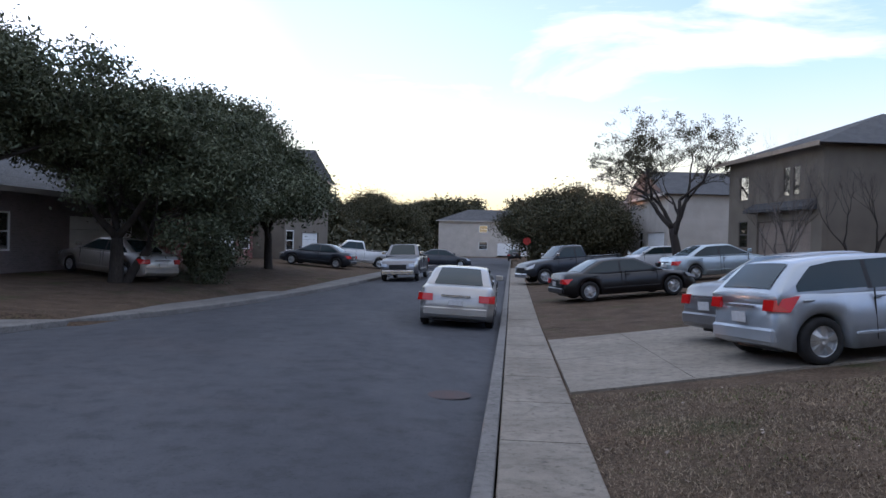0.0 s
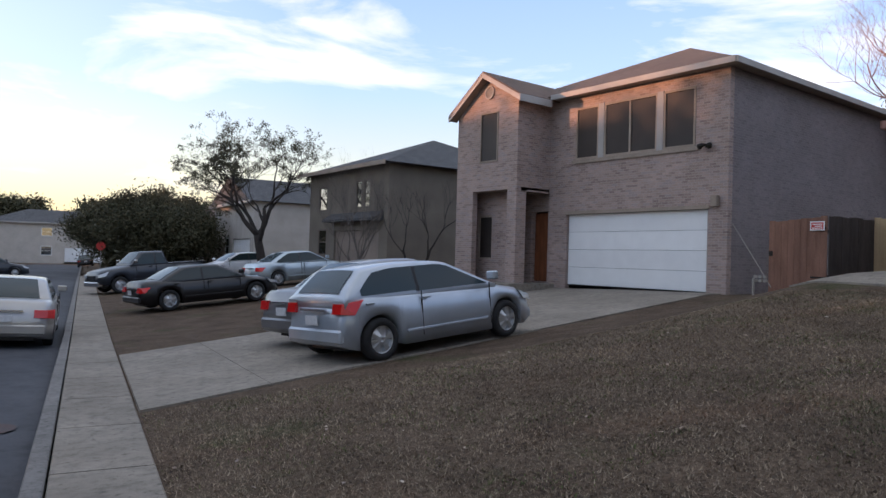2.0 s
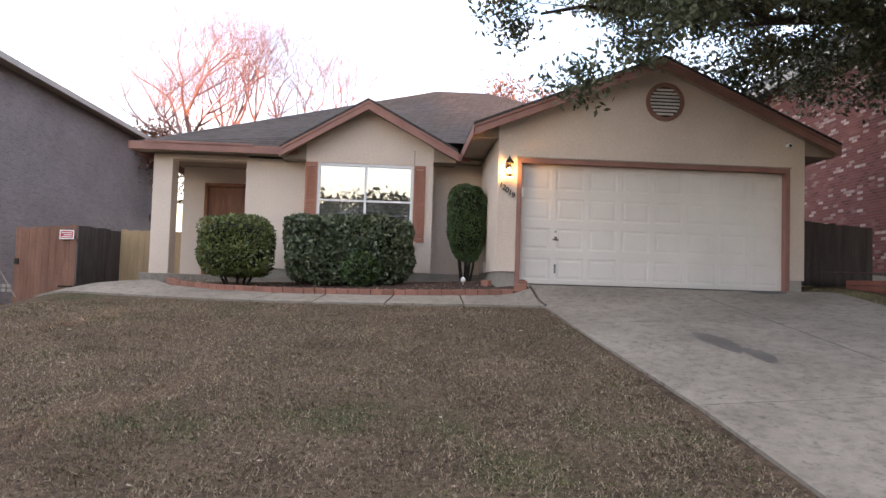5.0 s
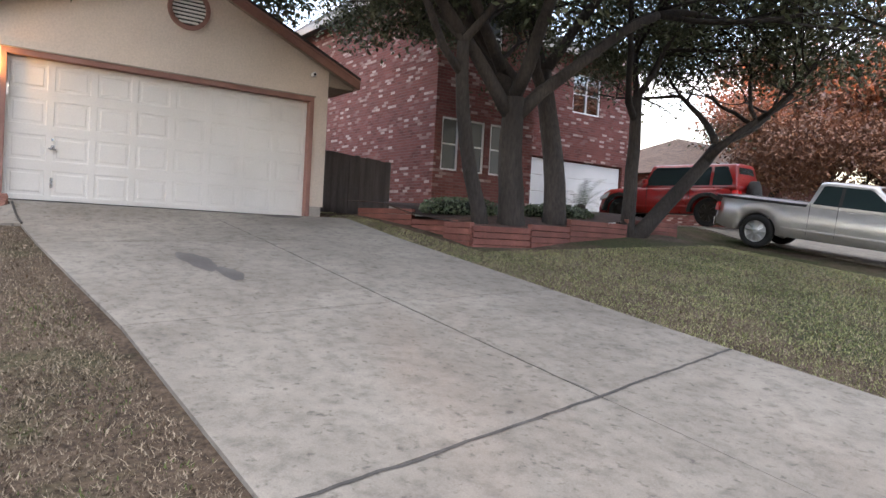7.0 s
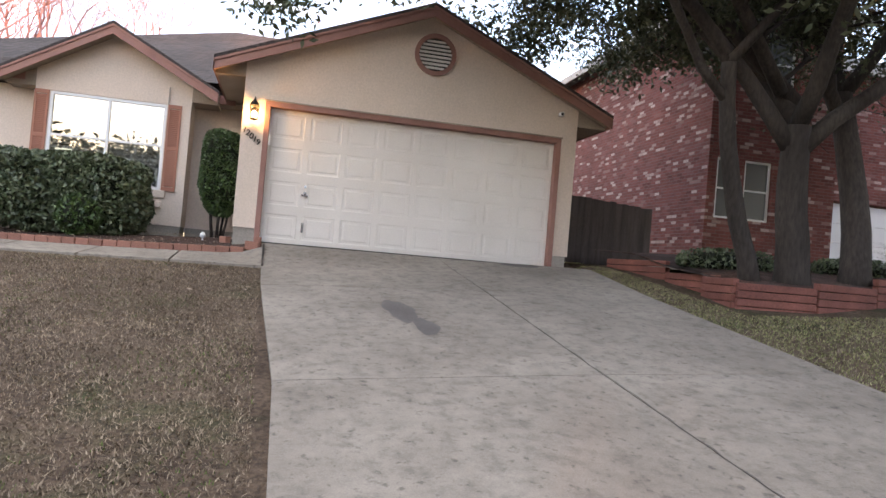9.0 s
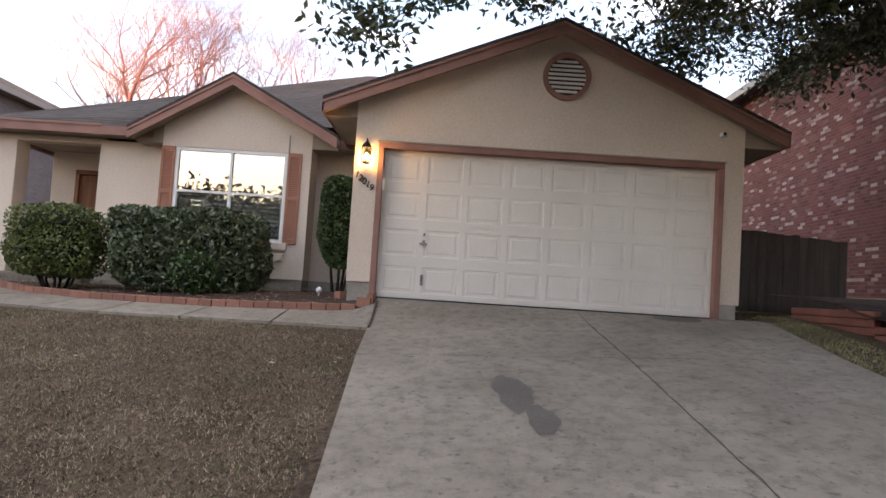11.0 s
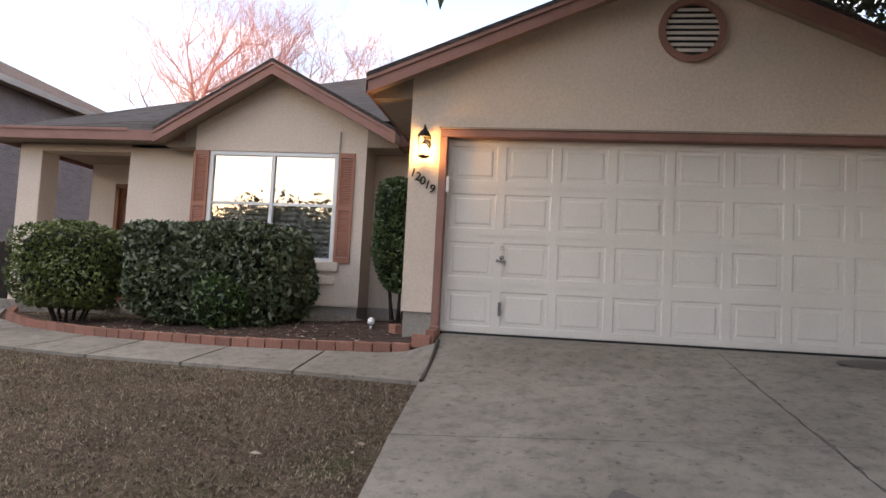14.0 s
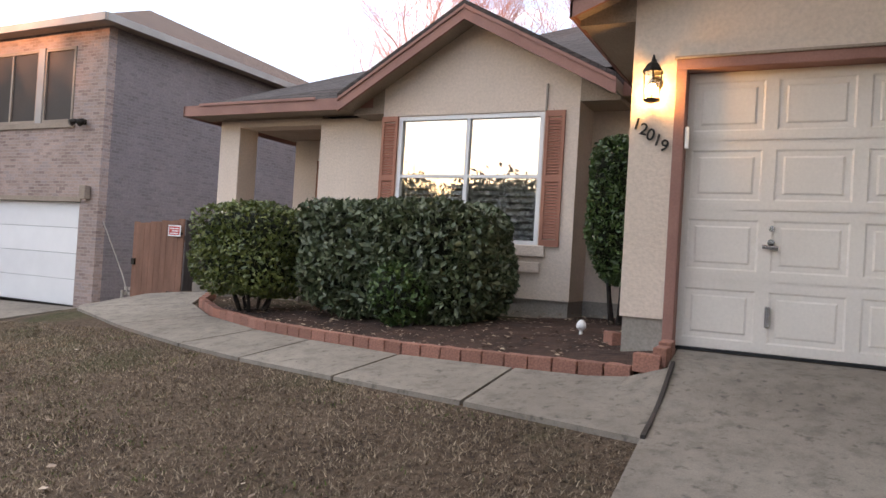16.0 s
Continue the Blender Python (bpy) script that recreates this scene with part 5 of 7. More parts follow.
        box("rub_strip", rw + arch + 0.1, fw - arch - 0.1, side * (W - 0.02), side * (W + 0.012), sill + 0.18, sill + 0.22, paint, root, bev=0.005)
        for wx in (fw, rw):
            build_wheel(root, wx, side * (W - 0.11), wheel_r, 0.20, side, rims)
        # lamps
        bm = bmesh.new()
        zl = float(np.interp(-0.495 * L, tx, tz))
        za, zc = (H * 0.52, H * 0.62) if kind == "hatch" else (H * 0.46, H * 0.57)
        add_prism(bm, [(-L / 2 - 0.012, za), (-L / 2 + 0.02, zc), (-L / 2 + (0.32 if kind == "hatch" else 0.30 if kind == "sedan" else 0.12), zc + (0.045 if kind == "hatch" else 0.0)), (-L / 2 + (0.16 if kind == "hatch" else 0.12), za - 0.02)],
                  lambda p: (p[0], side * W * 0.60, p[1]), lambda p: (p[0], side * (W * (0.86 if p[0] < -L / 2 + 0.1 else 1.0) + 0.006), p[1]))
        part("tail_light", bm, M["tail_lamp"], root, "red plastic tail light")
        bm = bmesh.new()
        add_prism(bm, [(L / 2 + 0.0, H * 0.40), (L / 2 - 0.03, H * 0.47), (L / 2 - 0.42, H * 0.545), (L / 2 - 0.30, H * 0.44)],
                  lambda p: (p[0], side * W * 0.58, p[1]), lambda p: (p[0], side * (W * (0.86 if p[0] > L / 2 - 0.1 else 0.985) + 0.004), p[1]))
        part("headlight", bm, M["head_lamp"], root, "clear headlight")
    # plates, bumpers, grille
    rb = -L / 2
    box("bumper", rb - 0.035, rb + 0.2, -W * 0.84, W * 0.84, H * 0.22, H * 0.36, paint if kind != "pickup" else M["chrome"], root, bev=0.03)
    box("bumper", L / 2 - 0.2, L / 2 + 0.03, -W * 0.84, W * 0.84, H * 0.18, H * 0.30, paint if kind != "pickup" else M["chrome"], root, bev=0.03)
    box("number_plate", rb - 0.045, rb - 0.03, -0.16, 0.16, H * 0.40, H * 0.40 + 0.14, M["plate"], root, "small white number plate")
    box("grille", L / 2 - 0.03, L / 2 + 0.012, -W * 0.45, W * 0.45, H * 0.33, H * 0.45, M["black_plastic"], root)
    box("trim_strip", rb - 0.02, rb + 0.02, -0.35, 0.35, H * 0.54, H * 0.565, M["chrome"], root)
    if kind == "suv":
        spare = thing("spare_wheel")
        spare.parent = root
        bm = bmesh.new()
        add_tube(bm, [(rb - 0.24, 0, H * 0.52), (rb - 0.22, 0, H * 0.52), (rb - 0.05, 0, H * 0.52), (rb - 0.03, 0, H * 0.52)], [wheel_r * 0.8, wheel_r * 0.95, wheel_r * 0.95, wheel_r * 0.8], 20)
        part("tyre", bm, M["tyre"], spare, smooth=True)
        for side in (-1, 1):
            for wx in (fw, rw):
                bm = bmesh.new()
                ring_ = [(wx + r_ * math.cos(a), wheel_r + r_ * math.sin(a)) for r_, rev in ((arch + 0.10, 1), (arch, -1)) for a in list(np.linspace(0, math.pi, 13))[::rev]]
                add_prism(bm, ring_, lambda p: (p[0], side * (W - 0.04), p[1]), lambda p: (p[0], side * (W + 0.10), p[1]))
                part("fender_flare", bm, M["black_plastic"], root, "black plastic fender flare")
    if kind == "pickup":
        bm = bmesh.new()
        for y in (-1, 1):
            add_box(bm, -L / 2 + 0.02, b0 - 0.02, y * W * 0.93, y * W * 0.80, H * 0.64, H * 0.672)
        add_box(bm, -L / 2, -L / 2 + 0.06, -W * 0.86, W * 0.86, H * 0.62, H * 0.672)
        part("bed_rail", bm, M["black_plastic"], root)
        box("bed_floor", -L / 2 + 0.08, b0 - 0.03, -W * 0.78, W * 0.78, H * 0.662, H * 0.668, M["black_plastic"], root)
    return root


def park(name, spot, heading, paint, label, tilt=0.0, **kw):
    """Sets a car with its middle at the spot (x, y), nose toward heading (degrees from +x), resting on the ground there."""
    car = build_car(name, paint, label, **kw)
    x, y = spot
    h = radians(heading)
    d = 1.3
    zf, zb = ground_top(x + d * math.cos(h), y + d * math.sin(h)), ground_top(x - d * math.cos(h), y - d * math.sin(h))
    zl, zr = ground_top(x - 0.7 * math.sin(h), y + 0.7 * math.cos(h)), ground_top(x + 0.7 * math.sin(h), y - 0.7 * math.cos(h))
    fx = Vector((math.cos(h) * 2 * d, math.sin(h) * 2 * d, zf - zb)).normalized()
    sy = Vector((-math.sin(h) * 1.4, math.cos(h) * 1.4, zl - zr)).normalized()
    up = fx.cross(sy).normalized()
    sy = up.cross(fx)
    m = Matrix((fx, sy, up)).transposed().to_4x4()
    car.matrix_basis = Matrix.Translation((x, y, (zf + zb) / 2 + 0.004)) @ m
    return car
# ---------- trees ----------
def grow(rng, start, direction, length, radius, depth, spread, segs, tips, up=0.05, twist=0.25, kids=(2, 4), shrink=0.72, gravity=0.0):
    """Collects limbs as (points, radii) into segs, and twig ends into tips."""
    pts, rad = [Vector(start)], [radius]
    d = Vector(direction).normalized()
    n = 5 if depth > 1 else 4
    for i in range(n):
        d = (d + Vector((rng.gauss(0, twist), rng.gauss(0, twist), rng.gauss(0, twist * 0.6) + up - gravity)) * (0.55)).normalized()
        pts.append(pts[-1] + d * length / n)
        rad.append(radius * (1 - 0.42 * (i + 1) / n))
    segs.append((pts, rad, depth))
    if depth <= 0:
        tips.append((pts[-1], d))
        tips.append((pts[-2], d))
        return
    k = rng.randint(*kids)
    for j in range(k):
        at = rng.choice((3, 4, 5)) if j else n
        at = min(at, n)
        side = Vector((rng.gauss(0, 1), rng.gauss(0, 1), rng.gauss(0.15, 0.55))).normalized()
        nd = (d + side * spread).normalized()
        grow(rng, pts[at], nd, length * shrink * rng.uniform(0.8, 1.2), rad[at] * (0.75 if j else 0.92), depth - 1, spread, segs, tips, up, twist, kids, shrink, gravity)


def leaf_cloud(rng, centres, per, spread, size, flat=0.7):
    """Vertices and faces of many small leaves round the centres."""
    gen = np.random.default_rng(rng.randint(0, 10**6))
    c = np.repeat(np.array([tuple(p) for p in centres]), per, axis=0)
    n = len(c)
    c = c + gen.normal(0, 1, (n, 3)) * np.array([spread, spread, spread * flat])
    a = gen.normal(0, 1, (n, 3))
    a /= np.linalg.norm(a, axis=1)[:, None]
    b = np.cross(a, gen.normal(0, 1, (n, 3)))
    b /= np.linalg.norm(b, axis=1)[:, None]
    s = size * gen.uniform(0.6, 1.3, (n, 1))
    v = np.stack([c - a * s, c - b * s * 0.42 + a * s * 0.1, c + a * s, c + b * s * 0.42 + a * s * 0.1], 1).reshape(-1, 3)
    return v, np.arange(4 * n).reshape(-1, 4)


def fast_mesh(name, v, f, material):
    me = bpy.data.meshes.new(name)
    me.vertices.add(len(v))
    me.vertices.foreach_set("co", np.asarray(v, np.float32).ravel())
    k = f.shape[1]
    me.loops.add(f.size)
    me.loops.foreach_set("vertex_index", f.ravel().astype(np.int32))
    me.polygons.add(len(f))
    me.polygons.foreach_set("loop_start", np.arange(0, f.size, k, dtype=np.int32))
    me.update(calc_edges=True)
    me.materials.append(material)
    return me


def limbs_mesh(bm, segs, least=0.0):
    for pts, rad, depth in segs:
        if rad[0] > least:
            add_tube(bm, pts, rad, 9 if rad[0] > 0.09 else 6 if rad[0] > 0.03 else 3)


def tree(name, x, y, label, seed, trunks, depth, length, radius, bark, leaf=None, per=40, spread=0.35, size=0.07, z=None, up=0.05, fork=0.7, kids=(2, 4), shrink=0.72, twist=0.25, category="tree", first=1.0, gravity=0.0, floor=None, limbs=()):
    """A tree of tapered limbs. trunks: list of (dx, dy, leaning direction, height of the first fork, radius)."""
    rng = random.Random(seed)
    base = ground_top(x, y) if z is None else z
    root = thing(name, x, y, base, label=label, category=category)
    segs, tips = [], []
    for dx, dy, lean, tall, rad in trunks:
        p0 = Vector((dx, dy, -0.25))
        pts, rads, d = [p0], [rad * 1.35], Vector(lean).normalized()
        for i in range(6):
            d = (d + Vector((rng.gauss(0, 0.06), rng.gauss(0, 0.06), 0.02))).normalized()
            pts.append(pts[-1] + d * (tall + 0.25) / 6)
            rads.append(rad * (1.08 - 0.05 * i))
        segs.append((pts, rads, depth + 1))
        n = rng.randint(max(kids[0], 2), kids[1])
        for j in range(n):
            a = j * 2 * math.pi / n + rng.uniform(-0.4, 0.4)
            nd = (d + Vector((math.cos(a), math.sin(a), 0.12)) * fork).normalized()
            grow(rng, pts[-1 if j % 2 == 0 else -2], nd, length * first * rng.uniform(0.85, 1.15), rads[-1] * 0.72, depth, fork, segs, tips, up, twist, kids, shrink, gravity)
    long_tips = []
    for pts, r0, r1 in limbs:
        pts = [Vector(p) - Vector((x, y, base)) for p in pts]
        n = len(pts) - 1
        rads = [r0 + (r1 - r0) * i / n for i in range(n + 1)]
        segs.append((pts, rads, depth + 1))
        for i in range(1, n + 1):
            for k in range(2):
                nd = ((pts[i] - pts[i - 1]).normalized() + Vector((rng.gauss(0, 0.8), rng.gauss(0, 0.8), rng.gauss(0.0, 0.5)))).normalized()
                grow(rng, pts[i].lerp(pts[i - 1], rng.random()), nd, 0.62, rads[i] * 0.5, 2, 0.8, segs, long_tips, 0.0, 0.3, (2, 3), 0.72)
    if floor is not None:
        low, high = floor if isinstance(floor, tuple) else (floor, floor)
        lift = lambda p: low + (high - low) * min(max((p.y - 1.0) / 3.0, 0.0), 1.0)
        tips = [t for t in tips if t[0].z > lift(t[0])]
        segs = [s for s in segs if s[2] >= depth or min(p.z - lift(p) for p in s[0][1:]) > -0.3 * (s[2] > 1)]
    for kind, chosen in (("trunk", [s for s in segs if s[2] >= depth]), ("branchwork", [s for s in segs if s[2] < depth])):
        if not chosen:
            continue
        if kind == "trunk" and name.endswith("oak"):
            for seg in chosen:
                bm = bmesh.new()
                limbs_mesh(bm, [seg])
                part("trunk" if seg[2] > depth and seg[0][0].z < 0.5 else "limb", bm, bark, root, smooth=True)
            continue
        bm = bmesh.new()
        limbs_mesh(bm, chosen)
        part(kind, bm, bark, root, smooth=True)
    if leaf and per:
        v, f = leaf_cloud(rng, [t[0] for t in tips], per, spread, size)
        if long_tips:
            v2, f2 = leaf_cloud(rng, [t[0] for t in long_tips], 85, 0.19, size * 0.8)
            v, f = np.concatenate([v, v2]), np.concatenate([f, f2 + len(v)])
        link_mesh("crown", fast_mesh("crown", v, f, leaf), root)
    return root, tips

# ---------- simple houses along the street ----------
def street_house(name, label, u, v, rz, width, depth, height, wall_mat, roof_mat, garage=None, windows=(), gable=False, rise=2.2, z=None, eave=0.45, paint=None, frame_mat=None, awning=None):
    """A box house: its front faces local -x, its left front corner lies at (u, v) of the street's grid."""
    x, y = xy_of(u, v)
    zz = ground_z(x, y) if z is None else z
    h = thing(name, x, y, zz, rz, label, "house")
    holes = [(a, b_, c, d_) for a, b_, c, d_ in windows]
    if garage:
        holes.append((garage[0], garage[0] + garage[1], -1.0, 2.2))
    bm = bmesh.new()
    wall_panels(bm, 0, width, -1.5, height, 0, 0.2, holes)
    part("wall", bm, wall_mat, h)
    bm = bmesh.new()
    add_box(bm, 0.2, depth, 0, 0.2, -1.5, height)
    add_box(bm, 0.2, depth, width - 0.2, width, -1.5, height)
    add_box(bm, depth - 0.2, depth, 0.2, width - 0.2, -1.5, height)
    part("wall", bm, wall_mat, h)
    if garage:
        garage_door(h, 0.1, garage[0] + 0.02, garage[0] + garage[1] - 0.02, 0.05, 2.18, 1, 4, paint or M["white"], panels=False, hardware=False)
    if awning:
        bm = bmesh.new()
        add_prism(bm, [(0.0, awning[2] + 0.35), (-0.55, awning[2]), (-0.55, awning[2] - 0.12), (0.0, awning[2] - 0.12)], lambda p: (p[0], awning[0], p[1]), lambda p: (p[0], awning[1], p[1]))
        part("awning", bm, roof_mat, h)
    for a, b_, c, d_ in windows:
        sash_window(h, 0.02, a, b_, c, d_, frame_mat or M["white"], M["pane_dark"], rails=((c + d_) / 2,), w=0.07)
    e = eave
    bm = bmesh.new()
    if gable:
        p = ((-e, -e, height), (-e, width + e, height), (depth + e, width + e, height), (depth + e, -e, height), (-e, width / 2, height + rise), (depth + e, width / 2, height + rise))
        fs = ((0, 4, 5, 3), (1, 2, 5, 4), (0, 1, 4), (2, 3, 5), (3, 2, 1, 0))
    else:
        k = min(width, depth) / 2
        p = ((-e, -e, height), (-e, width + e, height), (depth + e, width + e, height), (depth + e, -e, height), (depth / 2, k, height + rise), (depth / 2, max(width - k, k + 0.2), height + rise))
        fs = ((0, 1, 5, 4), (1, 2, 5), (2, 3, 4, 5), (3, 0, 4), (3, 2, 1, 0))
    vs = [bm.verts.new(q) for q in p]
    for f in fs:
        bm.faces.new([vs[i] for i in f])
    part("roof", bm, roof_mat, h)
    box("fascia", -e - 0.04, -e, -e, width + e, height - 0.14, height + 0.06, M["fascia_white"] if wall_mat is not M["tan_siding"] else M["soffit"], h)
    return h


street_house("tan_house", "tan two-storey house with dark hip roof behind bare trees", 13.15, 31.4, -2, 8.4, 11, 5.35, M["tan_siding"], M["shingle_grey"], garage=(0.8, 4.6), windows=((1.7, 2.35, 3.3, 4.7), (2.5, 3.15, 3.3, 4.7), (6.3, 7.3, 3.3, 4.6), (6.3, 7.3, 0.9, 2.3)), z=0.95, eave=0.55, paint=M["tan_brick"], frame_mat=M["trim_dark"], awning=(0.4, 5.8, 2.75))
street_house("white_gabled_house", "cream house with white garage door and grey roof", 11.6, 54.0, -6, 11, 10, 5.0, M["cream_siding"], M["shingle_grey"], garage=(0.8, 4.6), windows=((6.5, 7.6, 0.9, 2.3),), gable=True, z=0.75)
street_house("far_brick_house", "far low brown brick house beyond the bare oak", 10.2, 67, -6, 12, 10, 3.6, M["tan_brick"], M["shingle_brown"], garage=(1.0, 4.6), windows=((7.5, 8.8, 0.9, 2.3),), gable=True, z=0.5)
street_house("end_house", "two-storey cream house closing the end of the street", 4.5, 124, 79 + 1, 17, 10, 5.9, M["cream_siding"], M["shingle_grey"], garage=(1.6, 5.2), windows=((2.5, 4.0, 3.9, 5.2), (8.5, 10.0, 3.9, 5.2), (8.5, 10.0, 1.0, 2.4)), z=-0.3)
street_house("far_side_house", "low house with white garage door behind live oaks", -17.4, 33.2, 168.5, 13, 10, 3.0, M["brick_side"], M["shingle_grey"], garage=(1.2, 4.9), windows=((9.5, 11.2, 0.8, 2.2),), z=0.3)
street_house("far_side_house", "dark red low house behind live oaks", -17.6, 48.0, 168.5, 13, 10, 3.1, M["brick_red"], M["shingle_grey"], garage=(3.0, 4.6), windows=((0.6, 2.4, 0.7, 2.2),), z=0.3)
street_house("far_side_house", "grey two-storey house with cream garage", -16.0, 62.0, 168.5, 12, 10, 6.6, M["tan_siding"], M["shingle_grey"], garage=(3.0, 4.6), windows=((9.8, 11.6, 0.8, 2.3), (3.4, 4.6, 3.6, 5.0)), gable=True, z=0.1)

# ---------- parked cars ----------
park("hatchback", (7.0, 9.1), 4, M["paint_silver_blue"], "silver blue five-door hatchback on the neighbour's driveway", kind="hatch", length=4.05, width=1.72, height=1.44, wheel_r=0.32)
park("grey_sedan", (7.7, 11.1), 5, M["paint_grey"], "dark grey sedan beside the silver hatchback", length=4.6)
park("street_sedan", xy_of(-1.08, 19.3), 78.5, M["paint_pewter"], "silver sedan parked at the kerb", length=4.8, width=1.83)
park("black_coupe", (8.1, 22.4), 3, M["paint_black"], "black two-door coupe on a driveway", length=4.5, height=1.32)
park("dark_pickup", (9.4, 33.2), 188, M["paint_darkblue"], "dark pickup nose out on a driveway", kind="pickup", length=4.9, height=1.75, width=1.85, wheel_r=0.36)
park("white_sedan", (16.2, 39.5), 186, M["paint_white"], "white sedan on a far driveway", length=4.8)
park("blue_sedan", (14.6, 28.6), 3, M["paint_lightblue"], "pale blue sedan beyond the black coupe", length=4.7)
park("beige_sedan", (-9.6, 27.2), 146, M["paint_beige"], "beige sedan under the live oaks", length=4.8)
park("dark_sedan", xy_of(-12.0, 44.5), 165, M["paint_darkblue"], "dark sedan on the far side driveway", length=4.6)
park("white_pickup", xy_of(-10.6, 48.5), 185, M["paint_white"], "white pickup on the far side driveway", kind="pickup", length=5.5, width=1.9, height=1.8, wheel_r=0.37)
park("grey_pickup", xy_of(-5.3, 37.5), -101.5, M["paint_grey"], "dark grey pickup at the far kerb facing this way", kind="pickup", length=5.4, width=1.9, height=1.85, wheel_r=0.37)
park("far_sedan", xy_of(-5.4, 58), -5, M["paint_darkblue"], "dark sedan crossing the end of the street", length=4.6)
park("far_car", xy_of(0.6, 100), 80, M["paint_black"], "dark car before the end house", length=4.6)
park("off_roader", (13.7, -20.2), 12, M["paint_red"], "red boxy off-road vehicle with black wheels", kind="suv", length=4.3, width=1.85, height=1.80, wheel_r=0.40, rims="rim_black")
park("silver_pickup", (8.0, -18.75), 191, M["paint_silver"], "silver crew-cab pickup on the far driveway", kind="pickup", length=5.5, width=1.88, height=1.68, wheel_r=0.39)

# ---------- trees ----------
tree("live_oak", -8.9, 25.0, "dark spreading live oak at the street", 11, [(0, 0, (0.1, 0, 1), 1.5, 0.24), (0.15, 0.1, (0.6, 0.3, 1), 1.7, 0.17)], 4, 1.8, 0.2, M["bark"], M["leaf_oak"], per=85, spread=0.3, size=0.075, up=0.05, fork=0.95, kids=(3, 4), shrink=0.76)
tree("live_oak", -12.9, 22.0, "dark live oak beside the white garage", 14, [(0, 0, (0.1, 0, 1), 1.9, 0.24)], 4, 1.9, 0.2, M["bark"], M["leaf_oak"], per=85, spread=0.32, size=0.08, up=0.05, fork=0.95, kids=(3, 4), shrink=0.76)
tree("live_oak", -7.9, 34.2, "dark dense live oak beside the street", 12, [(0, 0, (0.0, 0, 1), 2.0, 0.26), (0.4, -0.5, (0.2, -0.2, 1), 2.1, 0.2)], 4, 2.05, 0.2, M["bark"], M["leaf_oak"], per=85, spread=0.36, size=0.09, up=0.05, fork=0.95, kids=(3, 4), shrink=0.76)
tree("live_oak", -5.6, 38.6, "dark live oak further down the street", 13, [(0, 0, (0.0, 0, 1), 1.9, 0.22)], 4, 1.45, 0.2, M["bark"], M["leaf_oak"], per=55, spread=0.5, size=0.12, up=0.05, fork=0.95, kids=(3, 4), shrink=0.76)
tree("bare_oak", 16.8, 37.0, "sparse oak with a leaning trunk", 21, [(0, 0, (-0.2, 0.1, 1), 2.4, 0.26)], 5, 2.15, 0.2, M["bark"], M["leaf_far"], per=11, spread=0.10, size=0.06, up=0.02, fork=0.85, kids=(2, 4), shrink=0.78)
tree("crepe_myrtle", 14.3, 23.5, "bare many-stemmed crepe myrtle", 22, [(0, 0, (0.1, 0.2, 1), 1.2, 0.05), (0.1, 0, (-0.2, -0.1, 1), 1.3, 0.05), (0, 0.2, (0.2, -0.3, 1), 1.1, 0.045), (-0.1, 0.1, (-0.3, 0.3, 1), 1.1, 0.04), (0.2, 0.3, (0.4, 0.1, 1), 1.1, 0.04)], 4, 1.15, 0.05, M["bark_grey"], None, fork=0.4, kids=(2, 4), shrink=0.8, up=0.2)
tree("crepe_myrtle", 14.9, 20.3, "bare small tree against the tan house", 23, [(0, 0, (0.1, -0.3, 1), 1.5, 0.06), (0.1, 0, (-0.3, 0.2, 1), 1.4, 0.05)], 4, 0.9, 0.05, M["bark"], None, fork=0.5, kids=(2, 3), shrink=0.8, up=0.2)
tree("bare_tree", 28, 6.6, "tall bare tree catching pink light", 31, [(0, 0, (0, 0.05, 1), 4.4, 0.22), (0.2, -2.6, (0, -0.1, 1), 4.2, 0.18), (0.1, -1.2, (0, 0.02, 1), 4.0, 0.15)], 6, 2.3, 0.2, M["bark_sunset"], None, fork=0.75, kids=(2, 4), shrink=0.74, up=0.1, twist=0.22)
tree("rust_tree", 29, 10.0, "rust-leaved tree behind the houses", 33, [(0, 0, (0, 0, 1), 2.6, 0.16)], 4, 1.35, 0.2, M["bark"], M["leaf_rust"], per=30, spread=0.4, size=0.09, fork=0.9, kids=(2, 3), shrink=0.76)
tree("rust_tree", 31, -3.5, "rust-leaved treetop behind the roof", 34, [(0, 0, (0, 0, 1), 4.3, 0.16)], 4, 1.5, 0.2, M["bark"], M["leaf_rust"], per=24, spread=0.35, size=0.09, fork=0.9, kids=(2, 3), shrink=0.76)
tree("front_oak", 9.25, -10.0, "multi-trunk live oak rising from a red timber planter", 41, [(0.1, 0.6, (-0.02, 0.22, 1), 2.9, 0.12), (0.0, 0.05, (0.0, 0.06, 1), 2.1, 0.21), (0.0, -0.95, (0.02, -0.16, 1), 2.9, 0.19)], 4, 3.1, 0.2, M["bark"], M["leaf_oak"], per=90, spread=0.29, size=0.066, up=0.03, fork=1.0, kids=(3, 4), shrink=0.77, z=2.05, floor=(3.05, 4.0),
     limbs=(([(9.25, -9.9, 4.4), (9.6, -8.8, 5.6), (10.3, -7.4, 6.3), (10.9, -6.2, 6.8), (11.1, -5.2, 6.5), (10.9, -4.2, 6.4), (10.4, -3.3, 6.2), (10.0, -2.6, 5.9)], 0.11, 0.02), ([(9.3, -9.6, 4.6), (8.9, -8.3, 6.0), (9.2, -6.9, 6.7), (9.3, -5.6, 6.7), (9.1, -4.5, 6.4), (8.8, -3.5, 6.0), (8.5, -2.6, 5.6)], 0.10, 0.02), ([(9.4, -9.5, 4.8), (10.5, -8.6, 6.2), (11.3, -7.6, 6.6), (11.6, -6.8, 6.7)], 0.08, 0.02)))
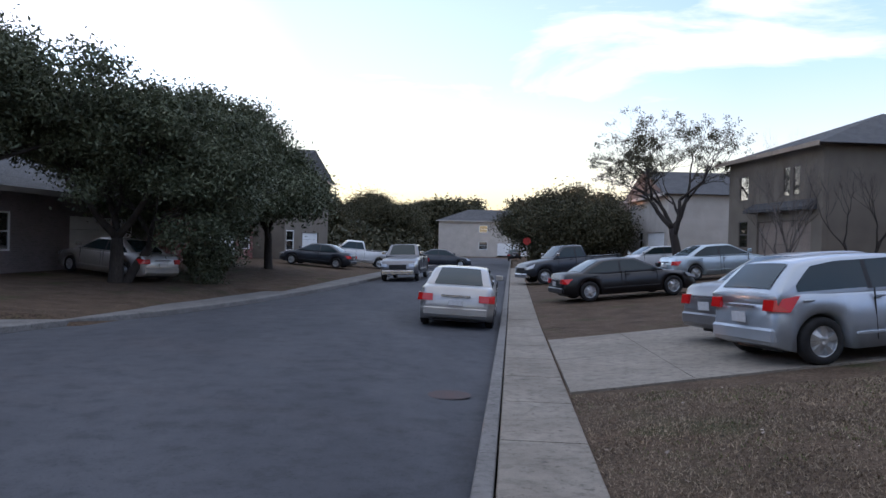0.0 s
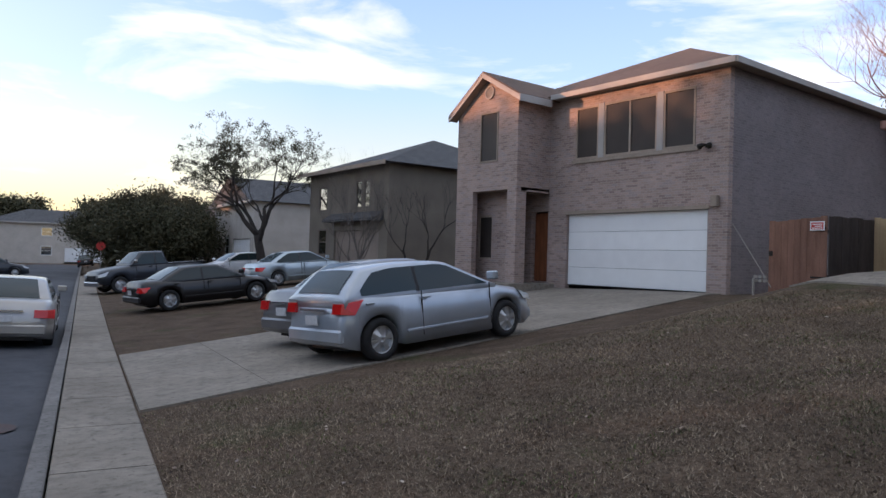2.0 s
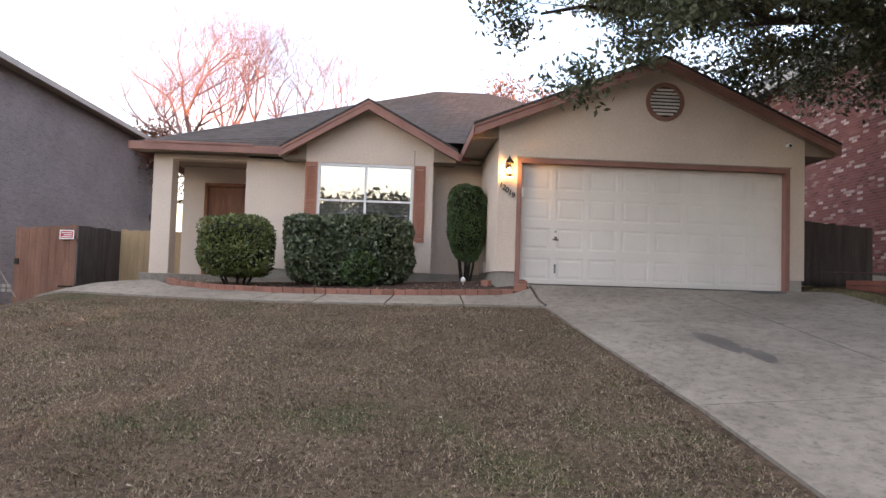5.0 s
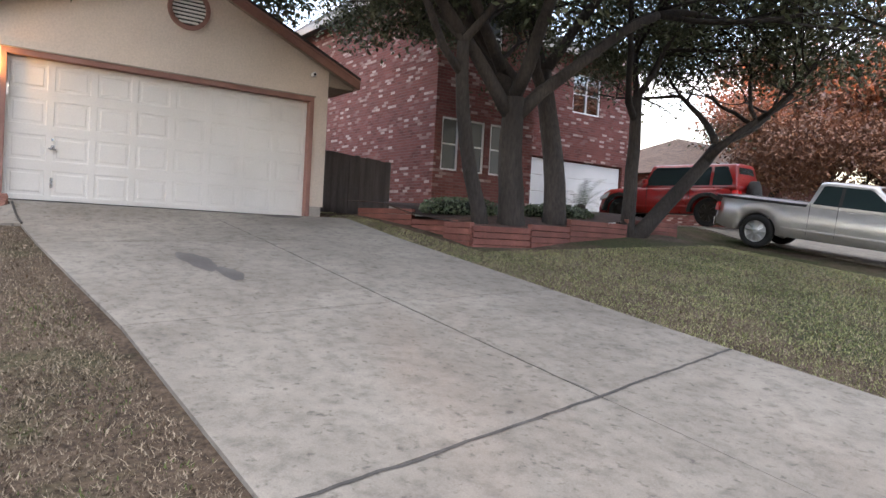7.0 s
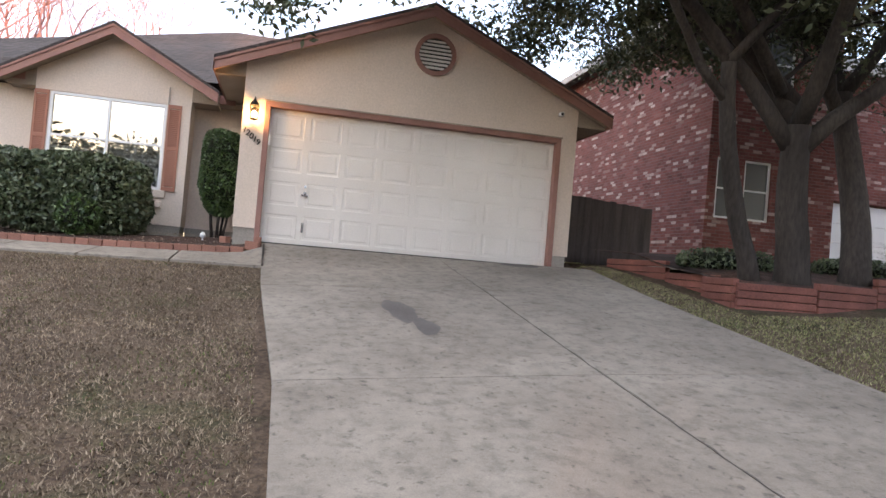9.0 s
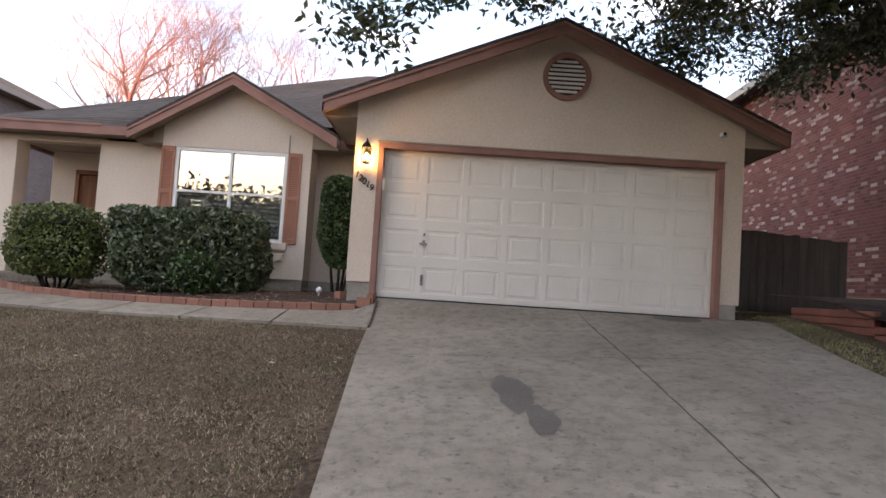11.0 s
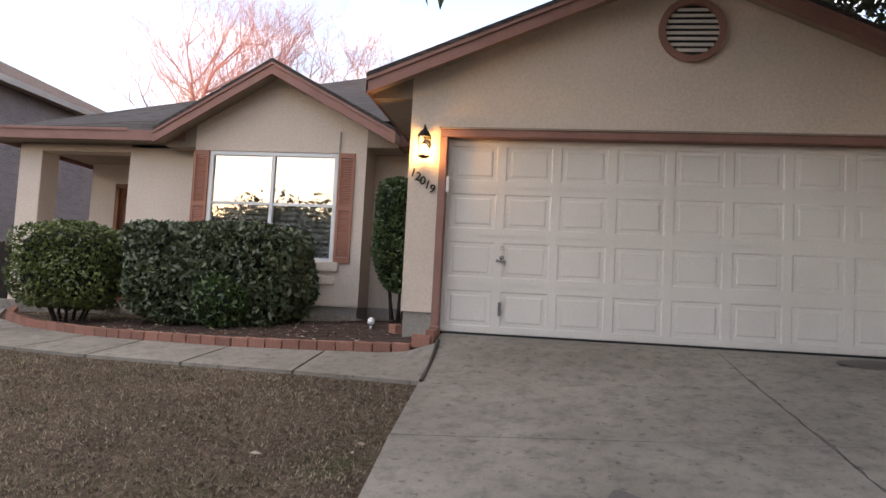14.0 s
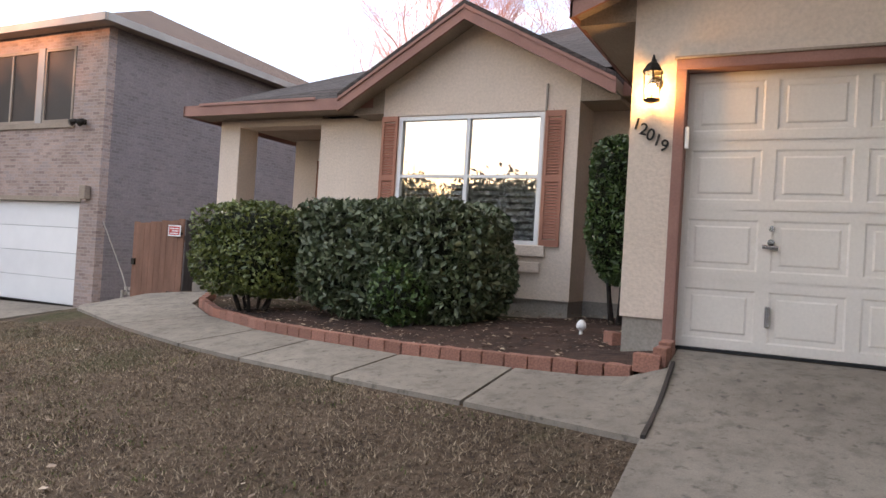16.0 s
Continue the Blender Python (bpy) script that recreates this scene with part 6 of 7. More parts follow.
tree("side_oak", 9.4, -13.2, "leaning live oak beside the planter", 42, [(0, 0, (-0.15, -0.7, 0.7), 2.6, 0.15), (0.05, 0.1, (0.1, -0.05, 1), 2.6, 0.13)], 4, 2.2, 0.2, M["bark"], M["leaf_oak"], per=26, spread=0.34, size=0.06, up=0.05, fork=0.95, kids=(3, 4), shrink=0.76, z=2.1, floor=2.3)
for x_, y_, s_ in ((15.4, -27.6, 54), (12.2, -28.2, 55)):
    tree("rust_tree", x_, y_, "low rust-leaved tree behind the parked truck", s_, [(0, 0, (0, 0, 1), 1.0, 0.13)], 4, 1.25, 0.2, M["bark"], M["leaf_rust"], per=60, spread=0.32, size=0.07, fork=0.95, kids=(3, 4), shrink=0.76)
for x_, y_, s_ in ((17, -33, 51), (11, -31, 52), (6, -33, 53), (21, -45, 51), (0, -42, 52)):
    tree("rust_tree", x_, y_, "rust and bare tree down the street lit by low sun", s_, [(0, 0, (0, 0, 1), 2.4, 0.16)], 4, 2.1, 0.2, M["bark"], M["leaf_rust"], per=36, spread=0.45, size=0.11, fork=0.9, kids=(2, 4), shrink=0.76)
far_rng = random.Random(5)
for i in range(30):
    u_, v_ = (-52 + i * 4.2, 142 + far_rng.uniform(-6, 14))
    tree("far_tree", *xy_of(u_, v_), "dark broadleaf tree on the skyline", 60 + i % 5, [(0, 0, (0, 0, 1), 1.2, 0.3)], 3, 3.6 + far_rng.uniform(-0.6, 0.8), 0.2, M["bark"], M["leaf_far"], per=60, spread=1.0, size=0.32, fork=0.95, kids=(3, 4), shrink=0.74)
for u_, v_ in ((5.5, 60), (7.5, 67), (3.5, 72), (7, 82), (4, 92), (-16, 84), (-17, 98), (-18, 112), (-24, 62), (21, 78)):
    tree("street_tree", *xy_of(u_, v_), "dark leafy tree in a front yard", 70 + int(abs(u_)) % 4, [(0, 0, (0, 0, 1), 1.0, 0.2)], 3, 1.9 if u_ > 0 else 2.3, 0.2, M["bark"], M["leaf_far"], per=150, spread=0.7, size=0.12, fork=0.95, kids=(3, 4), shrink=0.74)

# ---------- across the street, behind the walker: out of view, added to block the low sun ---
street_house("sun_block_house", "unseen brick house added across the street to block low sun", -22, 2, 168.5, 14, 10, 5.4, M["tan_brick"], M["shingle_grey"], garage=(2.0, 4.9), windows=((8.5, 10.0, 0.9, 2.3), (8.5, 10.0, 3.4, 4.8)), z=0.7)
street_house("sun_block_house", "unseen low brick house added across the street to block low sun", -22, -15, 168.5, 14, 10, 3.2, M["tan_brick"], M["shingle_grey"], garage=(2.0, 4.9), windows=((8.5, 10.0, 0.9, 2.3),), z=1.1)
street_house("sun_block_house", "unseen two-storey house added across the street to block low sun", -22, -32, 168.5, 14, 10, 5.4, M["cream_siding"], M["shingle_grey"], garage=(2.0, 4.9), windows=((8.5, 10.0, 0.9, 2.3),), z=1.5)
for u_, v_, s_ in ((-16, 9, 61), (-17, -3, 62), (-36, 3, 64), (-37, 14, 61), (-38, -10, 62), (-36, -22, 63), (-17, -19, 61), (-38, 27, 60), (-37, 40, 62), (-37, 54, 63), (-16, -34, 60), (-37, 68, 61)):
    tree("sun_block_tree", *xy_of(u_, v_), "dark live oak across the street", s_, [(0, 0, (0, 0, 1), 2.0, 0.25)], 3, 1.8 if u_ > -30 else 2.4, 0.2, M["bark"], M["leaf_far"], per=60, spread=0.8, size=0.2, fork=0.95, kids=(3, 4), shrink=0.74)

# more trees out of view, added to close gaps where low sun leaks through
for k in range(9):
    u_, v_ = -33 - (k % 3) * 4, -26 + k * 9.5
    tree("sun_block_tree", *xy_of(u_, v_), "tall dark tree behind the houses across the street", 60 + k % 5, [(0, 0, (0, 0, 1), 2.0, 0.25)], 3, 2.4, 0.2, M["bark"], M["leaf_far"], per=60, spread=0.9, size=0.22, fork=0.95, kids=(3, 4), shrink=0.74)
gen_ = np.random.default_rng(9)
cs_ = []
for k in range(900):
    u_, v_ = gen_.uniform(-60, 70), gen_.uniform(134, 150)
    x_, y_ = xy_of(u_, v_)
    cs_.append((x_, y_, -0.8 + gen_.uniform(0, 4.2)))
for k in range(260):
    u_, v_ = gen_.uniform(3.5, 8.5), gen_.uniform(60, 96)
    x_, y_ = xy_of(u_, v_)
    cs_.append((x_, y_, ground_z(x_, y_) + gen_.uniform(0, 2.6)))
for k in range(260):
    u_, v_ = gen_.uniform(-26, -12), gen_.uniform(66, 110)
    x_, y_ = xy_of(u_, v_)
    cs_.append((x_, y_, ground_z(x_, y_) + gen_.uniform(0, 2.6)))
# three unseen leaf banks across the street, added to keep low sun off the fronts
for k in range(3600):
    u_, v_ = gen_.uniform(-46, -37), gen_.uniform(-70, 120)
    x_, y_ = xy_of(u_, v_)
    cs_.append((x_, y_, ground_z(x_, y_) + gen_.uniform(0, 7.6)))
for k in range(420):
    x_, y_ = xy_of(gen_.uniform(-40, -34), gen_.uniform(41, 62))
    cs_.append((x_, y_, ground_z(x_, y_) + gen_.uniform(6, 12)))
for k in range(700):
    x_, y_ = xy_of(gen_.uniform(-42, -35), gen_.uniform(-34, 14))
    cs_.append((x_, y_, ground_z(x_, y_) + gen_.uniform(3, 8.8)))
v_, f_ = leaf_cloud(random.Random(4), cs_, 34, 0.9, 0.32)
tagged(link_mesh("far_woods", fast_mesh("far_woods", v_, f_, M["leaf_far"]), None, "dark undergrowth of the far woods, with unseen leaf banks added to block low sun"), kind="stuff", category="woods")

# ---------- path, bed, edging and hedges before the house ----------
path = thing("front_path", label="curving concrete path from driveway to porch", kind="structure")
PATH_IN = [(11.93, -2.90), (12.05, -1.70), (12.2, -0.58), (12.5, 0.60), (12.78, 1.52), (13.35, 2.75), (14.05, 3.75), (14.95, 4.35)]
PATH_OUT = [(10.78, -2.93), (11.10, -1.69), (11.38, -0.45), (11.66, 0.75), (11.98, 1.82), (12.6, 3.5), (13.35, 5.2), (14.6, 6.6)]
for i in range(7):
    slab_quad("slab", [PATH_IN[i], PATH_OUT[i], PATH_OUT[i + 1], PATH_IN[i + 1]], M["concrete"], path, n=4, lift=0.035, gap=0.018)

BED_EDGE = [(12.02, -2.72), (12.13, -1.70), (12.28, -0.58), (12.58, 0.60), (12.86, 1.50), (13.4, 2.68), (14.02, 3.55), (14.6, 3.95)]

slab_quad("joint", [(10.80, -2.945), (12.0, -2.91), (12.0, -2.885), (10.80, -2.918)], M["dark_opening"], path, n=6, lift=0.052, gap=0.0)


def along(points, step):
    """Places and headings every step along a polyline."""
    out, left = [], 0.0
    for a, b_ in zip(points, points[1:]):
        a, b_ = Vector(a), Vector(b_)
        d = (b_ - a).length
        s = left
        while s < d:
            out.append((a.lerp(b_, s / d), math.atan2(b_.y - a.y, b_.x - a.x)))
            s += step
        left = s - d
    return out


rng = random.Random(7)
edging = thing("bed_edging", label="row of reddish brick edging round the planting bed", category="garden edging")
bm = bmesh.new()
add_box(bm, -0.097, 0.097, -0.048, 0.048, -0.06, 0.075, 0.006)
brick_me = bpy.data.meshes.new("brick")
bm.to_mesh(brick_me)
bm.free()
brick_me.materials.append(M["edging"])
for p, a in along(BED_EDGE, 0.205) + along([(12.1, -2.80), (12.5, -2.80)], 0.21):
    b_ = link_mesh("brick", brick_me, edging)
    b_.matrix_basis = pose(p.x, p.y, ground_z(p.x, p.y) + 0.045, rng.uniform(-2, 2), rng.uniform(-2, 2), math.degrees(a) + rng.uniform(-1.5, 1.5))
loose = new("loose_brick", brick_me)
loose.matrix_basis = pose(12.95, -2.25, 1.96, 0, 0, 35)
tagged(loose, "loose reddish brick lying in the mulch", "brick")

# soil, mulch and fallen leaves
bm = bmesh.new()
inner = [(15.4, y) for _, y in BED_EDGE]
grid = []
for (x, y), (x2, y2) in zip(BED_EDGE, [(15.4, -2.36), (15.4, -1.6), (15.4, -0.6), (15.4, 0.5), (15.4, 1.4), (15.4, 2.3), (15.2, 2.6), (15.1, 3.95)]):
    row = []
    for k in range(13):
        s = k / 12
        px, py = x + (x2 - x) * s, y + (y2 - y) * s
        row.append(bm.verts.new((px, py, min(ground_z(px, py), ground_z(min(px, 13.4), py) + 0.03) + 0.05 + noise.noise((px * 3, py * 3, 0)) * 0.025)))
    grid.append(row)
for a, b_ in zip(grid, grid[1:]):
    for i in range(12):
        bm.faces.new((a[i], a[i + 1], b_[i + 1], b_[i]))
bmesh.ops.subdivide_edges(bm, edges=bm.edges[:], cuts=3, use_grid_fill=True)
for v_ in bm.verts:
    v_.co.z += noise.noise(v_.co * 9) * 0.018
tagged(part("planting_bed", bm, M["soil"], None, "dark brown mulch bed with leaf litter"), kind="structure")


def scatter(name, label, count, area, size, material, seed, up=0.01, standing=0.0, category="", tall=1.0, top=None):
    """Many small leaves or blades on the ground inside area(x, y)."""
    gen = np.random.default_rng(seed)
    x0, x1, y0, y1, keep = area
    pts = []
    cells = 40
    zs = {}
    xs, ys = gen.uniform(x0, x1, count), gen.uniform(y0, y1, count)
    ok = np.array([keep(a, b_) for a, b_ in zip(xs, ys)])
    xs, ys = xs[ok], ys[ok]
    z = np.array([(top or ground_z)(a, b_) for a, b_ in zip(xs, ys)])
    n = len(xs)
    c = np.stack([xs, ys, z + up], 1)
    ang = gen.uniform(0, 2 * math.pi, n)
    d = np.stack([np.cos(ang), np.sin(ang), np.zeros(n)], 1)
    side = np.stack([-np.sin(ang), np.cos(ang), np.zeros(n)], 1)
    s = size * gen.uniform(0.5, 1.4, (n, 1))
    if standing:
        lean = gen.normal(0, 1.0, (n, 1))
        tip = d * s * lean + np.array([0, 0, 1.0]) * s * tall * 0.75
        w = s * 0.15
        v = np.stack([c - side * w, c + side * w, c + tip], 1).reshape(-1, 3)
        f = np.arange(3 * n).reshape(-1, 3)
    else:
        lift = np.array([0, 0, 1.0]) * gen.uniform(0, 0.5, (n, 1)) * s
        v = np.stack([c - d * s, c - side * s * 0.5 + lift, c + d * s + lift * 0.4, c + side * s * 0.5], 1).reshape(-1, 3)
        f = np.arange(4 * n).reshape(-1, 4)
    ob = link_mesh(name, fast_mesh(name, v, f, material), None, label)
    return tagged(ob, kind="stuff", category=category)


def in_bed(x, y):
    for (ax, ay), (bx_, by) in zip(BED_EDGE, BED_EDGE[1:]):
        if ay <= y <= by:
            return x > ax + (bx_ - ax) * (y - ay) / (by - ay) + 0.07
    return False


scatter("leaf_litter", "small dry leaves strewn over the mulch bed", 2600, (12.0, 15.0, -2.7, 3.9, in_bed), 0.022, M["leaf_litter"], 3, up=0.075)


def lawn_here(x, y):
    u, v = uv_of(x, y)
    if u < 0.99:
        return False
    for (ax, ay), (bx_, by) in zip(PATH_OUT, PATH_OUT[1:]):
        if ay <= y <= by and x > ax + (bx_ - ax) * (y - ay) / (by - ay) - 0.03:
            return False
    left = np.interp(x, (0.7, 2.83, 5.75, 9.4, 12.56), (-3.4, -3.22, -3.1, -2.97, -2.84))
    return y > left + 0.01 + 0.03 * noise.noise((x * 7.0, 2.0, 0.0)) and not (v > 8.7 + (0 if u < 2 else 0))


def strip_dry(x, y):
    u, v = uv_of(x, y)
    return u > 1.0 and y < -7.8 and y > -14.5 and not (x > 8.3 and y < -8.6)


scatter("lawn_grass", "short dry straw-coloured grass with green tufts", 380000, (0.6, 12.5, -3.45, 8.6, lawn_here), 0.026, M["grass_blade"], 11, up=-0.004, standing=1)
scatter("lawn_grass", "pale straw tufts in the dry lawn", 90000, (0.6, 12.5, -3.45, 8.6, lambda x, y: lawn_here(x, y) and noise.noise((x * 1.6, y * 1.6, 8.0)) + 0.5 * noise.noise((x * 6.0, y * 6.0, 1.0)) > 0.1), 0.033, M["grass_pale"], 17, up=-0.004, standing=1)
scatter("lawn_grass", "sparse green blades among the dry lawn", 80000, (0.6, 12.5, -3.45, 8.6, lambda x, y: lawn_here(x, y) and noise.noise((x * 0.9, y * 0.9, 3.0)) + 0.6 * noise.noise((x * 4.0, y * 4.0, 5.0)) > 0.12), 0.027, M["grass_green"], 12, up=-0.004, standing=1)
scatter("lawn_grass", "taller tangled tufts of dry grass", 110000, (1.5, 12.3, -3.3, 6.5, lambda x, y: lawn_here(x, y) and noise.noise((x * 9.0, y * 9.0, 4.0)) + 0.5 * noise.noise((x * 2.2, y * 2.2, 7.0)) > 0.22), 0.036, M["grass_blade"], 21, up=-0.004, standing=1)
scatter("lawn_grass", "straw blades among the greener grass", 60000, (2.0, 14.0, -14.5, -7.7, strip_dry), 0.036, M["grass_pale"], 22, up=-0.004, standing=1)
scatter("lawn_grass", "greener short grass beside the driveway", 120000, (2.0, 14.0, -14.5, -7.7, strip_dry), 0.03, M["grass_mix"], 13, up=-0.004, standing=1)
scatter("lawn_leaves", "a few pale fallen leaves on the lawn", 230, (1.5, 11.5, -3.0, 7.5, lawn_here), 0.028, M["leaf_litter"], 14, up=0.03)


# hedges
def hedge(name, x, y, z, sx, sy, sz, label, leaf, count, size, seed, foot=0.25, square=3.5, stems=7, hang=0.0, taper=0.18):
    """A clipped bush: leaves in a rounded box that stands on bare stems."""
    root = thing(name, x, y, z, label=label, category="bush")
    gen = np.random.default_rng(seed)
    rng = random.Random(seed)
    n = count
    p = gen.normal(0, 1, (n, 3))
    r = (np.abs(p) ** square).sum(1) ** (1 / square)
    p = p / r[:, None] * (1 - np.abs(gen.normal(0, 0.09, (n, 1))))
    lump = np.array([noise.noise((q[0] * 2.2, q[1] * 2.2, q[2] * 2.2 + seed)) for q in p * np.array([sx, sy, sz])])
    p = p * (1 + 0.12 * lump[:, None]) * np.array([sx, sy, sz]) + np.array([0, 0, foot + sz])
    narrow = 1 - taper * np.clip((foot + sz * 0.7 - p[:, 2:3]) / sz, 0, 1)
    p[:, :2] *= narrow
    a = gen.normal(0, 1, (n, 3)) + np.array([-0.3, 0, -0.35])
    a /= np.linalg.norm(a, axis=1)[:, None]
    b_ = np.cross(a, gen.normal(0, 1, (n, 3)))
    b_ /= np.linalg.norm(b_, axis=1)[:, None]
    nrm = np.cross(a, b_)
    s = size * gen.uniform(0.55, 1.25, (n, 1))
    v = np.stack([p - a * s, p - b_ * s * 0.48 + nrm * s * 0.18, p + a * s, p + b_ * s * 0.48 + nrm * s * 0.18], 1).reshape(-1, 3)
    i = np.arange(n)[:, None] * 4
    f = np.concatenate([i + np.array([[0, 1, 2]]), i + np.array([[0, 2, 3]])])
    link_mesh("foliage", fast_mesh("foliage", v, f, leaf), root)
    # near-black solid core stands in for the shade deep among the leaves
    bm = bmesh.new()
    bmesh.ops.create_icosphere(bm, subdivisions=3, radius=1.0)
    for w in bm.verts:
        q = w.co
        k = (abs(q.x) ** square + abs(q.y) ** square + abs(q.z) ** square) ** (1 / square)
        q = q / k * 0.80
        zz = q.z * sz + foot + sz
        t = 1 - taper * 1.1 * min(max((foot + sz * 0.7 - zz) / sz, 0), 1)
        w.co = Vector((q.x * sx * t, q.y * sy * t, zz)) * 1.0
    part("inner_shade", bm, M["leaf_core_shade"], root, "near-black core painted as the shade between inner leaves", smooth=True)
    bm = bmesh.new()
    for k in range(stems):
        a_ = k * 2.4
        add_tube(bm, [(0.08 * math.cos(a_), 0.1 * math.sin(a_) * sy * 2, -0.1), (0.2 * sx * math.cos(a_), 0.4 * sy * math.sin(a_), foot * 0.7), (0.5 * sx * math.cos(a_), 0.6 * sy * math.sin(a_), foot + sz * 0.6)], [0.03, 0.022, 0.012], 6)
    part("stem", bm, M["bark"], root, smooth=True)
    return root


hedge("bush", 13.75, 2.45, ground_z(13.75, 2.40) + 0.02, 0.60, 0.65, 0.57, "rounded yellow-green clipped bush on bare stems", M["leaf_yellow"], 9000, 0.036, 1, foot=0.20, square=5.5, taper=0.1)
hedge("hedge", 13.80, 0.33, ground_z(13.78, 0.32) - 0.02, 0.60, 1.22, 0.65, "wide dark green clipped hedge with glossy leaves", M["leaf_hedge"], 21000, 0.052, 2, foot=0.06, square=7.0, stems=12)
hedge("hedge_shoot", 13.25, 0.05, ground_z(13.25, 0.05), 0.22, 0.36, 0.33, "leafy green shoots at the hedge's foot", M["leaf_spire"], 1400, 0.042, 4, foot=0.05, square=2.2, stems=3)
hedge("tall_bush", 14.35, -1.98, ground_z(13.6, -1.98) + 0.05, 0.34, 0.38, 0.77, "tall narrow green bush in the corner by the garage", M["leaf_spire"], 9000, 0.03, 3, foot=0.42, square=5.0, stems=6, taper=0.42)

# lantern, number, camera and small things at the garage
lantern = thing("wall_lantern", GX, -2.555, 4.05, label="black iron wall lantern with a lit bulb", category="lamp")
bm = bmesh.new()
add_tube(bm, [(0.0, 0, 0.02), (-0.02, 0, 0.02)], [0.06, 0.055], 12)
add_tube(bm, [(-0.01, 0, 0.1), (-0.07, 0, 0.2), (-0.12, 0, 0.18)], [0.012, 0.012, 0.012], 6)
part("bracket", bm, M["metal_dark"], lantern)
bm = bmesh.new()
cx = -0.13
add_tube(bm, [(cx, 0, 0.08), (cx, 0, 0.11), (cx, 0, 0.15), (cx, 0, 0.17), (cx, 0, 0.225)], [0.088, 0.075, 0.045, 0.02, 0.006], 6)
part("cap", bm, M["metal_dark"], lantern)
bm = bmesh.new()
for k in range(6):
    a = k * math.pi / 3 + 0.2
    c0, s0 = math.cos(a), math.sin(a)
    add_tube(bm, [(cx + 0.078 * c0, 0.078 * s0, 0.085), (cx + 0.066 * c0, 0.066 * s0, -0.13)], [0.005, 0.005], 4)
add_tube(bm, [(cx, 0, -0.155), (cx, 0, -0.14), (cx, 0, -0.128)], [0.03, 0.068, 0.07], 6)
part("cage", bm, M["metal_dark"], lantern)
bm = bmesh.new()
for k in range(6):
    a, b_ = k * math.pi / 3 + 0.2, (k + 1) * math.pi / 3 + 0.2
    vs = [bm.verts.new((cx + r_ * math.cos(t), r_ * math.sin(t), z_)) for t, r_, z_ in ((a, 0.075, 0.08), (b_, 0.075, 0.08), (b_, 0.063, -0.125), (a, 0.063, -0.125))]
    bm.faces.new(vs)
pane = part("glass", bm, M["lantern_glass"], lantern)
pane.visible_shadow = False
bm = bmesh.new()
bmesh.ops.create_uvsphere(bm, u_segments=14, v_segments=10, radius=0.032)
for w in bm.verts:
    w.co = Vector((w.co.x + cx, w.co.y, w.co.z * 1.4 - 0.045))
bulb = part("bulb", bm, M["bulb"], lantern, smooth=True)
bulb.visible_shadow = False
lamp = new("lantern_light", bpy.data.lights.new("lantern_light", "POINT"))
lamp.data.energy, lamp.data.color, lamp.data.shadow_soft_size = 5.4, (1.0, 0.56, 0.20), 0.04
lamp.matrix_basis = pose(GX + cx, -2.555, 4.0)

number = thing("house_number", GX - 0.012, -2.385, 3.79, label="dark metal house number in a slanting row", category="sign")
for i, ch in enumerate("12019"):
    cu = bpy.data.curves.new("digit", "FONT")
    cu.body, cu.size, cu.extrude, cu.offset = ch, 0.135, 0.005, 0.001
    ob = new("digit_curve", cu)
    me = bpy.data.meshes.new_from_object(ob)
    bpy.data.objects.remove(ob)
    me.materials.append(M["metal_dark"])
    d_ = link_mesh("digit", me, number)
    d_.matrix_basis = pose(0, 0.0 - i * 0.056, -0.07 - i * 0.045, 90, 0, -90) @ pose(0, 0, 0, 0, 0, -14)

cam_box = thing("security_camera", GX, -7.70, 4.66, label="small white security camera under the eave", category="camera")
bm = bmesh.new()
add_box(bm, -0.14, -0.03, -0.035, 0.035, -0.03, 0.035, 0.008)
part("housing", bm, M["white"], cam_box)
bm = bmesh.new()
add_tube(bm, [(-0.14, 0, 0), (-0.15, 0, 0)], [0.026, 0.024], 12)
part("lens", bm, M["black_plastic"], cam_box)
bm = bmesh.new()
add_tube(bm, [(-0.05, -0.02, 0.02), (0.0, -0.06, 0.07)], [0.01, 0.014], 6)
part("arm", bm, M["white"], cam_box)
box("sensor", -0.02, 0.012, -2.835, -2.805, 3.55, 3.72, M["white"], thing("door_sensor", GX, 0, 0, label="small white door sensor on the casing", category="sensor"))
bm = bmesh.new()
add_tube(bm, [(0, 0, -0.08), (0, 0, 0.02)], [0.02, 0.02], 8)
add_tube(bm, [(0, 0, 0.02), (0, 0, 0.05), (0, 0, 0.10), (0, 0, 0.14)], [0.03, 0.06, 0.055, 0.02], 12)
gl = part("garden_light", bm, M["white"], None, "small white garden light stuck in the mulch", smooth=True)
gl.matrix_basis = pose(13.35, -1.86, 1.97) @ Matrix.Scale(0.8, 4)
tagged(gl, category="lamp")
meter = thing("wall_socket_box", 14.2, G_L, 2.3, label="small brown outlet box on the garage side wall", category="fixture")
box("cover", -0.05, 0.05, 0.002, 0.05, -0.1, 0.12, M["stem"], meter)

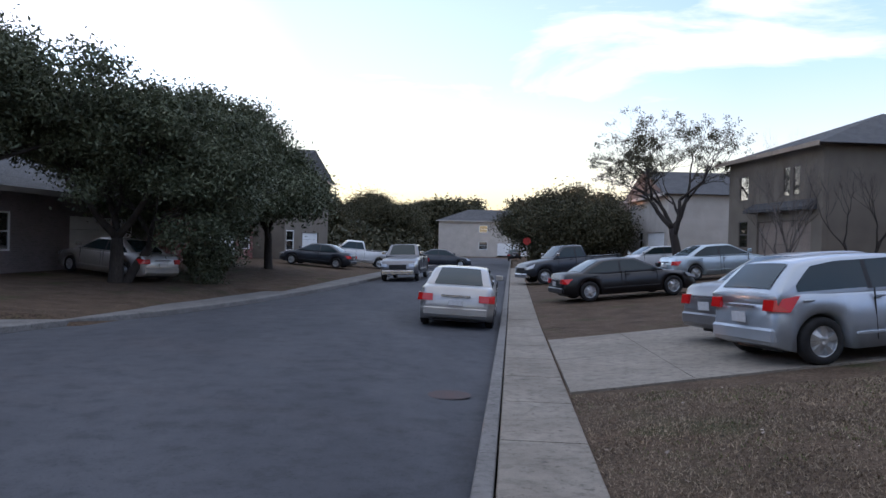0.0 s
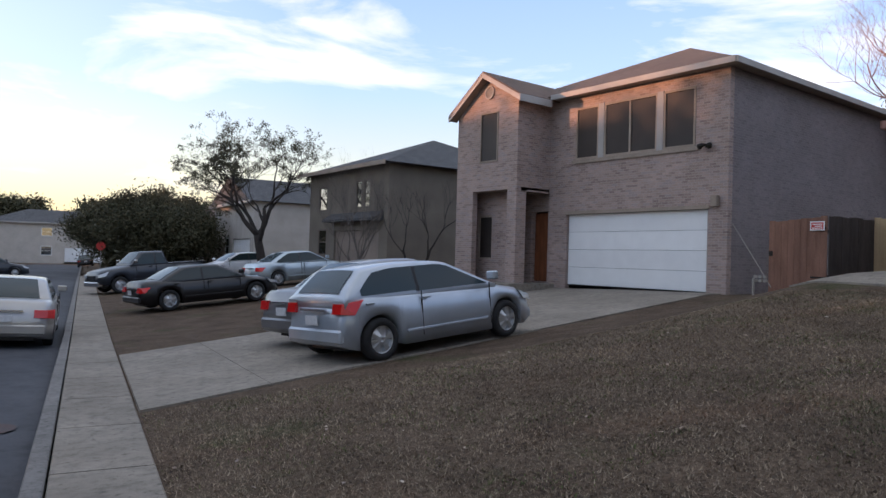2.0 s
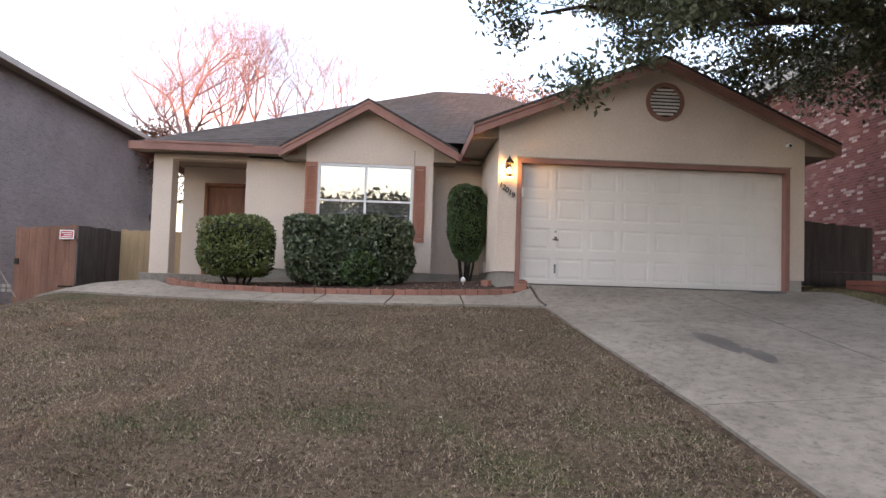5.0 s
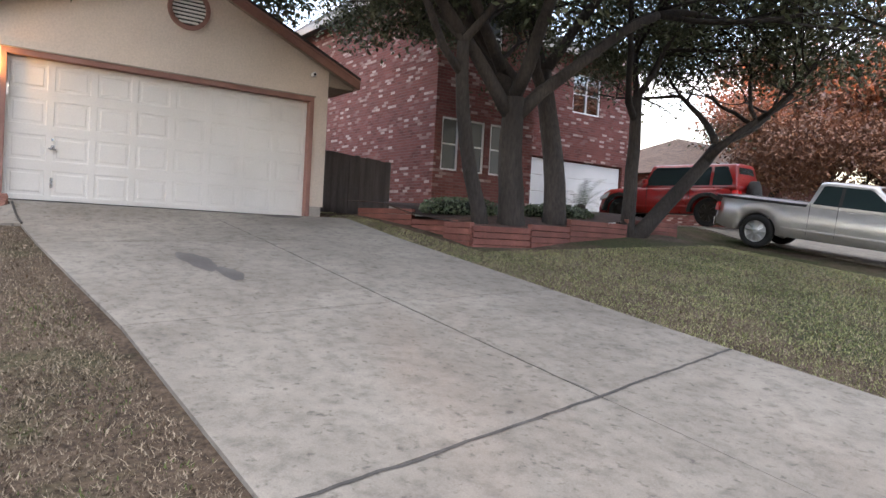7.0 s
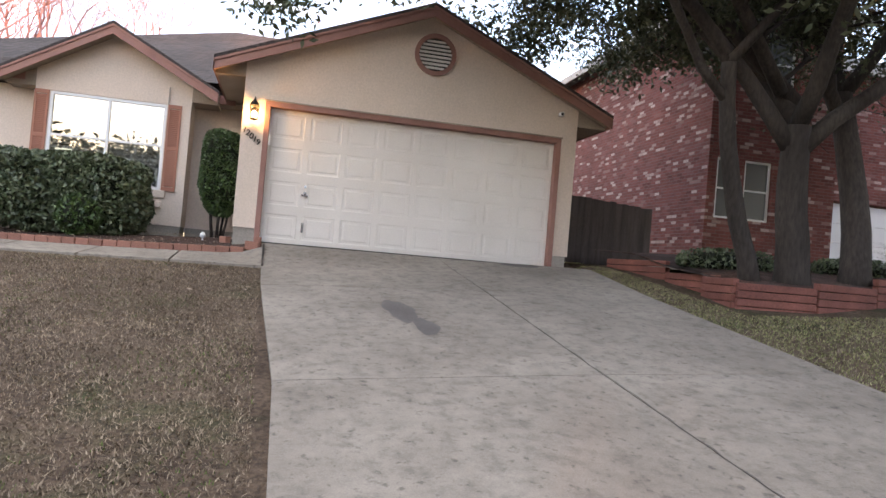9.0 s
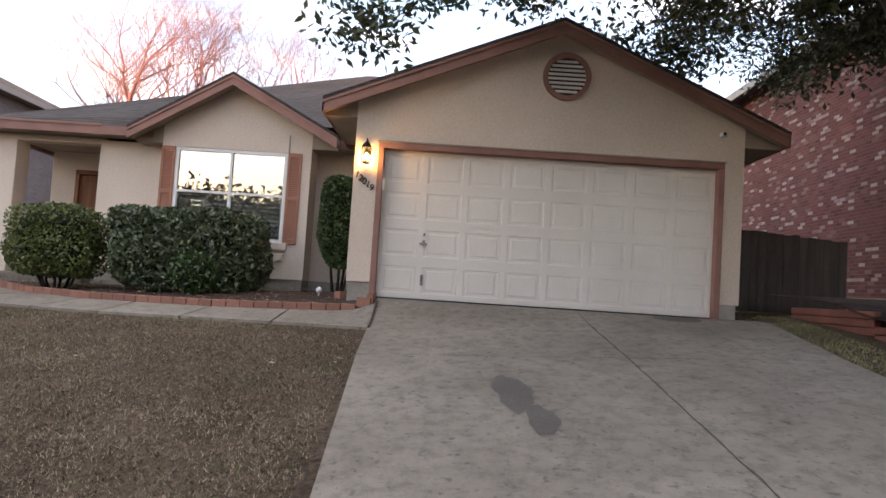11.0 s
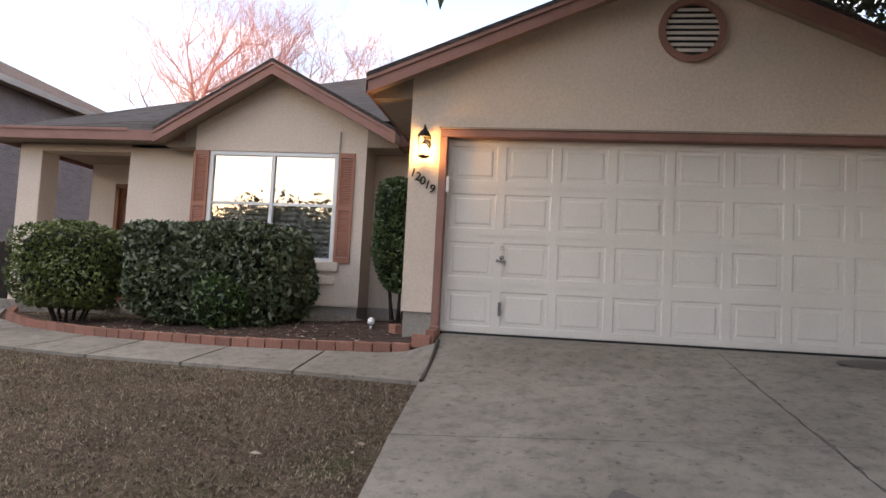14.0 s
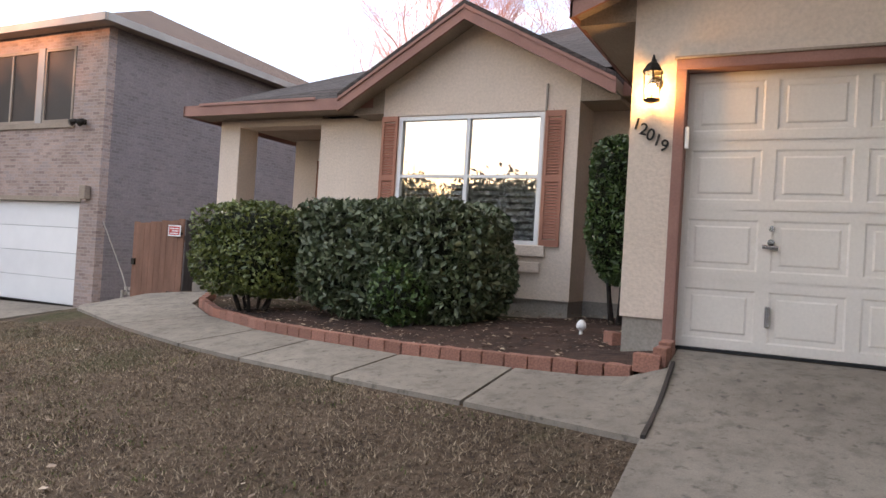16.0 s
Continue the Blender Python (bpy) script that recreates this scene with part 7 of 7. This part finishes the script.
# stains, cracks
def blob(name, x, y, rx_, ry_, seed, label, mat="stain", rz=0.0):
    bm = bmesh.new()
    rng = random.Random(seed)
    ph = [rng.uniform(0, 6.3) for _ in range(4)]
    vs = []
    c = bm.verts.new((x, y, ground_z(x, y) + 0.034))
    for k in range(28):
        a = k * 2 * math.pi / 28
        r_ = 1 + 0.14 * math.sin(2 * a + ph[0]) + 0.1 * math.sin(3 * a + ph[1]) + 0.06 * math.sin(7 * a + ph[2])
        px, py = rot((rx_ * r_ * math.cos(a), ry_ * r_ * math.sin(a)), math.radians(rz))
        vs.append(bm.verts.new((x + px, y + py, ground_z(x + px, y + py) + 0.034)))
    for k in range(28):
        bm.faces.new((c, vs[k], vs[(k + 1) % 28]))
    ob = part(name, bm, M[mat], drive, label)
    return ob


blob("stain", 8.08, -4.42, 0.47, 0.17, 1, "dark oil stain")
blob("stain", 7.38, -4.57, 0.34, 0.11, 2, "dark oil stain", rz=-6)
blob("stain", 11.7, -6.9, 0.22, 0.35, 3, "faint dark stain")


def crack(points, w, parent=None):
    bm = bmesh.new()
    rng = random.Random(int(points[0][0] * 100))
    prev = None
    for p, a in along(points, 0.12):
        j = rng.uniform(-0.012, 0.012)
        q = [(p.x - math.sin(a) * (s * w + j), p.y + math.cos(a) * (s * w + j)) for s in (-1, 1)]
        cur = [bm.verts.new((x, y, ground_z(x, y) + 0.0335)) for x, y in q]
        if prev:
            bm.faces.new((prev[0], prev[1], cur[1], cur[0]))
        prev = cur
    return part("crack", bm, M["joint"], drive, "dark crack")


crack([(3.25, -5.70), (5.85, -5.67), (8.0, -5.67), (9.4, -5.67), (11.2, -5.65)], 0.005)
crack([(2.82, -3.25), (3.23, -5.68), (3.62, -7.74)], 0.014)

# timber planter under the oaks
def planter_wall(points, rows, label, hgt=0.10):
    pl = thing("planter", label=label, category="planter")
    for (ax, ay), (bx_, by) in zip(points, points[1:]):
        a, b_ = Vector((ax, ay)), Vector((bx_, by))
        ln = (b_ - a).length
        ang = math.atan2(by - ay, bx_ - ax)
        k = max(1, round(ln / 1.6))
        base = min(ground_z(ax, ay), ground_z(bx_, by))
        for i in range(k):
            p, q = a.lerp(b_, i / k), a.lerp(b_, (i + 1) / k)
            zz = max(ground_z(p.x, p.y), ground_z(q.x, q.y)) * 0.5 + min(ground_z(p.x, p.y), ground_z(q.x, q.y)) * 0.5
            for r_ in range(-1, rows):
                bm = bmesh.new()
                add_box(bm, 0.004, (q - p).length - 0.004, -0.045, 0.045, r_ * hgt + 0.004, (r_ + 1) * hgt - 0.004, 0.008)
                t = part("timber", bm, M["planter"], pl)
                t.matrix_basis = pose(p.x, p.y, zz + 0.02, 0, 0, math.degrees(ang))
    return pl


planter_wall([(12.4, -8.75), (10.75, -8.95), (9.5, -9.0)], 2, "low weathered red timber planter edge by the garage", 0.10)
planter_wall([(9.6, -8.85), (8.75, -8.75), (8.55, -9.75), (8.95, -11.0), (9.4, -13.0), (9.9, -15.2)], 3, "red timber planter round the live oaks", 0.10)
bm = bmesh.new()
pp = [(9.6, -8.9), (8.8, -8.82), (8.62, -9.75), (9.02, -11.0), (9.45, -13.0), (9.9, -15.1), (12.5, -15.1), (13.5, -12.6), (13.5, -8.9)]
grid = []
for (x, y) in pp[:6]:
    row = []
    for k in range(8):
        px = x + (13.6 - x) * k / 7
        row.append(bm.verts.new((px, y, ground_z(px, y) + 0.27 + noise.noise((px, y, 0)) * 0.05)))
    grid.append(row)
for a, b_ in zip(grid, grid[1:]):
    for i in range(7):
        bm.faces.new((a[i], a[i + 1], b_[i + 1], b_[i]))
tagged(part("planter_soil", bm, M["soil"], None, "dark planting soil behind the red timbers", smooth=True), kind="structure")


def sago(x, y, z, seed, label):
    root = thing("sago_palm", x, y, z, label=label, category="plant")
    rng = random.Random(seed)
    bm = bmesh.new()
    for k in range(26):
        a = k * 2.4
        el = rng.uniform(0.35, 1.2)
        pts = [Vector((0, 0, 0.15))]
        d = Vector((math.cos(a) * math.cos(el), math.sin(a) * math.cos(el), math.sin(el)))
        for i in range(7):
            d = (d + Vector((0, 0, -0.16))).normalized()
            pts.append(pts[-1] + d * 0.13)
        for i in range(1, 8):
            sd = (pts[i] - pts[i - 1]).cross(Vector((0, 0, 1))).normalized()
            for s in (-1, 1):
                for h in (0, 0.5):
                    p = pts[i - 1].lerp(pts[i], h)
                    t = p + sd * s * 0.13 + (pts[i] - pts[i - 1]) * 0.5
                    bm.faces.new([bm.verts.new(q) for q in (p, p + (pts[i] - pts[i - 1]) * 0.14, t)])
    part("frond", bm, M["leaf_hedge"], root)
    bm = bmesh.new()
    add_tube(bm, [(0, 0, -0.15), (0, 0, 0.2)], [0.12, 0.1], 9)
    part("trunk", bm, M["bark"], root)


sago(11.3, -13.7, 2.42, 1, "spiky dark sago palm in the planter")
hedge("low_bush", 10.6, -9.9, 2.0, 0.5, 0.9, 0.22, "low leafy plants under the oak", M["leaf_hedge"], 1800, 0.04, 8, foot=0.05, square=2.2, stems=3)
hedge("low_bush", 10.3, -12.0, 2.1, 0.5, 0.9, 0.18, "low leafy plants beside the trunk", M["leaf_hedge"], 1500, 0.04, 9, foot=0.05, square=2.2, stems=3)
hedge("round_bush", -7.2, 31.4, ground_z(-7.2, 31.4), 1.0, 1.0, 0.75, "round dark bush beneath the street oak", M["leaf_far"], 4000, 0.08, 10, foot=0.0, square=2.4)

# stop sign far down the street
sx_, sy_ = xy_of(1.6, 66)
stop = thing("stop_sign", sx_, sy_, ground_z(sx_, sy_), math.degrees(-STREET), label="red octagonal stop sign on a grey post", category="sign")
bm = bmesh.new()
add_tube(bm, [(0, 0, -0.2), (0, 0, 2.1)], [0.03, 0.03], 6)
part("post", bm, M["stem"], stop)
bm = bmesh.new()
add_prism(bm, [(0.38 * math.cos(k * math.pi / 4 + math.pi / 8), 2.3 + 0.38 * math.sin(k * math.pi / 4 + math.pi / 8)) for k in range(8)], lambda p: (p[0], -0.06, p[1]), lambda p: (p[0], -0.045, p[1]))
part("board", bm, M["sign_red"], stop)

# a manhole patch and tar marks on the road
mx, my = xy_of(-0.5, 9.0)
bm = bmesh.new()
vs = [bm.verts.new((mx + 0.28 * math.cos(k * 0.524), my + 0.28 * math.sin(k * 0.524), road_z(*uv_of(mx, my)) + 0.012)) for k in range(12)]
bm.faces.new(vs)
tagged(part("road_patch", bm, M["road_mark"], None, "faded reddish utility mark on the asphalt"), category="road marking")
